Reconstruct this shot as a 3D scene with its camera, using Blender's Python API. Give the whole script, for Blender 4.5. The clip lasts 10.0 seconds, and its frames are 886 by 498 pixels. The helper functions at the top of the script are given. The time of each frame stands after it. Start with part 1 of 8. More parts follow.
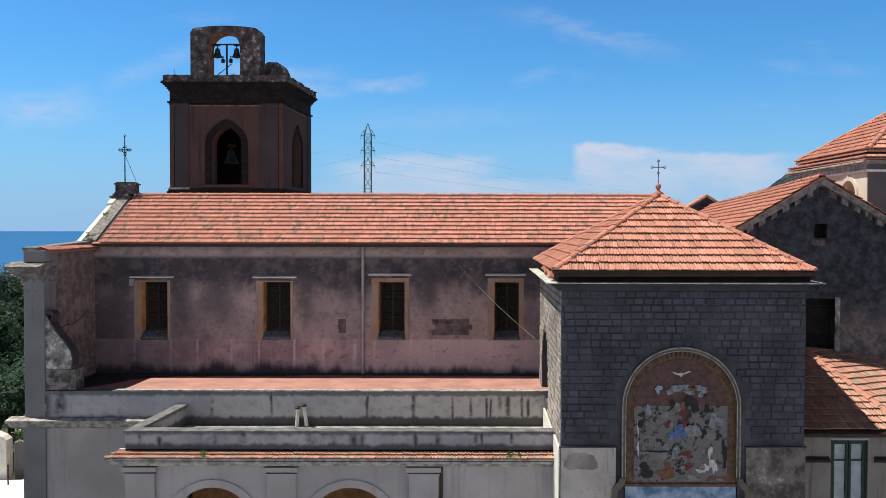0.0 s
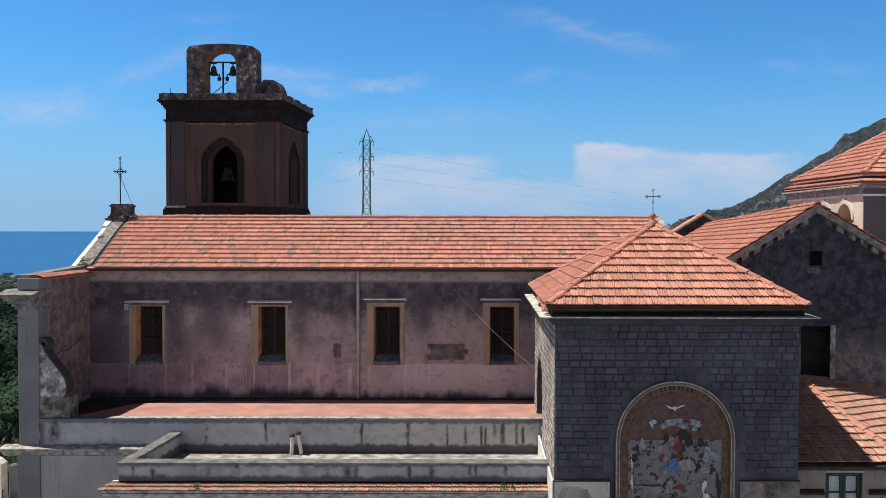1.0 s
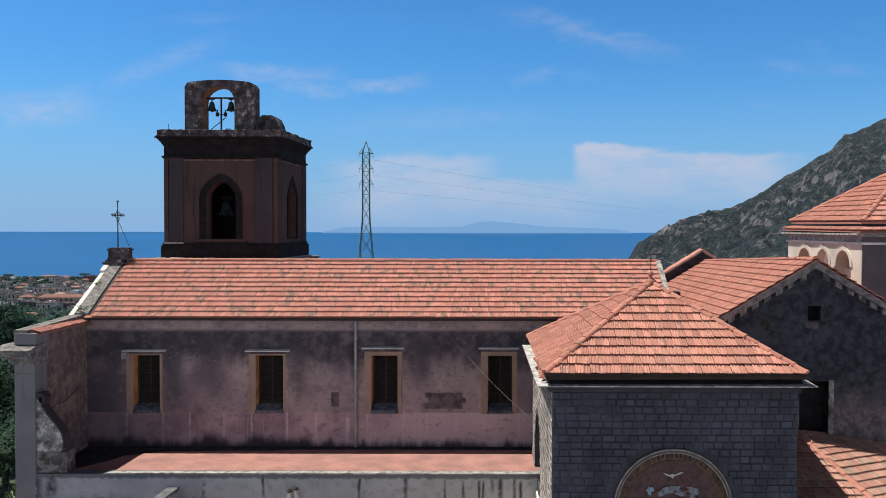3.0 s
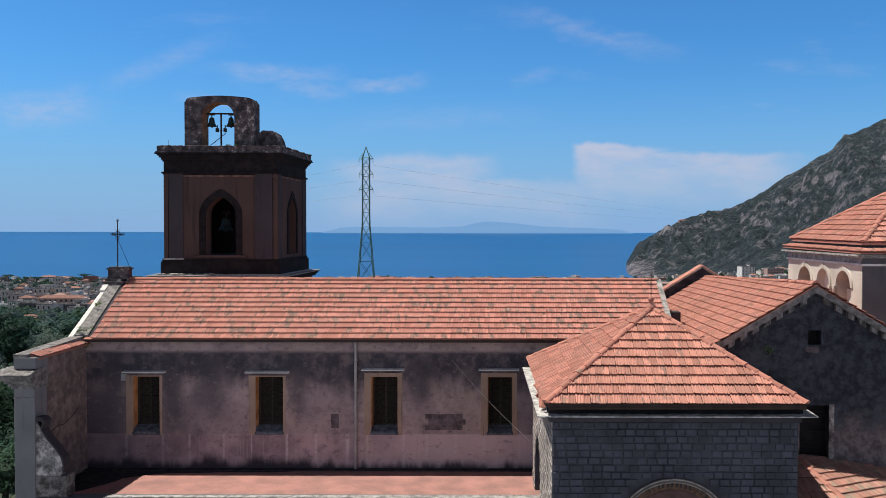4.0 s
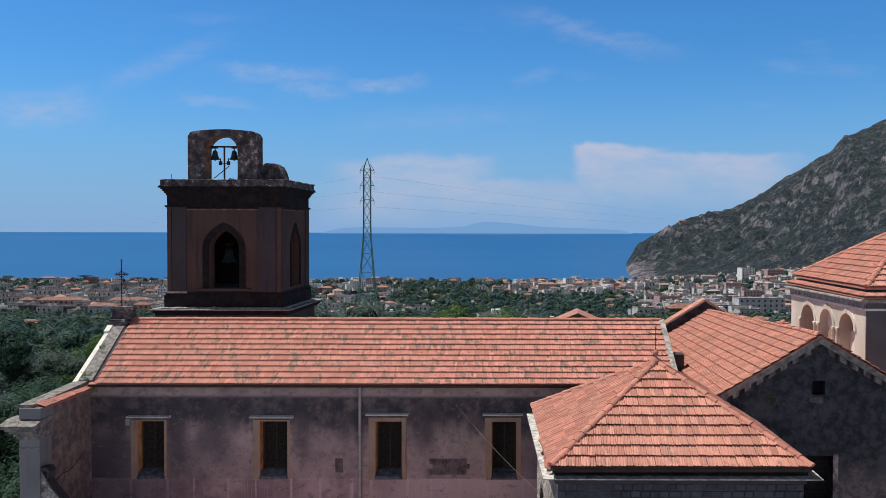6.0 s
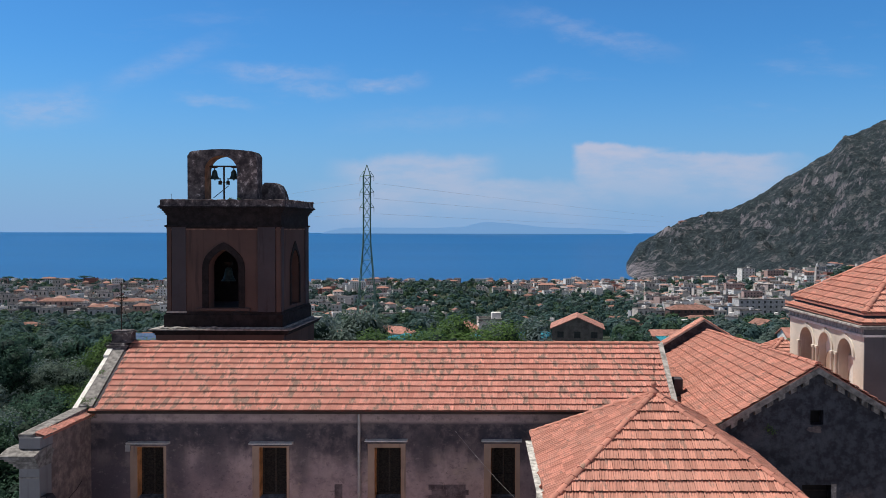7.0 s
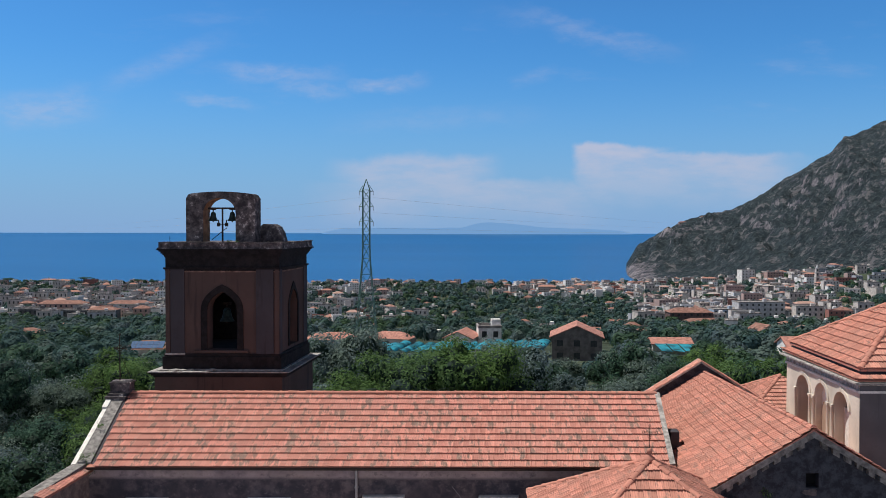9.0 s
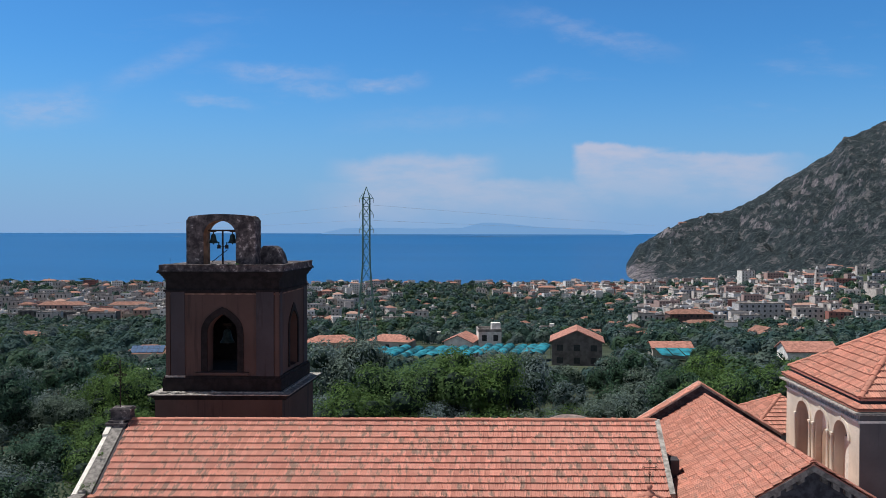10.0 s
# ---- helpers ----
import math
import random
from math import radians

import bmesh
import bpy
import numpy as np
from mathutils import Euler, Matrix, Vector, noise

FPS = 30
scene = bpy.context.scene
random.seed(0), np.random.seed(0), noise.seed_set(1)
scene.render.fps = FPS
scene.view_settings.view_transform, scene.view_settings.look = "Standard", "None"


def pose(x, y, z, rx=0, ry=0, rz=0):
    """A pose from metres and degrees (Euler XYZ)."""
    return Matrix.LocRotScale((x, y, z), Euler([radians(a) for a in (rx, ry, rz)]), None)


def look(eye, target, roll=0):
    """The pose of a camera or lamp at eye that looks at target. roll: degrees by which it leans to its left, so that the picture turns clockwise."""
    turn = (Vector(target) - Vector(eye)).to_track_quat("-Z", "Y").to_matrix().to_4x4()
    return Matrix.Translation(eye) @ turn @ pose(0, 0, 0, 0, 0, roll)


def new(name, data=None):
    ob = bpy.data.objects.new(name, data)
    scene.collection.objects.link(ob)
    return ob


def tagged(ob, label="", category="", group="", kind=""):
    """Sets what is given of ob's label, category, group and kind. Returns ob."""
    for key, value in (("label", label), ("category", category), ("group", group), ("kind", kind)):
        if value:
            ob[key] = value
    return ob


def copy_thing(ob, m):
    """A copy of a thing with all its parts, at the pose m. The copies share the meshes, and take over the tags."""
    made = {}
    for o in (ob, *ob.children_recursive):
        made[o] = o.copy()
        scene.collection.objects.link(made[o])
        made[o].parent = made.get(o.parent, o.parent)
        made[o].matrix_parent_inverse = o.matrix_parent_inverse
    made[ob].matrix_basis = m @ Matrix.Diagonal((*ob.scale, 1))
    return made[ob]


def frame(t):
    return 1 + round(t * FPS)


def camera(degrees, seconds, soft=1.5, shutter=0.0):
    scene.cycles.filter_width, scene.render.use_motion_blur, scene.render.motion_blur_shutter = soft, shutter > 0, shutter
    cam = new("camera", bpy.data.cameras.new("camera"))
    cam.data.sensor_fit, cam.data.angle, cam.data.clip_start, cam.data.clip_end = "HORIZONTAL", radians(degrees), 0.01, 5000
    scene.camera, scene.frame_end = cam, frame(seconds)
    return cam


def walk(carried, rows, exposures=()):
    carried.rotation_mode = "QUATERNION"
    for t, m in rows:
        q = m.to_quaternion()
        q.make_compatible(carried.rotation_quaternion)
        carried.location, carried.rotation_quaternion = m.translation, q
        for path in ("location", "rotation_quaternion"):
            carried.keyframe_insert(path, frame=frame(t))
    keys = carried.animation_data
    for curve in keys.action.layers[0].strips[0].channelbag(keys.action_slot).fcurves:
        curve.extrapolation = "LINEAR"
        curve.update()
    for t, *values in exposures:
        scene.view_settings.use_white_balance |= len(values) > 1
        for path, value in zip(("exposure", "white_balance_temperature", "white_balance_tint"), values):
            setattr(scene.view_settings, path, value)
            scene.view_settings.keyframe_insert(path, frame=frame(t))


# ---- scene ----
cam = camera(56.0, 10.0, soft=0.4)
EYE, PITCH, ROLL = 11.5, -1.48, -0.1
PATH = [
    (0.0, 0.0, 0.0, 0.0), (0.5, 0.028, 0.040, 0.489), (1.0, 0.186, 0.070, 0.968), (1.5, 0.244, 0.100, 1.481),
    (2.0, 0.257, 0.125, 1.968), (2.5, 0.267, 0.150, 2.448), (4.0, 0.265, 0.225, 3.738), (4.5, 0.190, 0.240, 4.166),
    (5.0, 0.144, 0.245, 4.574), (5.5, 0.098, 0.240, 5.017), (7.0, 0.136, 0.190, 6.558), (7.5, 0.187, 0.165, 7.069),
    (8.0, 0.214, 0.140, 7.592), (8.5, 0.232, 0.130, 8.187), (9.0, 0.244, 0.130, 8.805), (9.5, 0.241, 0.135, 9.407),
    (10.0, 0.235, 0.140, 10.0),
]
walk(cam, [(t, pose(x, y, EYE + z, 90 + PITCH, ROLL, 0)) for t, x, y, z in PATH],
     [(0.0, 0.35, 6900, 6), (1.0, 0.27, 6800, 7), (2.5, 0.17, 6650, 8), (4.5, 0.07, 6530, 9.5), (7.0, 0.0, 6500, 10), (10.0, 0.0, 6500, 10)])

# ---- light ----
SUN_WAY = Vector((-0.46, 0.10, 1.0)).normalized()
sun = new("sun", bpy.data.lights.new("sun", "SUN"))
sun.data.energy, sun.data.angle, sun.data.color = 5.0, radians(0.53), (1.0, 0.955, 0.88)
sun.matrix_world = look(SUN_WAY * 60, (0, 0, 0))


def node(tree, kind, **sets):
    n = tree.nodes.new(kind)
    for key, value in sets.items():
        n.inputs[key[2:].replace("_", " ")].default_value = value
    return n


def calc(tree, op, a, b=None, c=None, clamp=False):
    """A math node; numbers or sockets in, a socket out."""
    n = tree.nodes.new("ShaderNodeMath")
    n.operation, n.use_clamp = op, clamp
    for k, v in enumerate((a, b, c)):
        if v is None:
            continue
        if isinstance(v, (int, float)):
            n.inputs[k].default_value = v
        else:
            tree.links.new(v, n.inputs[k])
    return n.outputs[0]


def step(tree, x, lo, hi):
    """Smooth step of the socket x from lo (0) to hi (1); lo may be above hi."""
    n = tree.nodes.new("ShaderNodeMapRange")
    n.interpolation_type = "SMOOTHSTEP"
    flip = lo > hi
    n.inputs[1].default_value, n.inputs[2].default_value = (hi, lo) if flip else (lo, hi)
    n.inputs[3].default_value, n.inputs[4].default_value = (1, 0) if flip else (0, 1)
    tree.links.new(x, n.inputs[0])
    return n.outputs[0]


def blend(tree, fac, a, b):
    """Mix two colours; colours may be tuples or sockets."""
    n = tree.nodes.new("ShaderNodeMix")
    n.data_type = "RGBA"
    for k, v in ((0, fac), (6, a), (7, b)):
        if isinstance(v, (int, float)):
            n.inputs[k].default_value = v
        elif isinstance(v, tuple):
            n.inputs[k].default_value = (*v, 1)
        else:
            tree.links.new(v, n.inputs[k])
    return n.outputs[2]


def cloudy(tree, vec, scale, detail=6, rough=0.55, squash=None):
    if squash:
        m = node(tree, "ShaderNodeMapping")
        m.inputs["Scale"].default_value = squash
        tree.links.new(vec, m.inputs[0])
        vec = m.outputs[0]
    n = node(tree, "ShaderNodeTexNoise", i_Scale=scale, i_Detail=detail, i_Roughness=rough)
    tree.links.new(vec, n.inputs["Vector"])
    return n.outputs["Fac"]


def sky_world():
    w = bpy.data.worlds.new("sky")
    scene.world = w
    w.use_nodes = True
    t = w.node_tree
    t.nodes.clear()
    out = node(t, "ShaderNodeOutputWorld")
    bg = node(t, "ShaderNodeBackground", i_Strength=SKY)
    t.links.new(bg.outputs[0], out.inputs[0])
    sky = node(t, "ShaderNodeTexSky")
    sky.sky_type, sky.sun_disc = "NISHITA", False
    sky.sun_elevation = math.asin(SUN_WAY.z)
    sky.sun_rotation = math.atan2(SUN_WAY.x, SUN_WAY.y)
    sky.altitude, sky.air_density, sky.dust_density, sky.ozone_density = 100, 1.0, 0.6, 2.0
    co = node(t, "ShaderNodeTexCoord")
    sep = node(t, "ShaderNodeSeparateXYZ")
    t.links.new(co.outputs["Generated"], sep.inputs[0])
    yy = calc(t, "MAXIMUM", sep.outputs[1], 0.05)
    sx, sz = calc(t, "DIVIDE", sep.outputs[0], yy), calc(t, "DIVIDE", sep.outputs[2], yy)
    flat = node(t, "ShaderNodeCombineXYZ")
    t.links.new(sx, flat.inputs[0]), t.links.new(sz, flat.inputs[1])
    n1 = cloudy(t, flat.outputs[0], 22, 7, 0.6)
    n2 = cloudy(t, flat.outputs[0], 9, 5, 0.6, (1, 3.5, 1))
    wob = calc(t, "MULTIPLY_ADD", n1, 0.024, -0.012)
    ex, ez = calc(t, "ADD", sx, wob), calc(t, "ADD", sz, calc(t, "ADD", calc(t, "MULTIPLY", wob, 0.8), calc(t, "MULTIPLY_ADD", cloudy(t, flat.outputs[0], 9, 3, 0.5), 0.034, -0.017)))

    def bank(x0, x1, x2, x3, top0, top1, foot0, foot1, strong):
        m = calc(t, "MULTIPLY", step(t, ex, x0, x1), step(t, ex, x3, x2))
        m = calc(t, "MULTIPLY", m, step(t, ez, top1, top0))
        m = calc(t, "MULTIPLY", m, step(t, ez, foot0, foot1))
        return calc(t, "MULTIPLY", m, strong)

    lump = step(t, n2, 0.32, 0.62)
    right = bank(0.154, 0.172, 0.36, 0.47, 0.086, 0.094, 0.005, 0.080, 0.62)
    crown = bank(0.152, 0.166, 0.235, 0.285, 0.094, 0.101, 0.030, 0.090, 0.72)
    puff = bank(0.245, 0.262, 0.268, 0.288, 0.074, 0.082, 0.045, 0.066, 0.62)
    right = calc(t, "MAXIMUM", calc(t, "MAXIMUM", right, crown), puff)
    left = bank(-0.15, -0.08, 0.02, 0.08, 0.076, 0.092, 0.0, 0.070, 0.58)
    mid = bank(-0.18, -0.08, 0.14, 0.22, 0.050, 0.062, -0.01, 0.050, 0.50)
    m = calc(t, "MAXIMUM", right, calc(t, "MAXIMUM", left, mid))
    m = calc(t, "MULTIPLY", m, calc(t, "MULTIPLY_ADD", lump, 0.52, 0.48))
    slant = node(t, "ShaderNodeMapping")
    slant.inputs["Rotation"].default_value = (0, 0, 0.12)
    slant.inputs["Scale"].default_value = (2.4, 9, 1)
    t.links.new(flat.outputs[0], slant.inputs[0])
    n3 = cloudy(t, slant.outputs[0], 1.7, 6, 0.62)
    wisp = calc(t, "MULTIPLY", step(t, n3, 0.55, 0.78), calc(t, "MULTIPLY", step(t, sz, 0.08, 0.14), step(t, sz, 0.30, 0.22)))
    m = calc(t, "MAXIMUM", m, calc(t, "MULTIPLY", wisp, 0.16))

    def streak(xa, za, xb, zb, wide, strong):
        """A thin veil of cirrus from one place in the sky to another."""
        dx, dz = xb - xa, zb - za
        L = math.hypot(dx, dz)
        dx, dz = dx / L, dz / L
        px, pz = calc(t, "SUBTRACT", fx, xa), calc(t, "SUBTRACT", fz, za)
        along = calc(t, "ADD", calc(t, "MULTIPLY", px, dx), calc(t, "MULTIPLY", pz, dz))
        side = calc(t, "ABSOLUTE", calc(t, "SUBTRACT", calc(t, "MULTIPLY", pz, dx), calc(t, "MULTIPLY", px, dz)))
        k = calc(t, "MULTIPLY", step(t, along, -0.3 * L, 0.35 * L), step(t, along, 1.3 * L, 0.65 * L))
        k = calc(t, "MULTIPLY", k, step(t, side, wide, 0.0))
        return calc(t, "MULTIPLY", k, strong)

    n5 = cloudy(t, flat.outputs[0], 14, 5, 0.6, (1, 2.2, 1))
    n6 = cloudy(t, flat.outputs[0], 42, 5, 0.65, (1, 2.6, 1))
    fx = calc(t, "ADD", sx, calc(t, "MULTIPLY_ADD", n5, 0.08, -0.04))
    fz = calc(t, "ADD", sz, calc(t, "MULTIPLY_ADD", n5, 0.035, -0.0175))
    torn = calc(t, "MULTIPLY_ADD", step(t, n6, 0.30, 0.65), 0.6, 0.4)
    veil = None
    for way in ((-0.40, 0.170, -0.27, 0.222, 0.020, 0.17), (-0.27, 0.188, -0.135, 0.180, 0.017, 0.26), (-0.19, 0.170, -0.125, 0.158, 0.014, 0.22), (-0.115, 0.168, -0.035, 0.172, 0.013, 0.32),
                (0.085, 0.252, 0.26, 0.212, 0.020, 0.19), (-0.54, 0.136, -0.42, 0.146, 0.032, 0.30), (-0.31, 0.156, -0.235, 0.144, 0.012, 0.22),
                (0.09, 0.175, 0.13, 0.185, 0.012, 0.14), (-0.10, 0.125, 0.10, 0.135, 0.02, 0.10)):
        k = streak(*way)
        veil = k if veil is None else calc(t, "MAXIMUM", veil, k)
    m = calc(t, "MAXIMUM", m, calc(t, "MULTIPLY", veil, torn))
    m = calc(t, "MULTIPLY", m, step(t, sep.outputs[1], 0.2, 0.5))
    # unseen clouds added behind the camera to whiten and brighten the walls' fill
    n4 = cloudy(t, co.outputs["Generated"], 2.6, 6, 0.6)
    over = calc(t, "MULTIPLY", step(t, n4, 0.36, 0.58), calc(t, "MULTIPLY", step(t, sep.outputs[1], 0.15, -0.25), step(t, sep.outputs[2], 0.62, 0.36)))
    m = calc(t, "MAXIMUM", m, calc(t, "MULTIPLY", over, 0.95))
    gain = node(t, "ShaderNodeMix")
    gain.data_type, gain.blend_type = "RGBA", "MULTIPLY"
    gain.inputs[0].default_value = 1.0
    t.links.new(blend(t, step(t, sep.outputs[2], 0.23, 0.52), LOW_TINT, HIGH_TINT), gain.inputs[7])
    t.links.new(sky.outputs[0], gain.inputs[6])
    haze = calc(t, "POWER", step(t, sep.outputs[2], 0.24, -0.02), 1.5)
    c = blend(t, calc(t, "MULTIPLY", haze, 0.9), gain.outputs[2], HORIZON)
    t.links.new(blend(t, m, c, CLOUD), bg.inputs[0])


SKY = 0.085
LOW_TINT, HIGH_TINT = (0.375, 0.945, 1.48), (0.098, 0.114, 0.148)
HORIZON, CLOUD = (2.9, 4.85, 8.2), (6.5, 6.4, 7.7)
sky_world()

# ---- materials ----
MATS = {}


def stuff_mat(name, rough=0.85, metal=0.0, spec=0.3):
    m = bpy.data.materials.new(name)
    m.use_nodes = True
    t = m.node_tree
    b = t.nodes["Principled BSDF"]
    b.inputs["Roughness"].default_value, b.inputs["Metallic"].default_value = rough, metal
    b.inputs["Specular IOR Level"].default_value = spec
    MATS[name] = m
    return m, t, b


def bump(t, b, height, strength=0.4, dist=0.02):
    n = node(t, "ShaderNodeBump", i_Strength=strength, i_Distance=dist)
    t.links.new(height, n.inputs["Height"])
    t.links.new(n.outputs[0], b.inputs["Normal"])


def place(t):
    return node(t, "ShaderNodeNewGeometry").outputs["Position"]


def height_of(t):
    s = node(t, "ShaderNodeSeparateXYZ")
    t.links.new(place(t), s.inputs[0])
    return s.outputs


def plain(name, col, rough=0.85, metal=0.0, vary=0.25, scale=3.0, fine=25.0, relief=0.3, dist=0.01, dark=None):
    """One-colour surface with stains at two scales and a fine relief."""
    m, t, b = stuff_mat(name, rough, metal)
    p = place(t)
    a, f = cloudy(t, p, scale, 6), cloudy(t, p, fine, 4, 0.6)
    dark = dark or tuple(c * (1 - 2 * vary) for c in col)
    light = tuple(min(0.95, c * (1 + vary * 0.5)) for c in col)
    c1 = blend(t, step(t, a, 0.3, 0.7), dark, light)
    c2 = blend(t, calc(t, "MULTIPLY", step(t, f, 0.45, 0.75), 0.35), c1, tuple(c * 0.7 for c in col))
    t.links.new(c2, b.inputs["Base Color"])
    if relief:
        bump(t, b, f, relief, dist)
    return m


def tile_mat(name, col, lichen, amount, spread=0.32):
    m, t, b = stuff_mat(name, 0.88)
    g = node(t, "ShaderNodeNewGeometry")
    o = node(t, "ShaderNodeObjectInfo")
    r = calc(t, "FRACT", calc(t, "ADD", calc(t, "MULTIPLY", g.outputs["Random Per Island"], 7.31), o.outputs["Random"]))
    p = g.outputs["Position"]
    big, mid, fine = cloudy(t, p, 0.9, 5), cloudy(t, p, 4.6, 6, 0.7, (1.0, 0.30, 0.42)), cloudy(t, p, 38, 4, 0.7)
    pale = tuple(min(0.9, c * (1 + spread)) for c in col)
    deep = tuple(c * (1 - spread) for c in col)
    c = blend(t, r, deep, pale)
    c = blend(t, calc(t, "MULTIPLY", step(t, big, 0.35, 0.7), 0.4), c, (col[0] * 0.95, col[1] * 1.15, col[2] * 1.2))
    c = blend(t, calc(t, "MULTIPLY", step(t, fine, 0.5, 0.8), 0.35), c, tuple(k * 0.55 for k in col))
    patch = step(t, calc(t, "ADD", mid, calc(t, "MULTIPLY", calc(t, "SUBTRACT", r, 0.5), 0.22)), amount + 0.12, amount - 0.02)
    patch = calc(t, "SUBTRACT", 1.0, patch)
    patch = calc(t, "MULTIPLY", patch, calc(t, "MULTIPLY_ADD", fine, 0.9, 0.38), clamp=True)
    c = blend(t, patch, c, lichen)
    crust = step(t, calc(t, "ADD", cloudy(t, p, 6.5, 6, 0.72, (1.0, 0.4, 0.5)), calc(t, "MULTIPLY", r, 0.06)), amount + 0.07, amount + 0.15)
    c = blend(t, calc(t, "MULTIPLY", crust, 0.5), c, (0.44, 0.34, 0.28))
    t.links.new(c, b.inputs["Base Color"])
    bump(t, b, fine, 0.35, 0.006)
    return m


def plaster_nave():
    """Mauve pink lime plaster: a pale band under the eaves, a black one below it, a rosy dado with pale upright strips."""
    m, t, b = stuff_mat("nave_plaster", 0.92)
    s = height_of(t)
    p = place(t)
    u, z = s[0], s[2]
    broad, big, mid, fine = cloudy(t, p, 0.30, 4, 0.5), cloudy(t, p, 0.75, 6, 0.6), cloudy(t, p, 2.2, 6, 0.62), cloudy(t, p, 15, 5, 0.7)
    run = cloudy(t, p, 0.9, 5, 0.6, (1.8, 1.8, 0.35))
    c = blend(t, step(t, big, 0.34, 0.66), (0.285, 0.222, 0.234), (0.50, 0.385, 0.372))
    c = blend(t, calc(t, "MULTIPLY", step(t, broad, 0.42, 0.62), 0.5), c, (0.48, 0.372, 0.325))
    c = blend(t, calc(t, "MULTIPLY", step(t, mid, 0.42, 0.72), 0.62), c, (0.165, 0.133, 0.150))
    c = blend(t, calc(t, "MULTIPLY", step(t, cloudy(t, p, 4.6, 6, 0.68), 0.50, 0.74), 0.40), c, (0.48, 0.38, 0.35))
    c = blend(t, calc(t, "MULTIPLY", step(t, cloudy(t, p, 1.5, 7, 0.7), 0.52, 0.70), 0.50), c, (0.120, 0.098, 0.113))
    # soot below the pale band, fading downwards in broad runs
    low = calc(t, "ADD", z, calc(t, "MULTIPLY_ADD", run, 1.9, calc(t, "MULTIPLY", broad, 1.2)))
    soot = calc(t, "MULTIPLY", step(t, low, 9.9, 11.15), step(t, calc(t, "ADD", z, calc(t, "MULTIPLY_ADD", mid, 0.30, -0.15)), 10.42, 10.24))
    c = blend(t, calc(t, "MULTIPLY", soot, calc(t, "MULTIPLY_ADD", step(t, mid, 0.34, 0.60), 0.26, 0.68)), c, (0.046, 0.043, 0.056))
    # rain has run down beside the window hoods
    for mid_u, wide, foot_z in ((-10.45, 0.62, 6.4), (-5.52, 0.60, 7.2), (-0.60, 0.75, 7.4), (-12.75, 0.50, 7.6), (-8.9, 1.0, 7.6)):
        side = calc(t, "ABSOLUTE", calc(t, "SUBTRACT", calc(t, "ADD", u, calc(t, "MULTIPLY_ADD", mid, 0.5, -0.25)), mid_u))
        k = calc(t, "MULTIPLY", step(t, side, wide, 0.1), calc(t, "MULTIPLY", step(t, z, foot_z, foot_z + 1.6), step(t, z, 10.4, 9.9)))
        c = blend(t, calc(t, "MULTIPLY", k, 0.72), c, (0.066, 0.060, 0.072))
    damp = calc(t, "MULTIPLY", step(t, calc(t, "ADD", u, calc(t, "MULTIPLY_ADD", mid, 1.0, -0.5)), -11.7, -13.2), step(t, calc(t, "ADD", z, calc(t, "MULTIPLY", mid, 1.2)), 10.6, 8.6))
    c = blend(t, calc(t, "MULTIPLY", damp, 0.82), c, (0.050, 0.046, 0.056))
    edge_z = calc(t, "ADD", z, calc(t, "MULTIPLY_ADD", mid, 0.10, -0.05))
    rose = blend(t, step(t, big, 0.35, 0.65), (0.32, 0.220, 0.238), (0.52, 0.372, 0.380))
    rose = blend(t, calc(t, "MULTIPLY", step(t, mid, 0.5, 0.68), 0.5), rose, (0.20, 0.145, 0.16))
    ragged_z = step(t, calc(t, "ADD", z, calc(t, "MULTIPLY", run, 1.5)), 6.2, 7.1)
    # dado paler to the right: bounced light put into its colour
    rose = blend(t, calc(t, "MULTIPLY", step(t, u, -4.5, 0.5), 0.65), rose, (0.67, 0.55, 0.545))
    strips = None
    for at_u, w in ((-12.25, 0.14), (-10.80, 0.13), (-9.75, 0.13), (-8.40, 0.12), (-7.30, 0.08), (-5.90, 0.14), (-4.75, 0.13), (-3.50, 0.20), (-2.72, 0.14), (-1.28, 0.13), (-0.35, 0.10), (0.78, 0.12), (1.90, 0.12), (3.30, 0.14)):
        k = step(t, calc(t, "ABSOLUTE", calc(t, "SUBTRACT", calc(t, "ADD", u, calc(t, "MULTIPLY_ADD", fine, 0.05, -0.025)), at_u)), w * 0.50, w * 0.20)
        strips = k if strips is None else calc(t, "MAXIMUM", strips, k)
    rose = blend(t, calc(t, "MULTIPLY", calc(t, "MULTIPLY", strips, calc(t, "MULTIPLY", ragged_z, step(t, cloudy(t, p, 3.0, 5, 0.7), 0.28, 0.55))), 0.9), rose, (0.60, 0.50, 0.51))
    thin = cloudy(t, p, 1.0, 3, 0.5, (6.0, 6.0, 0.25))
    rose = blend(t, calc(t, "MULTIPLY", calc(t, "MULTIPLY", step(t, thin, 0.62, 0.66), ragged_z), 0.45), rose, (0.48, 0.40, 0.40))
    c = blend(t, step(t, edge_z, 7.08, 7.03), c, rose)
    rim = calc(t, "MULTIPLY", step(t, calc(t, "ABSOLUTE", calc(t, "SUBTRACT", edge_z, 7.04)), 0.05, 0.01), step(t, big, 0.44, 0.56))
    c = blend(t, calc(t, "MULTIPLY", rim, 0.55), c, (0.46, 0.38, 0.36))
    pale = calc(t, "MULTIPLY", step(t, cloudy(t, p, 1.2, 6, 0.65), 0.58, 0.68), step(t, z, 9.2, 8.4))
    c = blend(t, calc(t, "MULTIPLY", pale, 0.5), c, (0.42, 0.33, 0.275))
    west = calc(t, "MULTIPLY", step(t, calc(t, "ADD", u, calc(t, "MULTIPLY_ADD", big, 5.0, -2.5)), -5.5, -12.5), step(t, z, 9.4, 8.2))
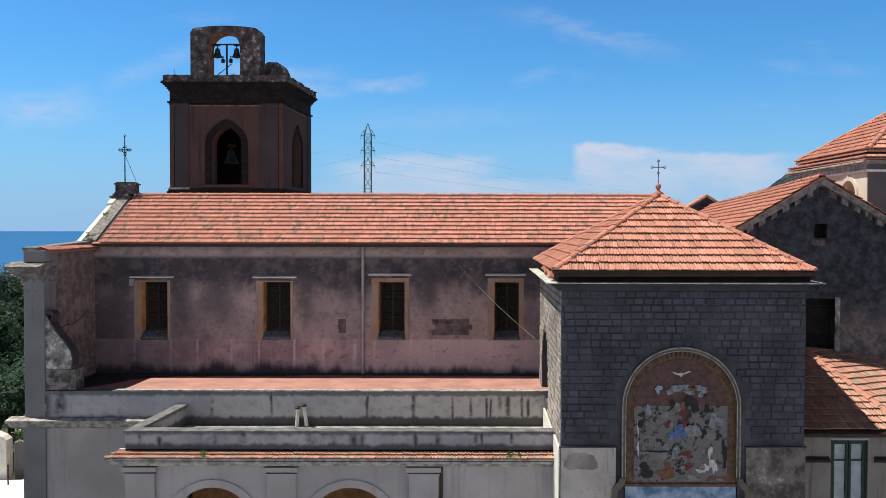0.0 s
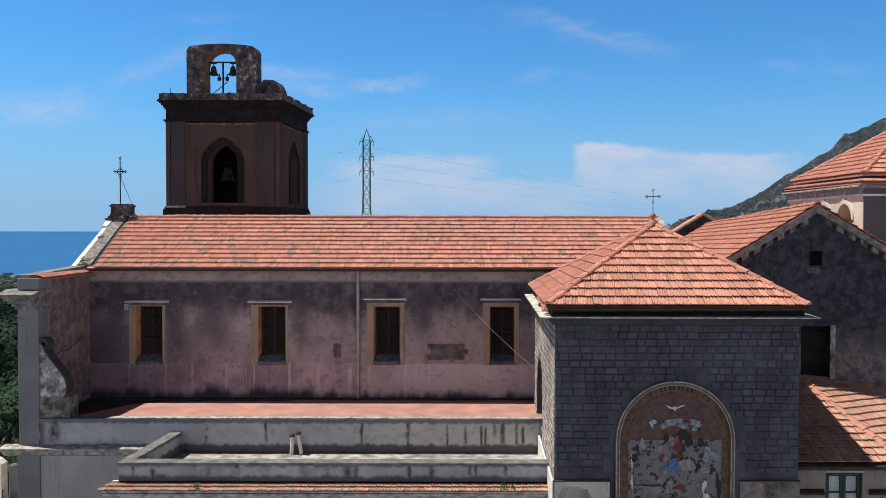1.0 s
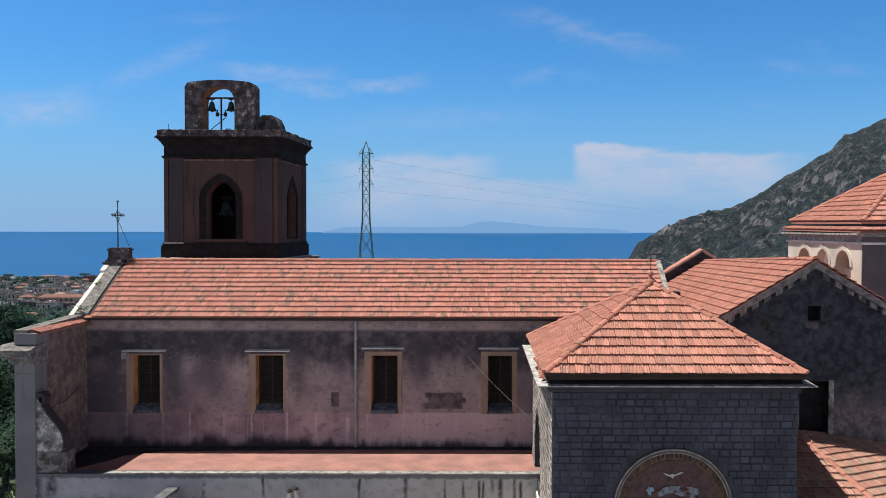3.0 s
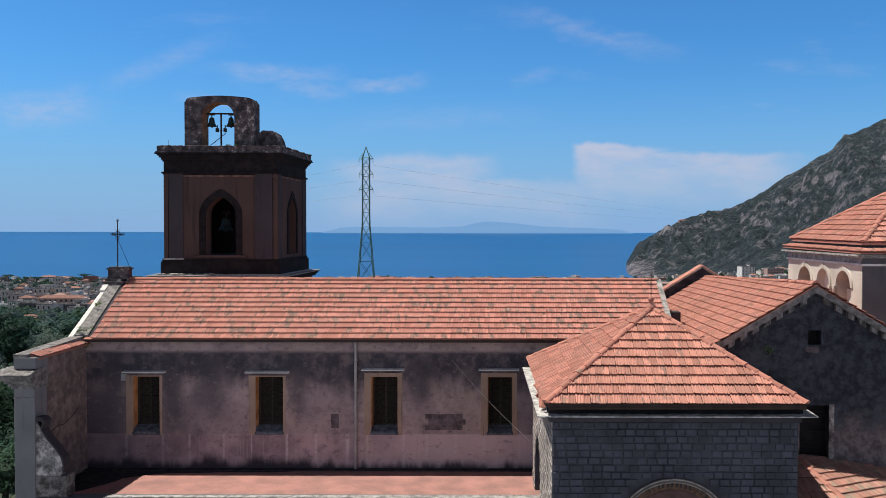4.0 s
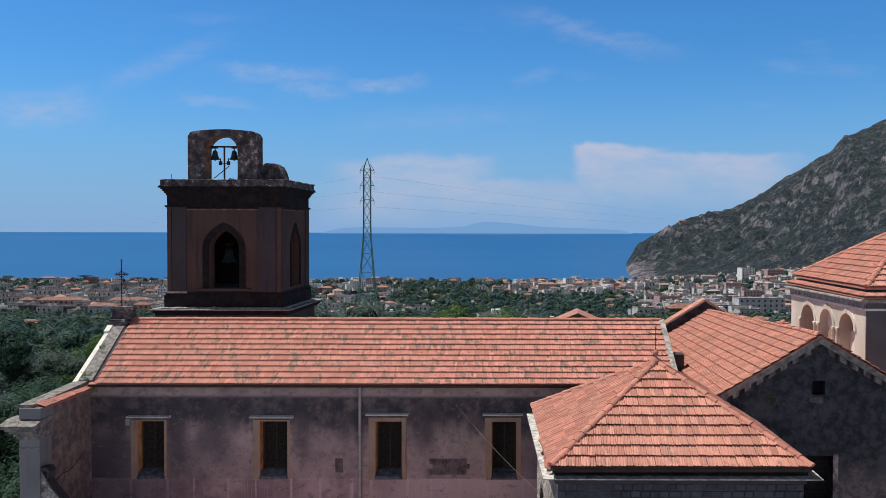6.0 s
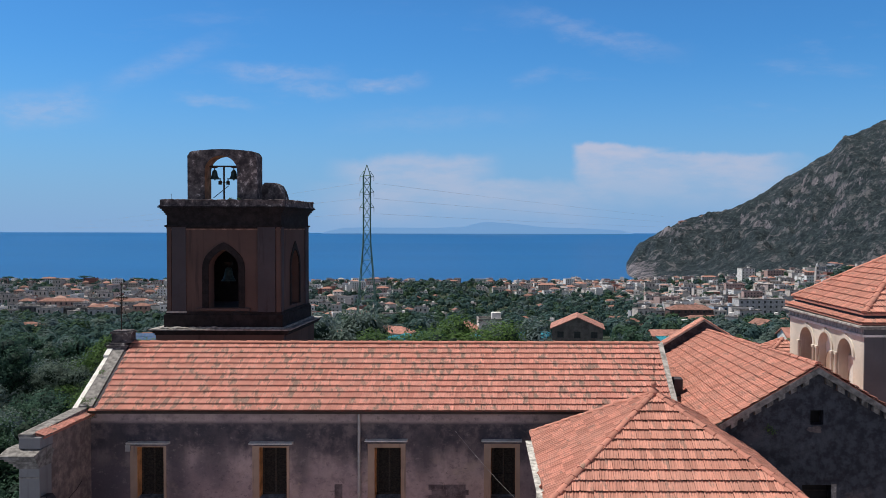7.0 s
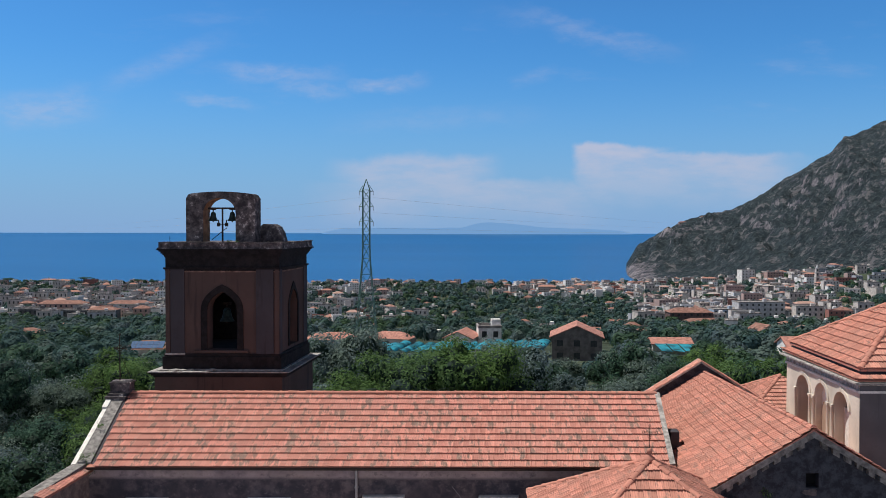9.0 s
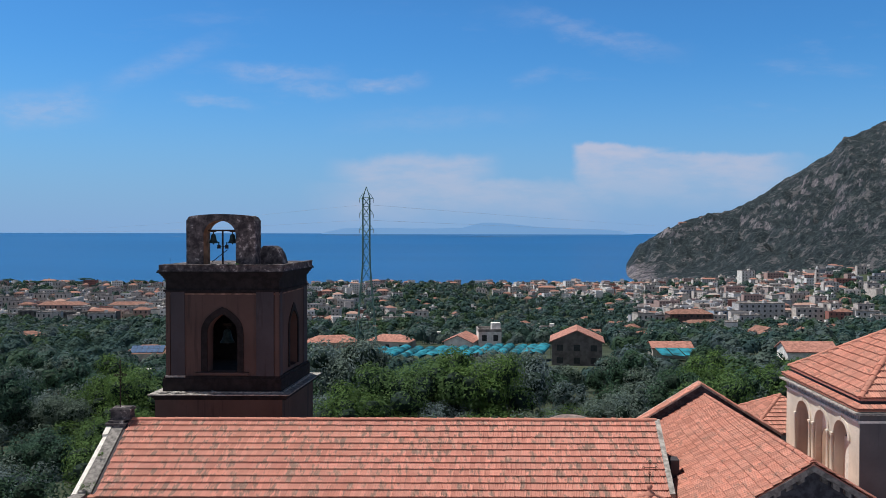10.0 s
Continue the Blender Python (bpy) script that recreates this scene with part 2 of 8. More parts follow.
    c = blend(t, calc(t, "MULTIPLY", west, 0.62), c, (0.105, 0.086, 0.106))
    # flaked coats of limewash
    flake = cloudy(t, p, 3.4, 9, 0.74, (1.0, 1.0, 1.5))
    c = blend(t, calc(t, "MULTIPLY", step(t, flake, 0.56, 0.68), 0.26), c, (0.46, 0.38, 0.36))
    c = blend(t, calc(t, "MULTIPLY", step(t, flake, 0.43, 0.39), 0.42), c, (0.085, 0.070, 0.082))
    foot = step(t, calc(t, "ADD", z, calc(t, "MULTIPLY_ADD", run, -1.1, calc(t, "MULTIPLY", step(t, u, -7.0, -1.0), 0.18))), 5.62, 5.2)
    c = blend(t, calc(t, "MULTIPLY", foot, 0.92), c, (0.030, 0.028, 0.034))
    c = blend(t, calc(t, "MULTIPLY", step(t, fine, 0.5, 0.75), 0.22), c, (0.15, 0.115, 0.12))
    t.links.new(c, b.inputs["Base Color"])
    bump(t, b, calc(t, "ADD", mid, calc(t, "MULTIPLY", fine, 0.4)), 0.5, 0.03)
    return m


def streaked(name, col, streak, amount=0.5, grain=None, scale=1.0, low=0.50):
    """Rendered wall with dark runs of water and blotches."""
    m, t, b = stuff_mat(name, 0.9)
    p = place(t)
    big, mid, fine = cloudy(t, p, 0.8 * scale, 6, 0.6), cloudy(t, p, 3.2 * scale, 7, 0.65), cloudy(t, p, 22, 4, 0.7)
    run = cloudy(t, p, 1.5 * scale, 5, 0.65, (2.4, 2.4, 0.16))
    c = blend(t, step(t, big, 0.3, 0.7), tuple(k * 0.72 for k in col), col)
    c = blend(t, calc(t, "MULTIPLY", step(t, mid, 0.48, 0.72), 0.5), c, grain or tuple(k * 0.6 for k in col))
    c = blend(t, calc(t, "MULTIPLY", step(t, run, low + 0.06, low + 0.18), amount), c, streak)
    c = blend(t, calc(t, "MULTIPLY", step(t, fine, 0.5, 0.8), 0.25), c, tuple(k * 0.55 for k in col))
    t.links.new(c, b.inputs["Base Color"])
    bump(t, b, calc(t, "ADD", mid, calc(t, "MULTIPLY", fine, 0.4)), 0.4, 0.02)
    return m


def block_mat(name, col, spread=0.35, rough=0.9):
    """Cut stone that differs from block to block."""
    m, t, b = stuff_mat(name, rough)
    g, o = node(t, "ShaderNodeNewGeometry"), node(t, "ShaderNodeObjectInfo")
    r = calc(t, "FRACT", calc(t, "ADD", calc(t, "MULTIPLY", g.outputs["Random Per Island"], 5.17), o.outputs["Random"]))
    mid, fine = cloudy(t, g.outputs["Position"], 5, 5), cloudy(t, g.outputs["Position"], 45, 4, 0.7)
    c = blend(t, r, tuple(k * (1 - spread) for k in col), tuple(k * (1 + spread) for k in col))
    c = blend(t, calc(t, "MULTIPLY", step(t, mid, 0.4, 0.7), 0.5), c, tuple(k * 0.6 for k in col))
    soot = cloudy(t, g.outputs["Position"], 0.75, 6, 0.65)
    c = blend(t, calc(t, "MULTIPLY", step(t, soot, 0.40, 0.62), 0.62), c, tuple(k * 0.36 for k in col))
    c = blend(t, calc(t, "MULTIPLY", step(t, cloudy(t, g.outputs["Position"], 9, 5, 0.7), 0.58, 0.72), 0.35), c, tuple(k * 1.45 for k in col))
    t.links.new(c, b.inputs["Base Color"])
    bump(t, b, calc(t, "ADD", fine, mid), 0.7, 0.02)
    return m


def leaf_mat(name, dark, light, thin=0.3):
    m, t, b = stuff_mat(name, 0.75, 0.0, 0.12)
    g, o = node(t, "ShaderNodeNewGeometry"), node(t, "ShaderNodeObjectInfo")
    r = g.outputs["Random Per Island"]
    c = blend(t, r, dark, light)
    c = blend(t, calc(t, "MULTIPLY", o.outputs["Random"], 0.5), c, tuple(k * 0.6 for k in dark))
    big = cloudy(t, g.outputs["Position"], 0.12, 3)
    c = blend(t, calc(t, "MULTIPLY", step(t, big, 0.4, 0.65), 0.5), c, (light[0] * 0.8, light[1] * 0.85, light[2] * 1.3))
    t.links.new(c, b.inputs["Base Color"])
    # light shines through the leaves
    through_leaf, both_ways = node(t, "ShaderNodeBsdfTranslucent"), node(t, "ShaderNodeMixShader")
    t.links.new(c, through_leaf.inputs[0])
    both_ways.inputs[0].default_value = thin
    t.links.new(b.outputs[0], both_ways.inputs[1]), t.links.new(through_leaf.outputs[0], both_ways.inputs[2])
    for n in t.nodes:
        if n.type == "OUTPUT_MATERIAL":
            t.links.new(both_ways.outputs[0], n.inputs[0])
    return m


def parapet_render(name, marks, low, high, dark, light, warm=0.0):
    """Old white render, blotched, with black mould that runs down at the given places along the wall and gathers at its foot."""
    m, t, b = stuff_mat(name, 0.92)
    p = place(t)
    s = height_of(t)
    big, mid, fine = cloudy(t, p, 0.6, 6, 0.6), cloudy(t, p, 2.6, 7, 0.66), cloudy(t, p, 24, 4, 0.7)
    run = cloudy(t, p, 1.6, 5, 0.62, (2.2, 2.2, 0.35))
    c = blend(t, step(t, big, 0.33, 0.66), dark, light)
    if warm:
        c = blend(t, calc(t, "MULTIPLY", step(t, s[0], -6.0, 2.0), warm), c, (0.66, 0.61, 0.56))
    c = blend(t, calc(t, "MULTIPLY", step(t, mid, 0.50, 0.70), 0.45), c, tuple(k * 0.55 for k in dark))
    c = blend(t, calc(t, "MULTIPLY", step(t, mid, 0.40, 0.28), 0.45), c, (0.58, 0.56, 0.56))
    mould = None
    u = calc(t, "ADD", s[0], calc(t, "MULTIPLY_ADD", mid, 0.10, calc(t, "MULTIPLY_ADD", run, 0.16, -0.13)))
    for at_u, wide in marks:
        k = step(t, calc(t, "ABSOLUTE", calc(t, "SUBTRACT", u, at_u)), wide * 1.5, 0.0)
        mould = k if mould is None else calc(t, "MAXIMUM", mould, k)
    mould = calc(t, "MULTIPLY", mould, step(t, calc(t, "ADD", cloudy(t, p, 1.9, 5, 0.65), calc(t, "MULTIPLY", mid, 0.4)), 0.50, 0.80))
    foot = calc(t, "MULTIPLY", step(t, calc(t, "ADD", s[2], calc(t, "MULTIPLY", run, -0.30)), low + 0.02, low - 0.12), 0.9)
    head = calc(t, "MULTIPLY", step(t, calc(t, "ADD", s[2], calc(t, "MULTIPLY", run, 0.25)), high + 0.07, high + 0.17), 0.7)
    mould = calc(t, "MAXIMUM", mould, calc(t, "MAXIMUM", foot, head))
    c = blend(t, calc(t, "MULTIPLY", mould, 0.92), c, (0.038, 0.038, 0.042))
    c = blend(t, calc(t, "MULTIPLY", step(t, fine, 0.5, 0.75), 0.25), c, (0.16, 0.15, 0.16))
    t.links.new(c, b.inputs["Base Color"])
    bump(t, b, calc(t, "ADD", mid, calc(t, "MULTIPLY", fine, 0.5)), 0.45, 0.025)
    return m


def sooty_plaster(name, black, grey, worn, bare, lots=0.95, below=None):
    """Plaster blackened by soot, with paler bared patches."""
    m, t, b = stuff_mat(name, 0.92)
    p = place(t)
    big, mid, fine = cloudy(t, p, 0.9, 6, 0.65), cloudy(t, p, 3.0, 7, 0.7), cloudy(t, p, 20, 5, 0.7)
    c = blend(t, step(t, mid, 0.40, 0.62), black, grey)
    c = blend(t, calc(t, "MULTIPLY", step(t, big, 0.50, 0.66), 0.6), c, worn)
    c = blend(t, calc(t, "MULTIPLY", step(t, calc(t, "ADD", mid, calc(t, "MULTIPLY", big, 0.6)), lots, lots + 0.08), 0.8), c, bare)
    if below:
        zone = step(t, calc(t, "ADD", height_of(t)[2], calc(t, "MULTIPLY_ADD", big, 2.4, calc(t, "MULTIPLY_ADD", mid, 0.8, -1.6))), below[0] + 0.35, below[0] - 0.35)
        c = blend(t, calc(t, "MULTIPLY", zone, 0.85), c, blend(t, step(t, mid, 0.36, 0.64), below[1], below[2]))
    c = blend(t, calc(t, "MULTIPLY", step(t, fine, 0.48, 0.72), 0.5), c, tuple(k * 0.85 for k in black))
    t.links.new(c, b.inputs["Base Color"])
    bump(t, b, calc(t, "ADD", mid, calc(t, "MULTIPLY", fine, 0.5)), 0.5, 0.03)
    return m


TILE = tile_mat("roof_tile", (0.580, 0.258, 0.205), (0.172, 0.136, 0.114), 0.53, 0.26)
TILE_NEW = tile_mat("roof_tile_clean", (0.530, 0.244, 0.186), (0.25, 0.16, 0.13), 0.59, 0.30)
TILE_OLD = tile_mat("roof_tile_mossy", (0.51, 0.26, 0.20), (0.27, 0.24, 0.18), 0.52, 0.35)
CAP = tile_mat("ridge_clay", (0.48, 0.205, 0.152), (0.25, 0.19, 0.14), 0.64, 0.2)
NAVE = plaster_nave()
OCHRE = plain("ochre_plaster", (0.60, 0.30, 0.125), 0.9, vary=0.22)
LINING = plain("brown_ochre_lining", (0.30, 0.175, 0.105), 0.9, vary=0.25)
CORBEL = plain("weathered_corbel", (0.24, 0.232, 0.225), 0.9, vary=0.38, scale=4)
SLATE = plain("slate_sill", (0.15, 0.155, 0.18), 0.8, vary=0.3, scale=5)
LIT_LINE = plain("lit_line_brown", (0.26, 0.165, 0.13), 0.9, vary=0.35, scale=2.5)
SURROUND = streaked("faded_ochre_plaster", (0.44, 0.315, 0.24), (0.17, 0.135, 0.13), 0.7, (0.30, 0.222, 0.19), 1.3)
SIDE = sooty_plaster("side_plaster", (0.150, 0.118, 0.115), (0.275, 0.215, 0.198), (0.37, 0.285, 0.250), (0.44, 0.355, 0.315), 0.94)
WHITE = parapet_render("stained_white_render", [(-14.05, 0.25), (-13.51, 0.22), (-8.16, 0.08), (-6.06, 0.06), (-2.66, 0.06), (-1.02, 0.09), (0.34, 0.05), (0.99, 0.08), (1.55, 0.06), (1.70, 0.05), (2.02, 0.08), (2.31, 0.10), (2.80, 0.07), (3.02, 0.06)], 4.70, 5.55, (0.33, 0.335, 0.365), (0.47, 0.465, 0.48), 0.6)
PARAPET = parapet_render("stained_parapet_render", [(-9.33, 0.07), (-8.72, 0.11), (-7.1, 0.16), (-6.15, 0.1), (-4.06, 0.16), (-3.33, 0.1), (-2.72, 0.16), (-2.46, 0.12), (-0.84, 0.09), (-0.14, 0.09), (1.02, 0.1), (1.21, 0.06), (2.12, 0.07), (2.81, 0.05)], 4.72, 5.12, (0.30, 0.315, 0.36), (0.43, 0.44, 0.48))
PIER = streaked("grey_pier_stone", (0.25, 0.25, 0.265), (0.12, 0.115, 0.12), 0.4, (0.17, 0.165, 0.17), 0.7)
WORNWHITE = sooty_plaster("worn_white_plaster", (0.07, 0.062, 0.060), (0.27, 0.25, 0.24), (0.40, 0.375, 0.36), (0.58, 0.55, 0.52), 0.90)
PEEL = streaked("peeling_render", (0.57, 0.535, 0.51), (0.10, 0.085, 0.08), 0.6, (0.22, 0.19, 0.175), 1.5, 0.50)
BEIGE = streaked("beige_render", (0.47, 0.445, 0.455), (0.20, 0.182, 0.182), 0.35, (0.30, 0.282, 0.285), 0.6)
GRIMY = sooty_plaster("grimy_render", (0.075, 0.064, 0.060), (0.20, 0.175, 0.165), (0.30, 0.265, 0.25), (0.46, 0.42, 0.40), 0.93)
WINGWALL = streaked("grimy_beige_render", (0.30, 0.268, 0.247), (0.085, 0.073, 0.07), 0.65, (0.16, 0.138, 0.127), 0.9)
FRAME = streaked("mosaic_moulding", (0.165, 0.140, 0.12), (0.12, 0.10, 0.08), 0.4)
OLDBRICK = plain("old_brick", (0.185, 0.148, 0.157), 0.95, vary=0.3, scale=3)
STONE = plain("grey_stone", (0.34, 0.33, 0.33), 0.85, vary=0.2)
RAKE = plain("grey_raking_coping", (0.26, 0.245, 0.235), 0.9, vary=0.3, scale=5)
GREYCOPE = plain("dark_grey_coping_slab", (0.175, 0.178, 0.188), 0.9, vary=0.25, scale=3)
COPE = plain("concrete_coping", (0.42, 0.40, 0.38), 0.9, vary=0.28, scale=5)
BRIGHTSTONE = plain("pale_ledge_stone", (0.60, 0.58, 0.55), 0.85, vary=0.3, scale=5)
LIME = plain("whitewash", (0.78, 0.76, 0.72), 0.85, vary=0.12)
DARKSTONE = streaked("tower_stone", (0.072, 0.066, 0.076), (0.026, 0.023, 0.026), 0.6, (0.042, 0.036, 0.038), 0.6)
BROWN = streaked("tower_plaster", (0.108, 0.072, 0.064), (0.038, 0.030, 0.031), 0.6, (0.066, 0.045, 0.041), 0.6, 0.48)
WEATHER = sooty_plaster("weathered_gable", (0.040, 0.036, 0.040), (0.135, 0.118, 0.120), (0.21, 0.185, 0.182), (0.50, 0.46, 0.44), 0.885)
BLACKSTONE = sooty_plaster("black_stained_stone", (0.009, 0.008, 0.009), (0.020, 0.017, 0.019), (0.034, 0.028, 0.028), (0.10, 0.085, 0.078), 1.02)
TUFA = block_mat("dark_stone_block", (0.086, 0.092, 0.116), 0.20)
# the flank's copy of the stone, paled to paint sunlight
TUFA_LIT = block_mat("sunlit_tone_block", (0.40, 0.355, 0.33), 0.20)
MORTAR = plain("mortar", (0.082, 0.083, 0.096), 0.95, vary=0.3, scale=1.1, dark=(0.032, 0.033, 0.040))
GABLE = sooty_plaster("sooty_plaster", (0.024, 0.027, 0.036), (0.062, 0.067, 0.084), (0.092, 0.096, 0.115), (0.22, 0.22, 0.232), 0.99, (8.5, (0.105, 0.088, 0.092), (0.25, 0.21, 0.21)))
GABLE_LOW = sooty_plaster("grey_rose_plaster", (0.072, 0.062, 0.066), (0.160, 0.134, 0.136), (0.205, 0.170, 0.166), (0.28, 0.24, 0.228), 0.94)
REDFLOOR = plain("red_terrace_coat", (0.42, 0.212, 0.178), 0.85, vary=0.2, scale=1.2, fine=9, dark=(0.30, 0.165, 0.145))
WORNFLOOR = plain("worn_screed", (0.40, 0.38, 0.36), 0.9, vary=0.32, scale=2.2)
ZINC = plain("zinc_pipe", (0.42, 0.40, 0.40), 0.5, 0.5, vary=0.12)
GUTTER = plain("gutter_and_eaves_shade_brown", (0.055, 0.035, 0.028), 0.55, 0.2, vary=0.2)
IRON = plain("rusty_iron", (0.055, 0.042, 0.036), 0.7, 0.4, vary=0.3, scale=12)
BRONZE = plain("bell_bronze", (0.038, 0.066, 0.064), 0.6, 0.35, vary=0.25, scale=8)
WOOD = plain("dark_louvre_wood", (0.052, 0.040, 0.032), 0.8, vary=0.3, scale=14)
GREENWOOD = plain("green_painted_wood", (0.018, 0.042, 0.036), 0.45, vary=0.2, scale=10)
# black for sheets that stand in for unlit depth behind openings
DARK = plain("unlit_interior", (0.02, 0.018, 0.018), 0.95, vary=0.2, relief=0)
# black of the tar edge and of the painted floor shade
TAR_SHADE = plain("terrace_tar_and_shade", (0.045, 0.042, 0.045), 0.9, vary=0.3)

# ---- building helpers ----
SKEW = 0.1092  # the church's cross walls stand a little out of square to its nave


def S(u, v, z):
    """Church plan (u along the nave, v across it, z up) to the world."""
    return Vector((u + SKEW * (v - 33.0), v, z))


def origin(ob):
    o = Vector((0, 0, 0))
    while ob:
        o += ob.location
        ob = ob.parent
    return o


def thing(name, at, label, category, group="", kind=""):
    ob = new(name)
    ob.location = at
    return tagged(ob, label, category, group, kind)


def finish(name, bm, material, parent=None, label="", at=None, smooth=False):
    me = bpy.data.meshes.new(name)
    bmesh.ops.recalc_face_normals(bm, faces=bm.faces)
    bm.to_mesh(me)
    bm.free()
    me.materials.append(material)
    if smooth:
        for p in me.polygons:
            p.use_smooth = True
    ob = new(name, me)
    if parent:
        ob.parent = parent
    if at is not None:
        ob.location = at
    return tagged(ob, label)


def part(name, bm, material, parent, label="", smooth=False):
    """A mesh in church plan, under its thing or part."""
    o = origin(parent)
    for v in bm.verts:
        v.co = S(*v.co) - o
    return finish(name, bm, material, parent, label, smooth=smooth)


def lpart(name, bm, material, parent, label="", smooth=False):
    """A mesh in the thing's own axes."""
    return finish(name, bm, material, parent, label, smooth=smooth)


def box(bm, x0, x1, y0, y1, z0, z1):
    vs = [bm.verts.new((x, y, z)) for z in (z0, z1) for y in (y0, y1) for x in (x0, x1)]
    for f in ((0, 2, 3, 1), (4, 5, 7, 6), (0, 1, 5, 4), (2, 6, 7, 3), (0, 4, 6, 2), (1, 3, 7, 5)):
        bm.faces.new([vs[i] for i in f])
    return vs


def cube(*args):
    bm = bmesh.new()
    box(bm, *args)
    return bm


def soft_box(x0, x1, y0, y1, z0, z1, r=0.02, seg=1):
    bm = cube(x0, x1, y0, y1, z0, z1)
    bmesh.ops.bevel(bm, geom=bm.edges[:], offset=r, segments=seg, affect="EDGES")
    return bm


def prism(bm, pts, axis, a, b):
    """A polygon pushed along an axis from a to b. pts are in the two other axes, in order x, y, z."""
    def at(p, k):
        q = list(p)
        q.insert("xyz".index(axis), k)
        return q
    lo, hi = [bm.verts.new(at(p, a)) for p in pts], [bm.verts.new(at(p, b)) for p in pts]
    bm.faces.new(lo), bm.faces.new(hi[::-1])
    for i in range(len(pts)):
        j = (i + 1) % len(pts)
        bm.faces.new((lo[i], lo[j], hi[j], hi[i]))


def wall_grid(bm, us, vs, zs, solid):
    """A wall of cells between the given lines; only the faces between solid and open are made."""
    cache = {}

    def vert(i, j, k):
        if (i, j, k) not in cache:
            cache[i, j, k] = bm.verts.new((us[i], vs[j], zs[k]))
        return cache[i, j, k]
    I, J, K = len(us) - 1, len(vs) - 1, len(zs) - 1

    def full(i, j, k):
        return 0 <= i < I and 0 <= j < J and 0 <= k < K and solid((us[i] + us[i + 1]) / 2, (vs[j] + vs[j + 1]) / 2, (zs[k] + zs[k + 1]) / 2)
    for i in range(I):
        for j in range(J):
            for k in range(K):
                if not full(i, j, k):
                    continue
                c = lambda a, b, d: vert(i + a, j + b, k + d)
                for d, q in (((-1, 0, 0), ((0, 0, 0), (0, 0, 1), (0, 1, 1), (0, 1, 0))), ((1, 0, 0), ((1, 0, 0), (1, 1, 0), (1, 1, 1), (1, 0, 1))),
                             ((0, -1, 0), ((0, 0, 0), (1, 0, 0), (1, 0, 1), (0, 0, 1))), ((0, 1, 0), ((0, 1, 0), (0, 1, 1), (1, 1, 1), (1, 1, 0))),
                             ((0, 0, -1), ((0, 0, 0), (0, 1, 0), (1, 1, 0), (1, 0, 0))), ((0, 0, 1), ((0, 0, 1), (1, 0, 1), (1, 1, 1), (0, 1, 1)))):
                    if not full(i + d[0], j + d[1], k + d[2]):
                        bm.faces.new([c(*x) for x in q])


def holed_wall(bm, u0, u1, v0, v1, z0, z1, holes):
    """A wall along u with rectangular openings (a, b, c, d) = u from a to b, z from c to d."""
    us = sorted({u0, u1, *[h[0] for h in holes], *[h[1] for h in holes]})
    zs = sorted({z0, z1, *[h[2] for h in holes], *[h[3] for h in holes]})
    wall_grid(bm, us, [v0, v1], zs, lambda u, v, z: not any(h[0] < u < h[1] and h[2] < z < h[3] for h in holes))


def arc(cx, cz, r, a0, a1, n, stretch=1.0):
    return [(cx + r * math.cos(radians(a0 + (a1 - a0) * i / n)), cz + stretch * r * math.sin(radians(a0 + (a1 - a0) * i / n))) for i in range(n + 1)]


def spandrels(bm, a, b, spring, top, v0, v1, axis="y", n=10, point=0.0):
    """Fills the two upper corners of a rectangular opening so that it ends in a round (or, with point, pointed) arch."""
    c, r = (a + b) / 2, (b - a) / 2
    k = (top - spring) / r
    left = [(x, z + point * max(0, 1 - abs(x - c) / (r * 0.55))) for x, z in arc(c, spring, r, 180, 90, n, k)]
    crown = max(top, left[-1][1]) + 0.0
    prism(bm, left + [(c, crown + 0.001), (a, crown + 0.001)], axis, v0, v1)
    prism(bm, [(2 * c - x, z) for x, z in left] + [(c, crown + 0.001), (b, crown + 0.001)], axis, v0, v1)
    return crown


def arch_band(bm, a, b, foot, spring, top, wide, v0, v1, n=14, point=0.0):
    """A surround: two jambs and an arch, of the given width outside the opening."""
    c, r = (a + b) / 2, (b - a) / 2
    k = (top - spring) / r
    inner = [(a, foot)] + [(x, z + point * max(0, 1 - abs(x - c) / (r * 0.55))) for x, z in arc(c, spring, r, 180, 0, n, k)] + [(b, foot)]
    R = r + wide
    k2 = (top + wide - spring) / R
    outer = [(a - wide, foot)] + [(x, z + point * 1.4 * max(0, 1 - abs(x - c) / (R * 0.55))) for x, z in arc(c, spring, R, 180, 0, n, k2)] + [(b + wide, foot)]
    strip(bm, inner, outer, v0, v1)


def strip(bm, inner, outer, v0, v1):
    """A solid band between two lines of equal length in (u, z), from v0 to v1."""
    rows = [[bm.verts.new((x, v, z)) for x, z in line] for line, v in ((inner, v0), (outer, v0), (outer, v1), (inner, v1))]
    n = len(inner)
    for i in range(n - 1):
        for k in range(4):
            p, q = rows[k], rows[(k + 1) % 4]
            bm.faces.new((p[i], p[i + 1], q[i + 1], q[i]))
    for i in (0, n - 1):
        bm.faces.new([rows[k][i] for k in range(4)])


def lathe(bm, prof, n=16, cx=0.0, cy=0.0):
    rings = [[bm.verts.new((cx + r * math.cos(2 * math.pi * i / n), cy + r * math.sin(2 * math.pi * i / n), z)) for i in range(n)] for r, z in prof]
    for a, b in zip(rings, rings[1:]):
        for i in range(n):
            j = (i + 1) % n
            bm.faces.new((a[i], a[j], b[j], b[i]))
    bm.faces.new(rings[0][::-1]), bm.faces.new(rings[-1])


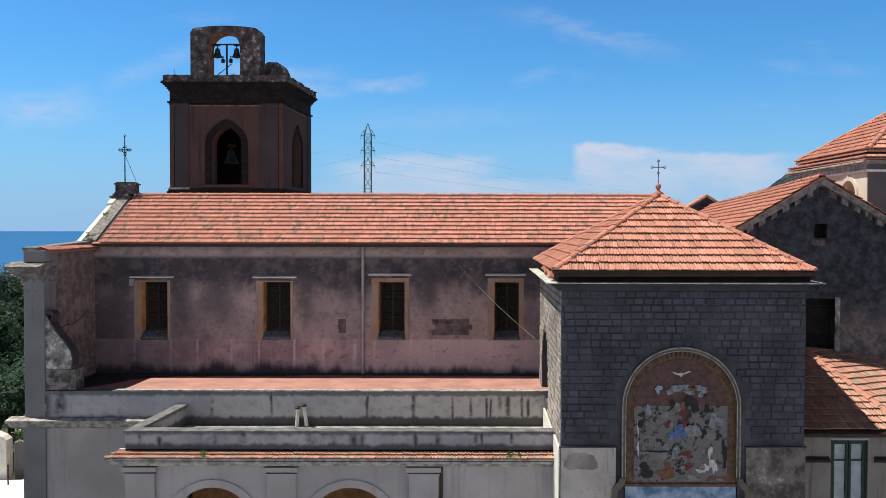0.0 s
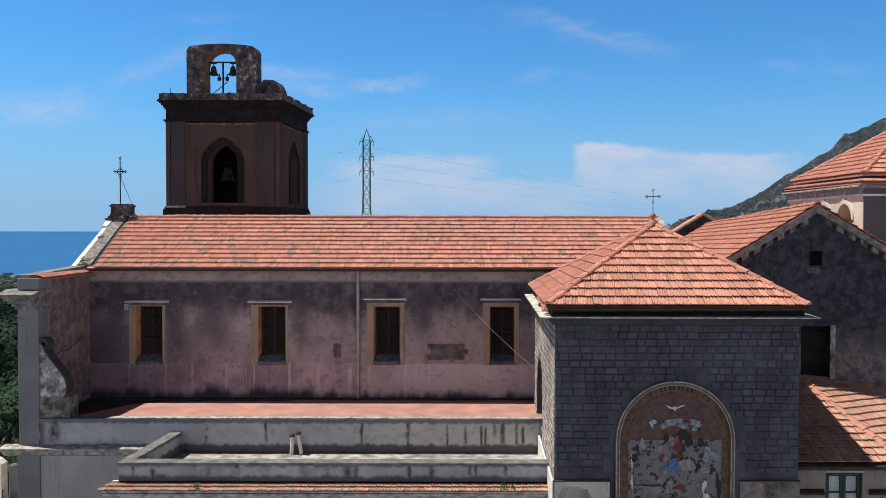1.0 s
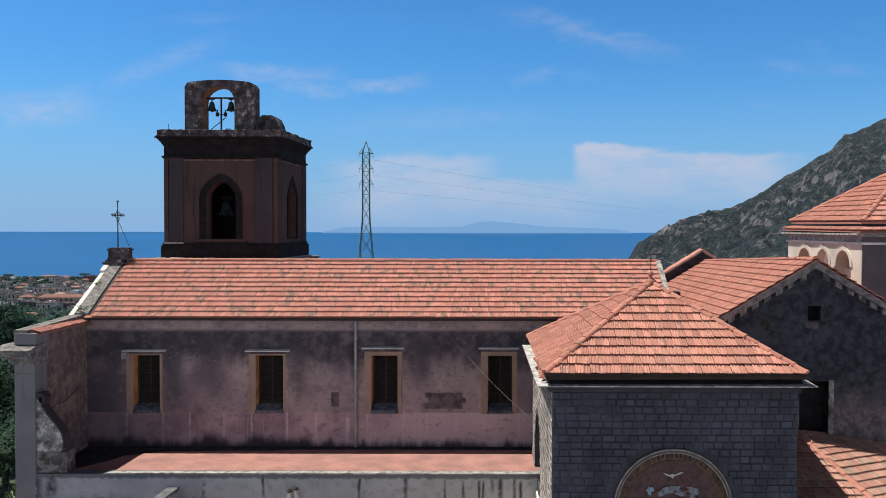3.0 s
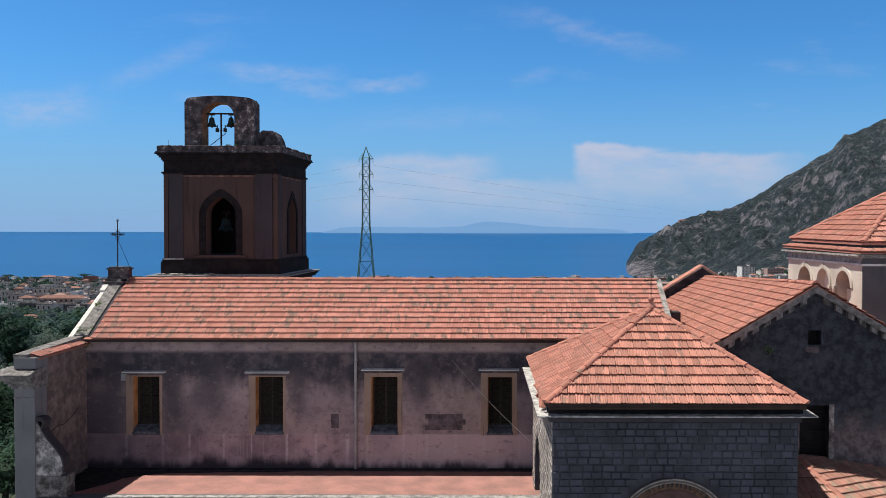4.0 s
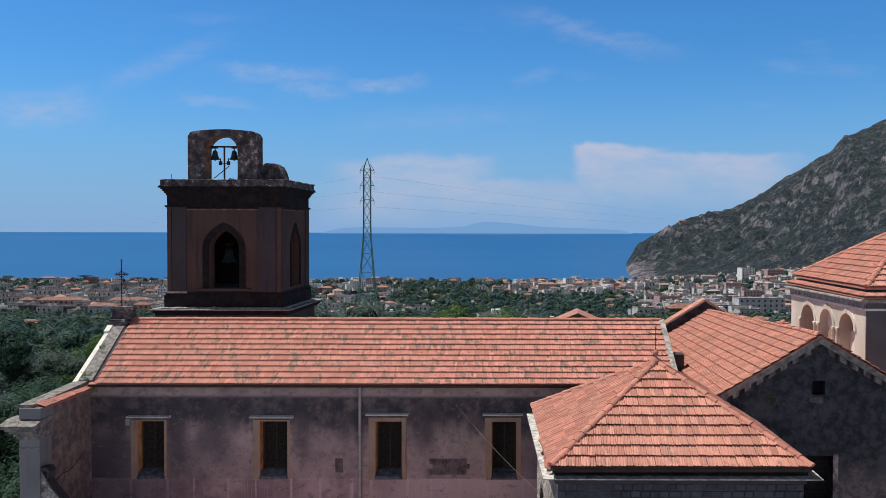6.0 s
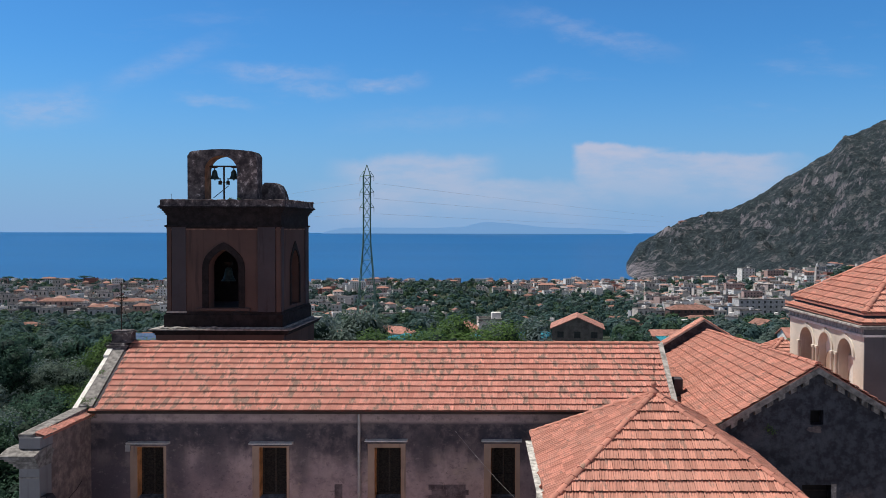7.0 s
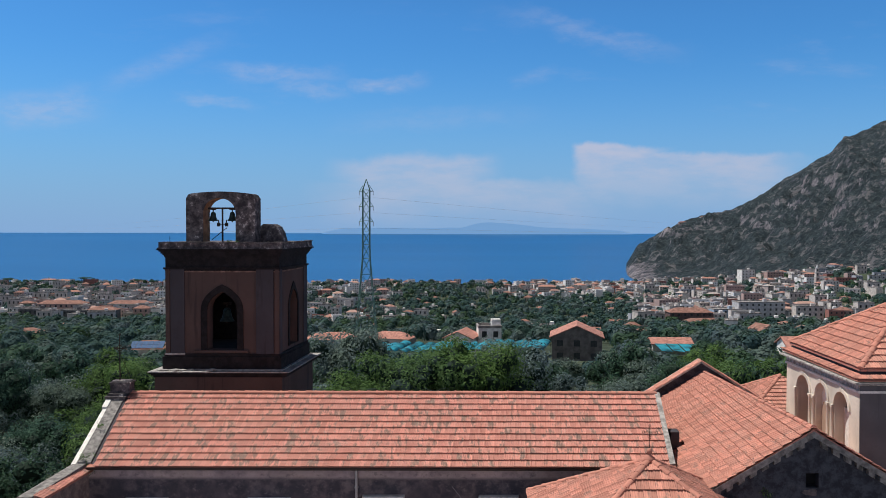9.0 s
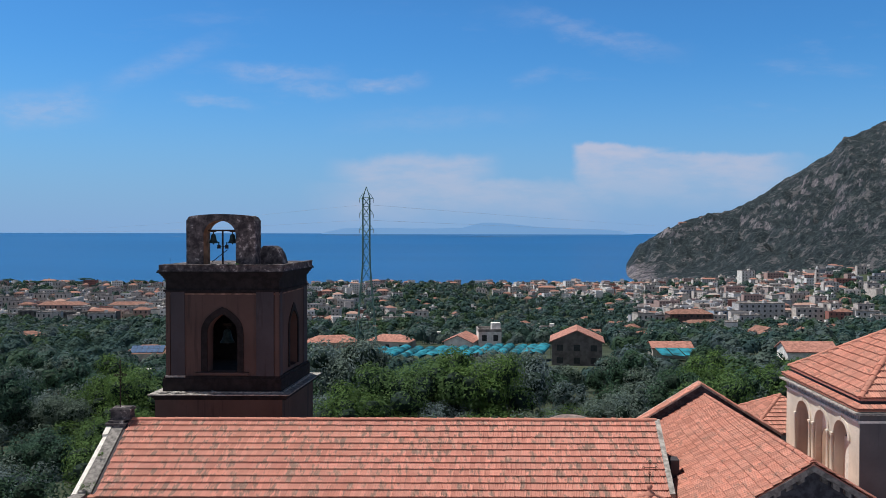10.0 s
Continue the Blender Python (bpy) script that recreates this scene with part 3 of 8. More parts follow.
def bar(bm, p, q, r, n=6, r2=None):
    """A round bar from p to q."""
    p, q = Vector(p), Vector(q)
    d = (q - p).normalized()
    s = d.cross(Vector((0, 0, 1)) if abs(d.z) < 0.9 else Vector((1, 0, 0))).normalized()
    e = d.cross(s)
    r2 = r if r2 is None else r2
    rings = [[bm.verts.new(c + (s * math.cos(2 * math.pi * i / n) + e * math.sin(2 * math.pi * i / n)) * k) for i in range(n)] for c, k in ((p, r), (q, r2))]
    for i in range(n):
        j = (i + 1) % n
        bm.faces.new((rings[0][i], rings[0][j], rings[1][j], rings[1][i]))
    bm.faces.new(rings[0][::-1]), bm.faces.new(rings[1])


def cornice(bm, u0, u1, v0, v1, steps):
    """A square moulding in one shell: steps of (z from, z to, overhang)."""
    rings = []
    for za, zb, o in steps:
        for z in (za, zb):
            rings.append([bm.verts.new(p) for p in ((u0 - o, v0 - o, z), (u1 + o, v0 - o, z), (u1 + o, v1 + o, z), (u0 - o, v1 + o, z))])
    for p, q in zip(rings, rings[1:]):
        for i in range(4):
            j = (i + 1) % 4
            bm.faces.new((p[i], p[j], q[j], q[i]))
    bm.faces.new(rings[0][::-1]), bm.faces.new(rings[-1])


def tube(bm, pts, r, n=5):
    """A round line through the points, in one shell."""
    rings = []
    for k, p in enumerate(pts):
        d = (Vector(pts[min(k + 1, len(pts) - 1)]) - Vector(pts[max(k - 1, 0)])).normalized()
        s = d.cross(Vector((0, 0, 1)) if abs(d.z) < 0.9 else Vector((1, 0, 0))).normalized()
        e = d.cross(s)
        rings.append([bm.verts.new(Vector(p) + (s * math.cos(2 * math.pi * i / n) + e * math.sin(2 * math.pi * i / n)) * r) for i in range(n)])
    for a, b in zip(rings, rings[1:]):
        for i in range(n):
            j = (i + 1) % n
            bm.faces.new((a[i], a[j], b[j], b[i]))
    bm.faces.new(rings[0][::-1]), bm.faces.new(rings[-1])


# ---- roofs ----
PROFILE = [(0.0, 0.010), (0.012, 0.034), (0.045, 0.034), (0.058, 0.010), (0.100, 0.006), (0.112, 0.024), (0.136, 0.024), (0.148, 0.008), (0.205, 0.006)]


def ragged(bm, cu, cz, ru, rz, y0, y1, seed, n=34):
    """A thin patch with a ragged outline on a front wall."""
    rng = random.Random(seed)
    ring = []
    for i in range(n):
        a = 2 * math.pi * i / n
        c, s = math.cos(a), math.sin(a)
        k = (1 + rng.uniform(-0.09, 0.09) + 0.09 * math.sin(3 * a + seed)) / max(abs(c), abs(s)) ** 0.6
        ring.append((cu + ru * k * c, cz + rz * k * s))
    prism(bm, ring, "y", y0, y1)


def tile_shape(w, e):
    """One interlocking clay tile in its roof's axes: x along the eave, y up the slope, z out; with its front edge."""
    k = w / 0.21
    low, up, lip, foot = [], [], [], []
    for x, h in PROFILE:
        low.append((x * k, 0.0, h + 0.064))
        up.append((x * k, e + 0.03, h + 0.004))
        lip.append((x * k, 0.004, h + 0.042))
        foot.append((x * k, 0.075, -0.004))
    verts = low + up + lip + foot
    n = len(PROFILE)
    faces = [(i, i + 1, n + i + 1, n + i) for i in range(n - 1)] + [(2 * n + i, 2 * n + i + 1, i + 1, i) for i in range(n - 1)] + [(3 * n + i, 3 * n + i + 1, 2 * n + i + 1, 2 * n + i) for i in range(n - 1)]
    return verts, faces


def inside(poly, x, y):
    """By how much (x, y) lies inside a convex counter-clockwise polygon."""
    best = 1e9
    for (x0, y0), (x1, y1) in zip(poly, poly[1:] + poly[:1]):
        L = math.hypot(x1 - x0, y1 - y0)
        best = min(best, ((x1 - x0) * (y - y0) - (y1 - y0) * (x - x0)) / L)
    return best


def tiled(roof, E, along, up, poly, material, w=0.21, e=0.36, singles=300, seed=1, label=""):
    """Lays tiles over a roof plane. E: a corner on the eave in church plan; along, up: unit ways in the plane;
    poly: the plane's convex outline in (along, up) metres. The lowest tiles are pieces of their own."""
    rng = random.Random(seed)
    E, along, up = Vector(E), Vector(along).normalized(), Vector(up).normalized()
    out = along.cross(up).normalized()
    if out.z < 0:
        out = -out
    o = origin(roof)

    def world(p):
        return S(*(E + along * p[0] + up * p[1] + out * p[2]))
    zero = world((0, 0, 0))
    verts, faces = tile_shape(w, e)
    me = bpy.data.meshes.new("tile")
    me.from_pydata([world(p) - zero for p in verts], [], faces)
    me.materials.append(material)
    xs, ys = [p[0] for p in poly], [p[1] for p in poly]
    V, F, cut, count = [], [], [], 0
    for j in range(int(math.floor(min(ys) / e)), int(math.ceil(max(ys) / e))):
        for i in range(int(math.floor(min(xs) / w)) - 1, int(math.ceil(max(xs) / w)) + 1):
            x, y = i * w, j * e
            d = [inside(poly, x + a, y + b) for a, b in ((0, 0.01), (w, 0.01), (0, e - 0.01), (w, e - 0.01))]
            if max(d) < 0:
                continue
            dx, dy, dz = rng.uniform(-0.006, 0.006), rng.uniform(-0.010, 0.010), rng.uniform(-0.003, 0.007)
            if min(d) > -0.015:
                if count < singles:
                    ob = new("tile", me)
                    ob.parent, ob.location = roof, world((x + dx, y + dy, dz)) - o
                    count += 1
                else:
                    n = len(V)
                    V += [(p[0] + x + dx, p[1] + y + dy, p[2] + dz) for p in verts]
                    F += [tuple(n + k for k in f) for f in faces]
            else:
                cut.append((x + dx, y + dy, dz))
    if cut:
        cv, cf = [], []
        for x, y, z in cut:
            n = len(cv)
            cv += [(p[0] + x, p[1] + y, p[2] + z) for p in verts]
            cf += [tuple(n + k for k in f) for f in faces]
        tmp = bpy.data.meshes.new("cut")
        tmp.from_pydata(cv, [], cf)
        bm = bmesh.new()
        bm.from_mesh(tmp)
        bpy.data.meshes.remove(tmp)
        for (x0, y0), (x1, y1) in zip(poly, poly[1:] + poly[:1]):
            nrm = Vector((y1 - y0, x0 - x1, 0)).normalized()
            bmesh.ops.bisect_plane(bm, geom=bm.verts[:] + bm.edges[:] + bm.faces[:], plane_co=Vector((x0, y0, 0)) + nrm * 0.02, plane_no=nrm, clear_outer=True)
        n = len(V)
        bm.verts.index_update()
        V += [tuple(v.co) for v in bm.verts]
        F += [tuple(n + v.index for v in f.verts) for f in bm.faces]
        bm.free()
    if V:
        joined = bpy.data.meshes.new("tile_field")
        joined.from_pydata([world(p) - o for p in V], [], F)
        joined.materials.append(material)
        ob = new("tile_field", joined)
        ob.parent = roof
        tagged(ob, label, kind="stuff")


def caps(roof, P, Q, material, r=0.13, step_len=0.40, name="ridge_tile", seed=3):
    """Half-round clay tiles along a ridge or hip from P to Q in church plan."""
    rng = random.Random(seed)
    a, b = S(*P), S(*Q)
    d = b - a
    n = max(1, round(d.length / step_len))
    way = d.normalized()
    side = way.cross(Vector((0, 0, 1))).normalized()
    out = side.cross(way).normalized()
    L = d.length / n
    bm = bmesh.new()
    m = 7
    rows = []
    for y, k in ((-0.03, 1.12), (0.04, 1.12), (0.05, 1.0), (L + 0.02, 0.9)):
        rows.append([bm.verts.new(way * y + side * (r * k * math.cos(math.pi * i / m)) + out * (r * k * 0.8 * math.sin(math.pi * i / m) - 0.01)) for i in range(m + 1)])
    for p, q in zip(rows, rows[1:]):
        for i in range(m):
            bm.faces.new((p[i], q[i], q[i + 1], p[i + 1]))
    bm.faces.new(rows[0])
    me = bpy.data.meshes.new(name)
    bm.to_mesh(me)
    bm.free()
    me.materials.append(material)
    o = origin(roof)
    for i in range(n):
        ob = new(name, me)
        ob.parent, ob.location = roof, a + way * (L * i) + out * rng.uniform(-0.008, 0.012) + side * rng.uniform(-0.012, 0.012) - o


def deck(bm, pts, thick=0.10):
    """A roof slab under the tiles: pts in church plan, thickened downwards."""
    top = [bm.verts.new(p) for p in pts]
    low = [bm.verts.new((p[0], p[1], p[2] - thick)) for p in pts]
    bm.faces.new(top), bm.faces.new(low[::-1])
    for i in range(len(pts)):
        j = (i + 1) % len(pts)
        bm.faces.new((top[i], low[i], low[j], top[j]))


# ---- nave ----
def nave_window(parent, c, half, lift):
    a, b, z0, z1 = c - half, c + half, 7.35, 9.34
    bm = bmesh.new()
    holed_wall(bm, a - 0.27, b + (0.10 if lift == 0 else 0.18), 32.975, 33.02, 7.02, 9.38 + lift, [(a, b, 7.02, z1)])
    win = part("window", bm, SURROUND, parent, "ochre plaster surround with a dark shutter")
    bm = bmesh.new()
    for x0, x1 in ((a, a + 0.012), (b - 0.012, b)):
        box(bm, x0, x1, 33.0, 33.42, z0, z1)
    box(bm, a, b, 33.0, 33.42, z1 - 0.012, z1)
    part("reveal", bm, OCHRE, win)
    bm = bmesh.new()
    prism(bm, [(v, z + lift) for v, z in ((32.78, 9.50), (32.78, 9.535), (32.82, 9.55), (33.02, 9.575), (33.02, 9.47))], "x", a - 0.36, b + 0.26)
    part("hood", bm, LIME, win, "pale stone drip hood")
    bm = bmesh.new()
    prism(bm, [(32.95, 7.04), (32.95, 7.12), (33.0, 7.17), (33.42, 7.38), (33.42, 7.04)], "x", a - 0.03, b + 0.03)
    part("sill", bm, SLATE, win, "sooty sloping sill")
    bm = bmesh.new()
    for x0, x1, za, zb in ((a + 0.012, a + 0.09, z0, z1), (b - 0.09, b - 0.012, z0, z1), (a, b, z1 - 0.09, z1 - 0.012), (a, b, z0, z0 + 0.08)):
        box(bm, x0, x1, 33.36, 33.44, za, zb)
    box(bm, c - 0.03, c + 0.03, 33.365, 33.435, z0, z1)
    part("frame", bm, WOOD, win)
    rng = random.Random(int(c * 10))
    n = 17
    for i in range(n):
        z = z0 + 0.10 + i * (z1 - z0 - 0.2) / n
        bm = bmesh.new()
        k = rng.uniform(-0.012, 0.012)
        prism(bm, [(33.37, z + k), (33.39, z + k), (33.46, z + 0.085 + k), (33.44, z + 0.085 + k)], "x", a + 0.08, b - 0.08)
        part("slat", bm, WOOD, win)
    part("backing", cube(a - 0.02, b + 0.02, 33.47, 33.50, z0 - 0.1, z1 + 0.02), DARK, win)


def nave():
    top = thing("church_nave", S(-2, 36.5, 0), "long stained pink plaster church nave under a clay tile roof", "church")
    openings = [(-11.445, 0.525, 0.0), (-6.585, 0.545, 0.0), (-2.035, 0.525, 0.11), (2.535, 0.49, 0.11)]
    bm = bmesh.new()
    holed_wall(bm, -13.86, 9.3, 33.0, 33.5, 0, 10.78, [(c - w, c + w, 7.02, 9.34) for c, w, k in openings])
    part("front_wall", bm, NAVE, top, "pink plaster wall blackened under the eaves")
    part("rear_wall", cube(-13.75, 9.3, 40.7, 41.2, 0, 10.78), NAVE, top)
    bm = bmesh.new()
    prism(bm, [(33.5, 0), (40.7, 0), (40.7, 10.8), (37.1, 12.65), (33.5, 10.9)], "x", 8.95, 9.3)
    part("end_wall", bm, NAVE, top)
    # dark strip that draws the shadow line below the eave tiles
    bm = bmesh.new()
    prism(bm, [(32.64, 10.745), (32.64, 10.835), (32.69, 10.84), (33.02, 10.78), (33.02, 10.72)], "x", -13.75, 9.3)
    part("eaves_board", bm, GUTTER, top, "dark strip painted as the shadow line under the tiles")
    for opening in openings:
        nave_window(top, *opening)
    bm = bmesh.new()
    bar(bm, (-3.16, 32.93, 5.6), (-3.16, 32.93, 10.75), 0.062, 10)
    for z in (6.4, 7.6, 8.8, 10.0):
        bar(bm, (-3.16, 32.93, z - 0.03), (-3.16, 32.93, z + 0.03), 0.085, 10)
    part("downpipe", bm, ZINC, top, "pale zinc downpipe with collars")
    L = math.hypot(4.44, 2.04)
    bm = bmesh.new()
    deck(bm, [(-13.75, 32.70, 10.85), (9.35, 32.70, 10.85), (9.35, 37.1, 12.87), (-14.15, 37.1, 12.87)], 0.09)
    deck(bm, [(-14.15, 37.1, 12.87), (9.35, 37.1, 12.87), (9.35, 41.5, 10.85), (-14.15, 41.5, 10.85)], 0.09)
    roof = part("roof", bm, CAP, top, "orange clay tile roof spotted with lichen")
    tiled(roof, (-13.70, 32.66, 10.85), (1, 0, 0), (0, 4.44, 2.04), [(0.26, 0), (22.95, 0), (22.95, L), (-0.40, L)], TILE, 0.21, L / 12, 330, 5)
    caps(roof, (-14.05, 37.1, 12.93), (9.3, 37.1, 12.93), CAP, 0.12, 0.39)
    bm = bmesh.new()
    prism(bm, [(32.75, 10.86), (32.75, 11.0), (37.1, 12.97), (41.4, 11.0), (41.4, 10.86), (37.1, 12.80)], "x", 9.24, 9.46)
    part("verge", bm, COPE, top, "grey mortar verge along the roof end")
    part("chimney", soft_box(9.62, 10.0, 35.0, 35.6, 9.8, 11.72), DARKSTONE, top)
    bm = bmesh.new()
    box(bm, -12.40, -12.21, 32.90, 33.0, 9.18, 9.44)
    part("junction_box", bm, ZINC, top, "small grey junction box")
    part("blocked_hole", soft_box(-4.15, -3.84, 32.985, 33.01, 7.30, 7.86, 0.01), OLDBRICK, top, "small blocked hole in the plaster")
    for i in range(5):
        for j in range(3):
            w = 0.29
            x = -0.42 + i * (w + 0.005) + (0.12 if j % 2 else 0)
            part("brick", soft_box(x, x + w, 32.996, 33.01, 7.22 + j * 0.215, 7.431 + j * 0.215, 0.003), OLDBRICK, top)


nave()


VOLUTE = sooty_plaster("spotted_white_plaster", (0.10, 0.09, 0.088), (0.42, 0.40, 0.38), (0.55, 0.52, 0.50), (0.66, 0.63, 0.60), 0.86)


# ---- west front: pier, side wall, gable parapet ----
plain_part = part


def west_front():
    def part(name, bm, material, parent, label=""):
        for v in bm.verts:
            v.co.x -= 0.145 * max(0, v.co.y - 33.0)
        return plain_part(name, bm, material, parent, label)
    top = thing("west_front", S(-14.3, 36.6, 0), "plastered church front wall with a raking parapet seen end on", "church front")
    bm = bmesh.new()
    for line in ([(29.62, 0), (33.0, 0), (33.0, 10.72), (29.62, 10.66)], [(33.0, 0), (44.4, 0), (44.4, 9.6), (37.1, 12.78), (33.0, 10.86)]):
        prism(bm, line, "x", -14.33, -13.80)
    part("wall", bm, SIDE, top, "ochre pink plaster flank with cracks")
    # raking coping over the roof's end
    bm = bmesh.new()
    prism(bm, [(32.85, 10.80), (32.85, 11.0), (36.6, 12.76), (36.6, 12.5)], "x", -14.17, -13.66)
    part("raking_coping", bm, RAKE, top, "grey weathered raking coping")
    bm = bmesh.new()
    prism(bm, [(32.85, 10.78), (32.85, 10.93), (36.9, 12.84), (36.9, 12.6)], "x", -13.66, -13.42)
    part("roof_rim", bm, DARKSTONE, top, "dark mortar rim beside the tiles")
    bm = bmesh.new()
    prism(bm, [(32.3, 10.50), (32.3, 10.70), (36.5, 12.66), (36.5, 12.38)], "x", -14.35, -14.17)
    prism(bm, [(36.0, 12.43), (36.0, 12.52), (36.5, 12.75), (36.5, 12.66)], "x", -14.40, -14.17)
    part("raking_cornice", bm, LIME, top, "sunlit white raking cornice")
    bm = bmesh.new()
    cornice(bm, -14.42, -13.60, 36.5, 37.4, [(12.3, 12.78, 0.0), (12.78, 12.86, 0.04), (12.86, 12.96, -0.06)])
    cornice(bm, -14.30, -13.46, 36.75, 37.4, [(12.964, 13.04, 0.03), (13.04, 13.36, 0.0), (13.36, 13.43, 0.05), (13.43, 13.48, -0.02)])
    part("gable_block", bm, WEATHER, top, "dark stepped stone block")
    # low coping with a strip of tiles on the flank
    bm = bmesh.new()
    prism(bm, [(29.25, 10.66), (29.25, 10.77), (33.0, 10.95), (33.0, 10.72)], "x", -14.36, -13.84)
    part("flat_coping", bm, RAKE, top)
    bm = bmesh.new()
    deck(bm, [(-13.88, 29.4, 10.78), (-13.54, 29.4, 10.62), (-13.64, 33.0, 10.66), (-13.98, 33.0, 10.82)], 0.06)
    strip_ = part("tile_strip", bm, CAP, top, "strip of clay tiles on the flank wall")
    tiled(strip_, (-13.62, 33.0, 10.66), (0.028, -1, -0.011), (-0.34, 0, 0.16), [(0, 0), (3.6, 0), (3.6, 0.36), (0, 0.36)], TILE, 0.21, 0.36, 40, 8)
    # corner pier
    part("pier", soft_box(-14.37, -13.65, 29.30, 30.05, 4.75, 10.1, 0.015), PIER, top, "grey corner pilaster")
    for za, zb, o in ((9.20, 9.25, 0.02), (9.55, 9.66, 0.06), (9.66, 9.78, 0.14), (9.78, 9.88, 0.24), (9.88, 9.98, 0.34), (9.98, 10.08, 0.44)):
        part("capital_course", soft_box(-14.37 - o * 0.9, -13.66 + o * 0.25, 29.30 - o, 30.05, za, zb, 0.01), RAKE, top, "moulded course of the pier capital")
    bm = bmesh.new()
    prism(bm, [(28.80, 10.08), (28.80, 10.11), (29.35, 10.26), (29.9, 10.26), (29.9, 10.08)], "x", -14.80, -13.54)
    part("capital_slope", bm, RAKE, top, "weathered slope on the pier capital")
    part("attic_block", soft_box(-14.32, -13.56, 29.22, 30.0, 10.264, 10.66, 0.015), PIER, top)
    # volute against the pier
    bm = bmesh.new()
    prism(bm, [(-13.66, 6.45)] + [(-13.66, 8.40), (-13.48, 8.15), (-13.28, 7.80), (-13.0, 7.45), (-12.76, 7.10), (-12.70, 6.75), (-12.80, 6.45)], "y", 29.36, 29.66)
    part("volute_face", bm, VOLUTE, top, "white plaster volute with holes")
    bm = bmesh.new()
    inner = [(-13.60, 8.42), (-13.44, 8.40), (-13.40, 8.32), (-13.46, 8.10), (-13.27, 7.78), (-12.98, 7.44), (-12.76, 7.10), (-12.70, 6.85), (-12.72, 6.60)]
    outer = [(-13.64, 8.54), (-13.42, 8.55), (-13.31, 8.40), (-13.41, 8.12), (-13.22, 7.81), (-12.93, 7.47), (-12.70, 7.12), (-12.64, 6.85), (-12.67, 6.58)]
    strip(bm, inner, outer, 29.32, 29.72)
    part("volute_scroll", bm, DARKSTONE, top, "sooty scroll moulding")
    part("buttress_block", soft_box(-13.66, -12.58, 29.33, 29.9, 5.72, 6.47, 0.02), WORNWHITE, top)
    rng = random.Random(4)
    bm = bmesh.new()
    for i in range(7):
        bar(bm, (rng.uniform(-13.5, -12.9), 29.352, rng.uniform(6.6, 7.2)), (rng.uniform(-13.5, -12.9), 29.362, rng.uniform(6.6, 7.2)), 0.03)
    bar(bm, (-13.36, 29.35, 6.95), (-13.36, 29.37, 6.95), 0.13, 14)
    part("boss", bm, STONE, top)
    # crack
    bm = bmesh.new()
    pts = [(30.4, 7.72), (31.0, 7.86), (31.4, 7.83), (31.9, 7.98), (32.3, 8.2)]
    tube(bm, [(-13.795, *p) for p in pts], 0.014)
    part("crack", bm, DARK, top)


west_front()


def iron_cross(u, v, z, tall, name_label, ornate):
    ob = thing("iron_cross", S(u, v, z), name_label, "cross")
    r = 0.028 if ornate else 0.013
    bm = bmesh.new()
    bar(bm, (0, 0, 0), (0, 0, tall), r, 8, r * 0.8)
    lpart("shaft", bm, IRON, ob)
    arm = tall * 0.12 if ornate else tall * 0.26
    zc = tall * 0.70
    bm = bmesh.new()
    bar(bm, (-arm, 0, zc), (arm, 0, zc), r, 8)
    lpart("crossbar", bm, IRON, ob)
    for a in (0, 90, 180, 270):
        c, s = math.cos(radians(a)), math.sin(radians(a))
        end = Vector((arm * c, 0, zc + arm * s)) if not (ornate and a == 90) else Vector((0, 0, tall))
        if a == 270:
            end = Vector((0, 0, zc - arm * 0.9))
        bm = bmesh.new()
        sides, w = (4 if ornate else 10), (0.06 if ornate else 0.04)
        tube(bm, [end + Vector((w * math.cos(2 * math.pi * k / sides), 0, w * math.sin(2 * math.pi * k / sides))) for k in range(sides + 1)], 0.014 if ornate else 0.009)
        lpart("scroll", bm, IRON, ob)
    if ornate:
        bm = bmesh.new()
        tube(bm, [(0.12 * math.cos(2 * math.pi * k / 16), 0, zc + 0.12 * math.sin(2 * math.pi * k / 16)) for k in range(17)], 0.016)
        halo = lpart("halo", bm, IRON, ob)
        for k in range(8):
            p = 2 * math.pi * (k + 0.5) / 8
            bm = bmesh.new()
            bar(bm, (0.10 * math.cos(p), 0, zc + 0.10 * math.sin(p)), (0.24 * math.cos(p), 0, zc + 0.24 * math.sin(p)), 0.013, 5, 0.004)
            lpart("ray", bm, IRON, ob)
        bm = bmesh.new()
        bar(bm, (0.02, 0.0, zc - 0.25), (0.46, 0.1, 0.05), 0.010, 5)
        lpart("stay", bm, IRON, ob)
    return ob


iron_cross(-14.56, 37.05, 13.48, 2.05, "tall wrought iron cross with scrolls on a dark stone block", True)


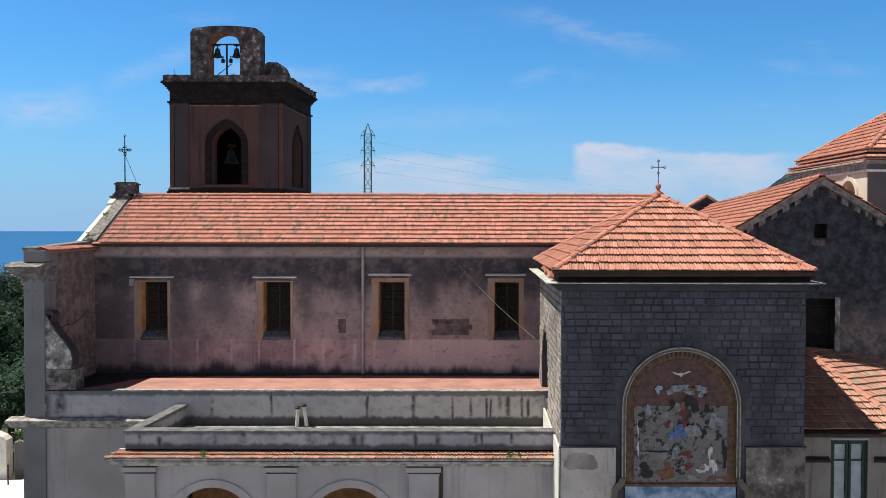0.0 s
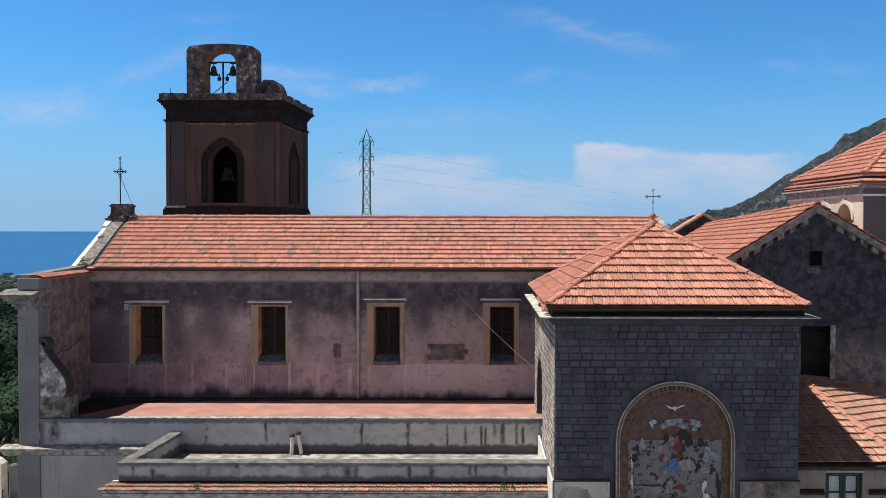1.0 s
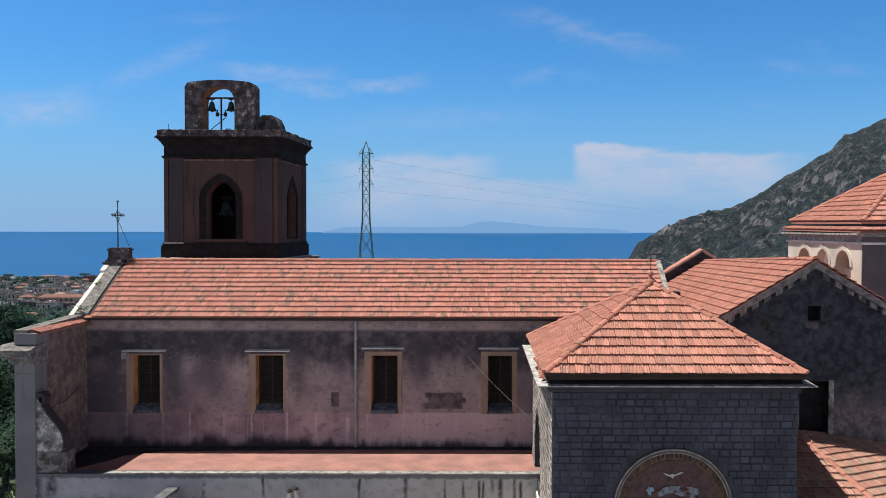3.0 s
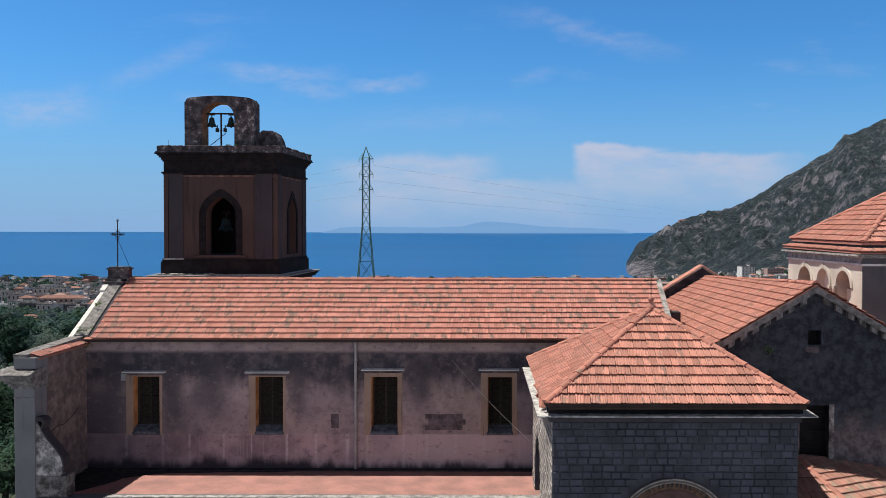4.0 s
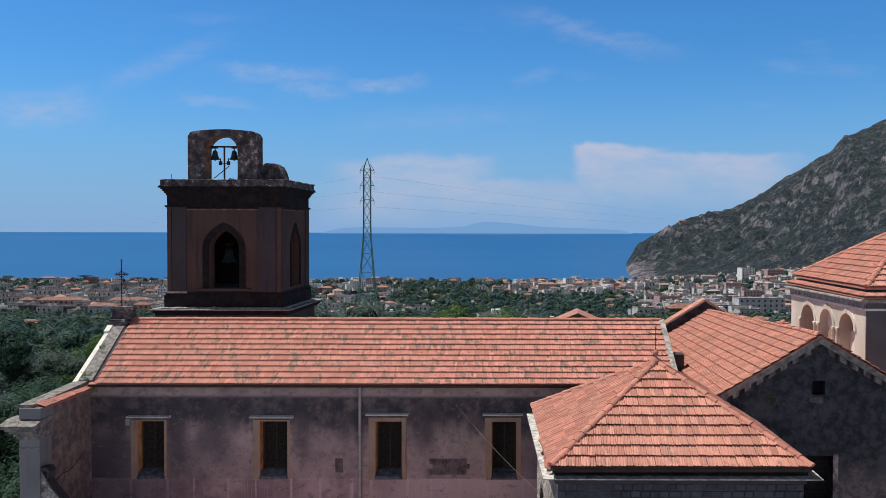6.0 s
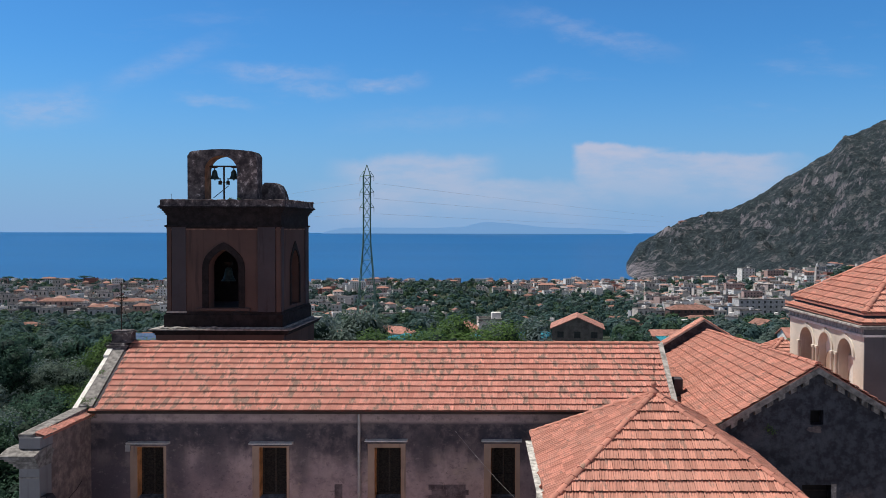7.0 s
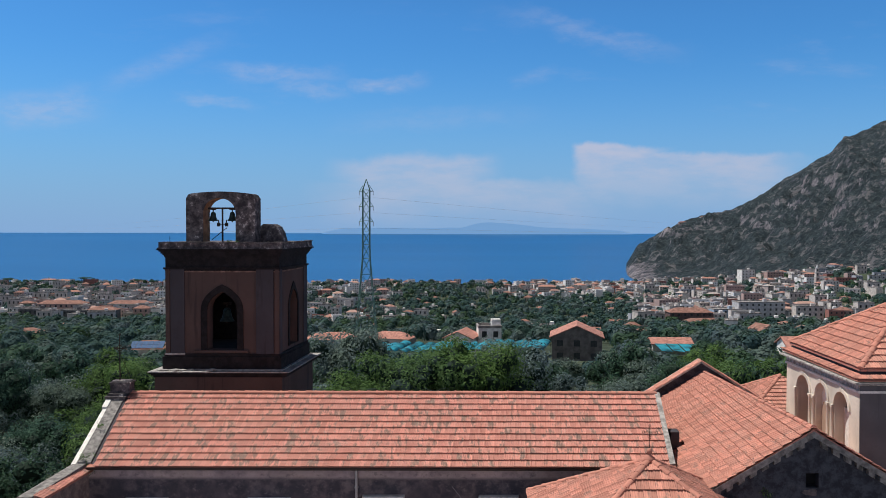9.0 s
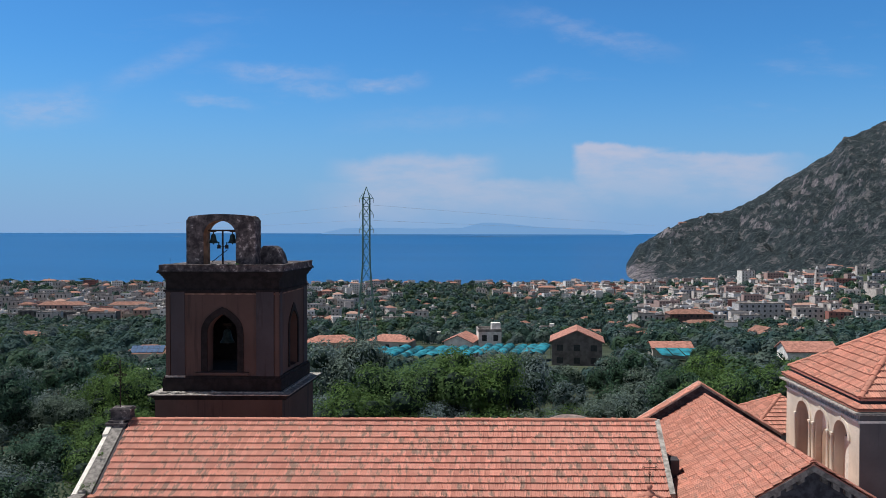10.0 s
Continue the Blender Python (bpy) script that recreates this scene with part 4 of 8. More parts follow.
# ---- bell tower ----
def tower():
    u0, u1, v0, v1 = -15.72, -9.74, 44.4, 49.72
    top = thing("bell_tower", S((u0 + u1) / 2, (v0 + v1) / 2, 0), "dark brown weathered square bell tower with a bell gable", "tower")
    cu, cv = (u0 + u1) / 2, (v0 + v1) / 2
    part("lower_shaft", cube(u0 - 0.45, u1 + 0.30, v0 - 0.45, v1 + 0.30, -1, 12.40), BROWN, top)
    bm = bmesh.new()
    cornice(bm, u0, u1, v0, v1, [(12.38, 12.48, 0.50), (12.48, 12.58, 0.58), (12.58, 12.64, 0.66)])
    part("plinth_cornice", bm, BLACKSTONE, top, "sooty moulding under the ledge")
    bm = bmesh.new()
    cornice(bm, u0, u1, v0, v1, [(12.644, 12.70, 0.72), (12.70, 12.76, 0.30)])
    part("ledge", bm, COPE, top, "grey mossy ledge with crumbling mortar")
    rng = random.Random(2)
    bm = bmesh.new()
    for i in range(26):
        x, s = rng.uniform(u0 - 0.4, u0 + 2.6), rng.uniform(0.05, 0.14)
        bmesh.ops.create_icosphere(bm, subdivisions=1, radius=s, matrix=Matrix.Translation((x, v0 - rng.uniform(0.15, 0.5), 12.74)) @ Matrix.Diagonal((1.5, 1, 0.55, 1)))
    tagged(part("rubble", bm, COPE, top), "crumbled mortar lumps", kind="stuff")
    bm = bmesh.new()
    cornice(bm, u0, u1, v0, v1, [(12.72, 13.42, 0.16), (13.42, 13.56, 0.10)])
    part("dado", bm, BLACKSTONE, top, "blackened dado course")
    # shaft with an arched opening in each face
    a, b, spring, crown, foot = -13.55, -11.95, 15.85, 16.72, 13.75
    t = 0.75
    c = (a + b) / 2
    va, vb = cv - 0.80, cv + 0.80
    bm = bmesh.new()
    peak = 16.84
    holed_wall(bm, u0, u1, v0, v0 + t, 13.5, 18.2, [(a, b, foot, peak)])
    spandrels(bm, a, b, spring, crown, v0, v0 + t, "y", 10, 0.12)
    holed_wall(bm, u0, u1, v1 - t, v1, 13.5, 18.2, [(a, b, foot, peak)])
    spandrels(bm, a, b, spring, crown, v1 - t, v1, "y", 10, 0.12)
    for x0, x1 in ((u0, u0 + t), (u1 - t, u1)):
        wall_grid(bm, [x0, x1], [v0 + t, va, vb, v1 - t], [13.5, foot, peak, 18.2], lambda u, v, z: not (va < v < vb and foot < z < peak))
        spandrels(bm, va, vb, spring, crown, x0, x1, "x", 10, 0.12)
    part("shaft", bm, BROWN, top, "brown plaster shaft stained black")
    # lining coloured black for the belfry's deep shade
    bm = bmesh.new()
    for y0, y1 in ((v0 + t, v0 + t + 0.012), (v1 - t - 0.012, v1 - t)):
        holed_wall(bm, u0 + t, u1 - t, y0, y1, 13.72, 17.3, [(a, b, 13.72, peak)])
    for x0, x1 in ((u0 + t, u0 + t + 0.012), (u1 - t - 0.012, u1 - t)):
        wall_grid(bm, [x0, x1], [v0 + t + 0.012, va, vb, v1 - t - 0.012], [13.72, peak, 17.3], lambda u, v, z: not (va < v < vb and z < peak))
    part("inner_lining", bm, DARK, top, "black lining painted as deep shade inside the belfry")
    part("bell_floor", cube(u0 + t, u1 - t, v0 + t, v1 - t, 13.5, 13.72), DARK, top)
    part("vault", cube(u0 + t, u1 - t, v0 + t, v1 - t, 17.3, 17.5), DARK, top)
    # corner pilasters
    for x0, x1 in ((u0 - 0.02, u0 + 0.20), (u0 + 0.24, u0 + 0.98), (u1 - 1.19, u1 - 0.26), (u1 - 0.19, u1 + 0.02)):
        part("pilaster", cube(x0, x1, v0 - 0.07, v0, 13.56, 18.1), DARKSTONE if x1 - x0 > 0.4 else BROWN, top)
    part("base_strip", cube(u0 - 0.05, u0 + 1.02, v0 - 0.12, v0 - 0.07, 13.50, 13.60), COPE, top)
    for y0, y1 in ((v0 + 0.02, v0 + 0.40), (v1 - 0.70, v1 - 0.02)):
        part("pilaster", cube(u1, u1 + 0.07, y0, y1, 13.56, 18.1), DARKSTONE, top)
    bm = bmesh.new()
    arch_band(bm, a + 0.0, b - 0.0, foot, spring, crown, 0.33, v0 - 0.06, v0 + 0.02, 14, 0.14)
    part("surround", bm, BLACKSTONE, top, "dark ogee arch surround")
    part("sill", soft_box(a - 0.62, b + 0.62, v0 - 0.16, v0 + 0.3, 13.62, 13.76), BROWN, top)
    bm = bmesh.new()
    wide = 0.20
    n = 14
    cc, r = cv, 0.80
    line = lambda R, k, pnt: [(y, z + pnt * max(0, 1 - abs(y - cc) / (R * 0.55))) for y, z in arc(cc, spring, R, 180, 0, n, k)]
    inn = [(va, foot)] + line(r, (crown - spring) / r, 0.12) + [(vb, foot)]
    outr = [(va - wide, foot)] + line(r + wide, (crown + wide - spring) / (r + wide), 0.36) + [(vb + wide, foot)]
    strip(bm, inn, outr, u1 - 0.02, u1 + 0.05)
    for v in bm.verts:
        v.co = Vector((v.co.y, v.co.x, v.co.z))
    part("surround", bm, BLACKSTONE, top)
    # entablature
    bm = bmesh.new()
    cornice(bm, u0, u1, v0, v1, [(17.98, 18.06, 0.05), (18.06, 18.16, 0.12), (18.16, 18.70, 0.03), (18.70, 18.80, 0.08), (18.80, 18.90, 0.14), (18.90, 19.0, 0.21), (19.0, 19.08, 0.28), (19.08, 19.15, 0.37)])
    part("entablature", bm, BLACKSTONE, top, "black stained moulded cornice")
    bm = bmesh.new()
    cornice(bm, u0, u1, v0, v1, [(19.154, 19.22, 0.33), (19.22, 19.50, 0.28)])
    part("blocking_course", bm, WEATHER, top, "grey weathered blocking course over the cornice")
    # paler band that paints the lit line below the cornice
    bm = bmesh.new()
    cornice(bm, u0, u1, v0, v1, [(17.90, 17.976, 0.03)])
    part("fillet", bm, LIT_LINE, top, "thin pale brown band painted as a lit line under the cornice")
    bm = bmesh.new()
    rng = random.Random(12)
    for i in range(60):
        x, s = rng.uniform(u0 - 0.2, u1 + 0.2), rng.uniform(0.03, 0.09)
        bmesh.ops.create_icosphere(bm, subdivisions=1, radius=s, matrix=Matrix.Translation((x, v0 - rng.uniform(0.1, 0.3), 19.50)) @ Matrix.Diagonal((1.6, 1, 0.5, 1)))
    for i in range(60):
        y, s = rng.uniform(v0, v1 + 0.2), rng.uniform(0.03, 0.10)
        bmesh.ops.create_icosphere(bm, subdivisions=1, radius=s, matrix=Matrix.Translation((u1 + rng.uniform(0.1, 0.34), y, 19.50)) @ Matrix.Diagonal((1, 1.6, 0.6, 1)))
    tagged(part("moss", bm, WEATHER, top), "crusts of moss and lichen", kind="stuff")
    # bell gable
    ga, gb, gz = -14.71, -11.04, 22.06
    aa, ab, asp, at = -13.81, -12.07, 21.05, 21.86
    gv0, gv1 = 44.55, 45.5
    bm = bmesh.new()
    bend = lambda x: gz + 0.14 * math.sin(math.pi * (x - ga) / (gb - ga)) - 0.22 * max(0, 1 - min(x - ga, gb - x) / 0.22) ** 2
    xs = [ga + (gb - ga) * i / 28 for i in range(29)]
    topline = [(x, bend(x)) for x in xs]
    archline = [(aa, 19.5)] + arc((aa + ab) / 2, asp, (ab - aa) / 2, 180, 0, 26, (at - asp) / ((ab - aa) / 2)) + [(ab, 19.5)]
    prism(bm, [(ga, 19.5)] + [p for p in topline if p[0] < aa] + [(aa, bend(aa)), (aa, 19.5)], "y", gv0, gv1)
    prism(bm, [(gb, 19.5)] + [p for p in reversed(topline) if p[0] > ab] + [(ab, bend(ab)), (ab, 19.5)], "y", gv0, gv1)
    mid = arc((aa + ab) / 2, asp, (ab - aa) / 2, 180, 0, 20, (at - asp) / ((ab - aa) / 2))
    strip(bm, mid, [(x, bend(x)) for x, z in mid], gv0, gv1)
    part("bell_gable", bm, WEATHER, top, "weathered arched bell gable")
    bm = bmesh.new()
    lift = 0.012
    strip(bm, [(aa + 0.006, 19.5)] + [(x * 0.988 + (aa + ab) / 2 * 0.012, z - lift) for x, z in mid] + [(ab - 0.006, 19.5)], [(aa, 19.5)] + mid + [(ab, 19.5)], gv0 + 0.05, gv1 - 0.05)
    part("arch_lining", bm, LINING, top, "ochre plaster arch lining")
    # second gable at a right angle, seen end on
    bm = bmesh.new()
    prism(bm, [(-11.06, 19.5), (-11.06, 20.36), (-10.92, 20.48), (-10.42, 20.47), (-10.17, 20.32), (-10.0, 20.0), (-9.86, 19.5)], "y", 45.55, 46.5)
    part("end_gable", bm, WEATHER, top)
    part("lightning_rod", rod((u0 + 0.25, 44.3, 19.5), (u0 + 0.25, 44.3, 19.82), 0.012), IRON, top)
    part("lightning_rod", rod((-9.75, 45.4, 19.5), (-9.75, 45.4, 19.95), 0.012), IRON, top)


def rod(p, q, r, n=6):
    bm = bmesh.new()
    bar(bm, p, q, r, n)
    return bm


tower()


def bell(u, v, z, size, label):
    ob = thing("bell", S(u, v, z), label, "bell", "church bells")
    bm = bmesh.new()
    lathe(bm, [(0.50, 0.0), (0.49, 0.06), (0.38, 0.22), (0.30, 0.45), (0.26, 0.72), (0.22, 0.86), (0.10, 0.95), (0.02, 0.97)], 20)
    bmesh.ops.scale(bm, vec=(size, size, size), verts=bm.verts)
    lpart("body", bm, BRONZE, ob, smooth=True)
    bm = bmesh.new()
    bar(bm, (0, 0, 0.94 * size), (0, 0, 1.2 * size), 0.06 * size)
    box(bm, -0.28 * size, 0.28 * size, -0.08 * size, 0.08 * size, 1.15 * size, 1.32 * size)
    lpart("headstock", bm, IRON, ob)
    bm = bmesh.new()
    bar(bm, (0, 0, 0.5 * size), (0, 0, -0.06 * size), 0.03 * size)
    bmesh.ops.create_icosphere(bm, subdivisions=1, radius=0.09 * size, matrix=Matrix.Translation((0, 0, -0.05 * size)))
    lpart("clapper", bm, IRON, ob)
    return ob


bell(-13.47, 45.1, 20.63, 0.52, "small dark bronze bell hung in the arch")
bell(-12.44, 45.1, 20.63, 0.52, "small dark bronze bell hung in the arch")
bell(-13.30, 46.6, 15.05, 0.80, "large green bronze bell inside the belfry")


def bell_frame():
    ob = thing("bell_rack", S(-12.75, 45.0, 19.5), "iron bell rack standing in the gable arch", "bell rack")
    part("post", rod((-12.97, 45.1, 19.5), (-12.97, 45.1, 21.28), 0.05, 8), IRON, ob)
    part("crossbar", rod((-13.78, 45.1, 21.32), (-12.09, 45.1, 21.32), 0.045, 8), IRON, ob)
    part("brace", rod((-13.55, 45.1, 19.62), (-12.72, 45.1, 20.28), 0.02), IRON, ob)
    for x in (-13.18, -12.755):
        bm = bmesh.new()
        bar(bm, (x, 45.1, 20.34), (x, 45.1, 20.54), 0.09, 10)
        bar(bm, (x, 45.1, 20.54), (x, 45.1, 20.70), 0.03, 6)
        bar(bm, (x, 45.1, 20.44), (-12.97, 45.1, 20.44), 0.02, 6)
        part("hammer", bm, IRON, ob)
    return ob


bell_frame()


# ---- terrace over the aisle, portico ----
def aisle():
    top = thing("aisle_terrace", S(-5, 31, 0), "flat red terrace over the church aisle with stained white walls", "terrace")
    bm = bmesh.new()
    box(bm, -13.66, 4.2, 29.3, 29.75, 4.40, 5.70)
    part("parapet_wall", bm, WHITE, top, "white rendered wall with black streaks")
    part("lower_wall", cube(-13.66, 4.2, 29.36, 29.75, 0, 4.55), BEIGE, top)
    bm = bmesh.new()
    prism(bm, [(29.36, 4.36), (29.22, 4.44), (29.16, 4.56), (28.98, 4.62), (28.98, 4.70), (29.40, 4.78), (29.40, 4.36)], "x", -14.9, -8.96)
    part("string_course", bm, COPE, top, "pale stone string course")
    part("pilaster_foot", cube(-14.42, -13.64, 29.28, 29.8, 0, 4.5), PIER, top)
    part("floor", cube(-13.80, 4.2, 29.75, 33.0, 5.40, 5.66), REDFLOOR, top, "sunlit red coated terrace floor")
    part("coping", cube(-11.25, 4.2, 29.26, 29.52, 5.70, 5.745), COPE, top)
    bm = bmesh.new()
    box(bm, -13.8, 4.2, 32.70, 33.0, 5.66, 5.70)
    part("tar_edge", bm, TAR_SHADE, top)
    # dark patch painted over the floor where the west front's shadow falls
    rng = random.Random(12)
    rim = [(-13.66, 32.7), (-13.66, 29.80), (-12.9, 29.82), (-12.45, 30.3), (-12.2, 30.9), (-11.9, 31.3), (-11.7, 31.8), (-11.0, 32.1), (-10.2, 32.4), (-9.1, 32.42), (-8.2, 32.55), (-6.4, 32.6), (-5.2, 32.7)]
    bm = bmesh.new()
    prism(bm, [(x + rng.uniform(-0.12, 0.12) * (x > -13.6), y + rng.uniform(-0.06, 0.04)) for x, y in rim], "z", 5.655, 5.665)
    part("moss_patch", bm, TAR_SHADE, top, "black patch painted as shade on the terrace floor")
    part("end_wall", cube(-13.8, -13.66, 29.75, 33.0, 0, 5.66), BEIGE, top)


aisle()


def portico():
    top = thing("portico", S(-2.5, 27, 0), "white arcaded portico with a walled flat roof and tiled eaves", "portico")
    u0, u1, vf = -8.95, 4.3, 25.55
    arches = [(-7.58, -4.98), (-3.33, -0.73)]
    bm = bmesh.new()
    foot = []
    for a, b in arches:
        foot += [(a, 0)] + arc((a + b) / 2, 2.17, (b - a) / 2, 180, 0, 24) + [(b, 0)]
    prism(bm, [(u0, 0)] + foot + [(u1, 0), (u1, 4.25), (u0, 4.25)], "y", vf, vf + 0.55)
    part("arcade_wall", bm, BEIGE, top, "beige rendered arcade with rain stains")
    for a, b in arches:
        bm = bmesh.new()
        arch_band(bm, a, b, 0, 2.17, 3.47, 0.24, vf - 0.05, vf + 0.02, 18)
        part("archivolt", bm, BEIGE, top)
    for x0, x1 in ((u0, -8.05), (-4.58, -3.70), (-0.21, 0.70)):
        part("pilaster", cube(x0, x1, vf - 0.10, vf, 0, 3.86), BEIGE, top)
        bm = bmesh.new()
        box(bm, x0 - 0.04, x1 + 0.04, vf - 0.14, vf, 3.86, 3.92)
        box(bm, x0 - 0.08, x1 + 0.08, vf - 0.18, vf, 3.98, 4.12)
        part("capital", bm, BEIGE, top)
    bm = bmesh.new()
    bar(bm, (0.78, vf - 0.06, 0.2), (0.78, vf - 0.06, 4.1), 0.05, 8)
    part("drainpipe", bm, GUTTER, top, "dark drainpipe")
    part("side_wall", cube(u0, u0 + 0.5, vf + 0.55, 29.36, 0, 4.25), BEIGE, top)
    bm = bmesh.new()
    prism(bm, [(vf, 4.12), (vf - 0.20, 4.18), (vf - 0.26, 4.28), (vf - 0.42, 4.32), (vf - 0.42, 4.38), (vf + 0.1, 4.42), (vf + 0.1, 4.12)], "x", u0 - 0.42, u1)
    part("cornice", bm, COPE, top, "grey mossy cornice")
    part("slab", cube(u0 + 0.02, u1, vf + 0.1, 29.36, 4.25, 4.50), WORNFLOOR, top, "worn pale screed floor")
    bm = bmesh.new()
    deck(bm, [(u0 - 0.45, vf - 0.43, 4.46), (u1, vf - 0.43, 4.46), (u1, vf - 0.04, 4.59), (u0 - 0.2, vf - 0.04, 4.59)], 0.05)
    eaves = part("tiled_eaves", bm, COPE, top, "narrow band of clay tiles")
    tiled(eaves, (u0 - 0.45, vf - 0.46, 4.45), (1, 0, 0), (0, 0.42, 0.14), [(0, 0), (u1 - u0 + 0.45, 0), (u1 - u0 + 0.45, 0.42), (0.24, 0.42)], TILE_OLD, 0.21, 0.21, 130, 15)
    bm = bmesh.new()
    box(bm, u0 - 0.2, u1, vf - 0.06, vf + 0.02, 4.60, 4.66)
    part("flashing", bm, LIME, top, "white mortar flashing")
    # parapet
    bm = bmesh.new()
    box(bm, u0, u1, vf - 0.06, vf + 0.28, 4.5, 5.18)
    part("parapet", bm, PARAPET, top, "white parapet with black streaks")
    bm = bmesh.new()
    box(bm, u0, u0 + 0.32, vf + 0.28, 29.3, 4.5, 5.18)
    part("side_parapet", bm, PARAPET, top)
    part("parapet_coping", soft_box(u0 - 0.04, u1, vf - 0.12, vf + 0.32, 5.18, 5.25, 0.012), GREYCOPE, top, "grey coping slabs")
    part("parapet_coping", soft_box(u0 - 0.04, u0 + 0.36, vf + 0.32, 29.3, 5.18, 5.25, 0.012), GREYCOPE, top, "grey coping slabs")
    part("rear_room", cube(u0 + 0.6, u1, 29.0, 29.05, 0, 4.2), OCHRE, top)
    part("paving", cube(u0, u1, vf, 29.3, -0.05, 0.05), STONE, top)


portico()


def vent_pipes():
    ob = thing("vent_pipe", S(-4.55, 29.12, 4.5), "pair of short leaning white vent pipes on the portico roof", "vent pipe")
    for dx, lean, h in ((-0.12, 0.02, 0.62), (0.10, -0.10, 0.70)):
        bm = bmesh.new()
        bar(bm, (dx - lean, 0, 0), (dx, 0, h), 0.07, 12, 0.06)
        pipe = lpart("pipe", bm, LIME, ob)
        bm = bmesh.new()
        lathe(bm, [(0.04, h - 0.02), (0.09, h + 0.01), (0.10, h + 0.05), (0.05, h + 0.10), (0.01, h + 0.12)], 12, dx, 0)
        lpart("cowl", bm, IRON, pipe, "rusty cowl")


vent_pipes()


def cable():
    ob = thing("cable", S(0.6, 32.9, 10.0), "thin pale cable slung from the nave wall", "cable", kind="")
    bm = bmesh.new()
    a, b = Vector((0.63, 32.95, 10.02)), Vector((3.8, 31.0, 7.24))
    pts = [a.lerp(b, i / 12) - Vector((0, 0, 0.12 * math.sin(math.pi * i / 12))) for i in range(13)]
    tube(bm, pts, 0.006)
    part("line", bm, ZINC, ob)


cable()


def apse_dome():
    ob = thing("dome", S(5.7, 43.0, 0), "low clay coloured dome behind the nave roof", "dome")
    part("drum", cube(4.0, 7.4, 41.3, 44.7, 0, 10.7), SIDE, ob)
    bm = bmesh.new()
    lathe(bm, [(1.75, 10.7), (1.6, 11.15), (1.25, 11.5), (0.8, 11.68), (0.3, 11.76), (0.02, 11.78)], 24, 5.7, 43.0)
    part("shell", bm, SIDE, ob, smooth=True)


apse_dome()


# ---- chapel with the hipped roof ----
AL0, AL1, AR, AV0, AV1 = 4.40, 3.86, 11.42, 23.9, 31.3


def courses(parent, place_of, length, z0, z1, h, w, skip, material, singles, seed, label=""):
    """Stone blocks in courses. place_of(s, z) gives the block's corner ways; blocks nearest the top are pieces of their own."""
    rng = random.Random(seed)
    o = origin(parent)
    blocks = []
    n = int((z1 - z0) / h)
    for j in range(n):
        s = -rng.uniform(0, w)
        while s < length:
            l = w * rng.choice((0.85, 1.0, 1.0, 1.15, 1.3))
            a, b = max(0, s), min(length, s + l)
            if b - a > 0.06 and not skip((a + b) / 2, z1 - (j + 0.5) * h, a, b):
                blocks.append((a + 0.012, b - 0.012, z1 - (j + 1) * h + 0.011, z1 - j * h - 0.011, rng.uniform(0.012, 0.034)))
            s += l
    shapes, V, F = {}, [], []
    for i, (a, b, za, zb, d) in enumerate(blocks):
        key = (round((b - a) / 0.03), round(d / 0.01))
        wd, dp = key[0] * 0.03, key[1] * 0.01 + 0.004
        c = 0.016
        loc = [(0, -0.005, 0), (wd, -0.005, 0), (wd, -0.005, zb - za), (0, -0.005, zb - za), (c, dp, c), (wd - c, dp, c), (wd - c, dp, zb - za - c), (c, dp, zb - za - c)]
        faces = [(4, 5, 6, 7), (0, 1, 5, 4), (1, 2, 6, 5), (2, 3, 7, 6), (3, 0, 4, 7)]
        base = place_of(a, za, 0)
        ex, en = place_of(a + 1, za, 0) - base, place_of(a, za, 1) - base
        pts = [ex * p[0] + en * p[1] + Vector((0, 0, p[2])) for p in loc]
        if i < singles:
            if key not in shapes:
                me = bpy.data.meshes.new("block")
                me.from_pydata(pts, [], faces)
                me.materials.append(material)
                shapes[key] = me
            ob = new("block", shapes[key])
            ob.parent, ob.location = parent, base - o
        else:
            k = len(V)
            V += [p + base - o for p in pts]
            F += [tuple(k + x for x in f) for f in faces]
    if V:
        me = bpy.data.meshes.new("block_field")
        me.from_pydata(V, [], F)
        me.materials.append(material)
        ob = new("block_field", me)
        ob.parent = parent
        tagged(ob, label, kind="stuff")


MU, MR, MSP = 7.87, 1.74, 6.37  # mosaic arch: middle, outer radius, springing


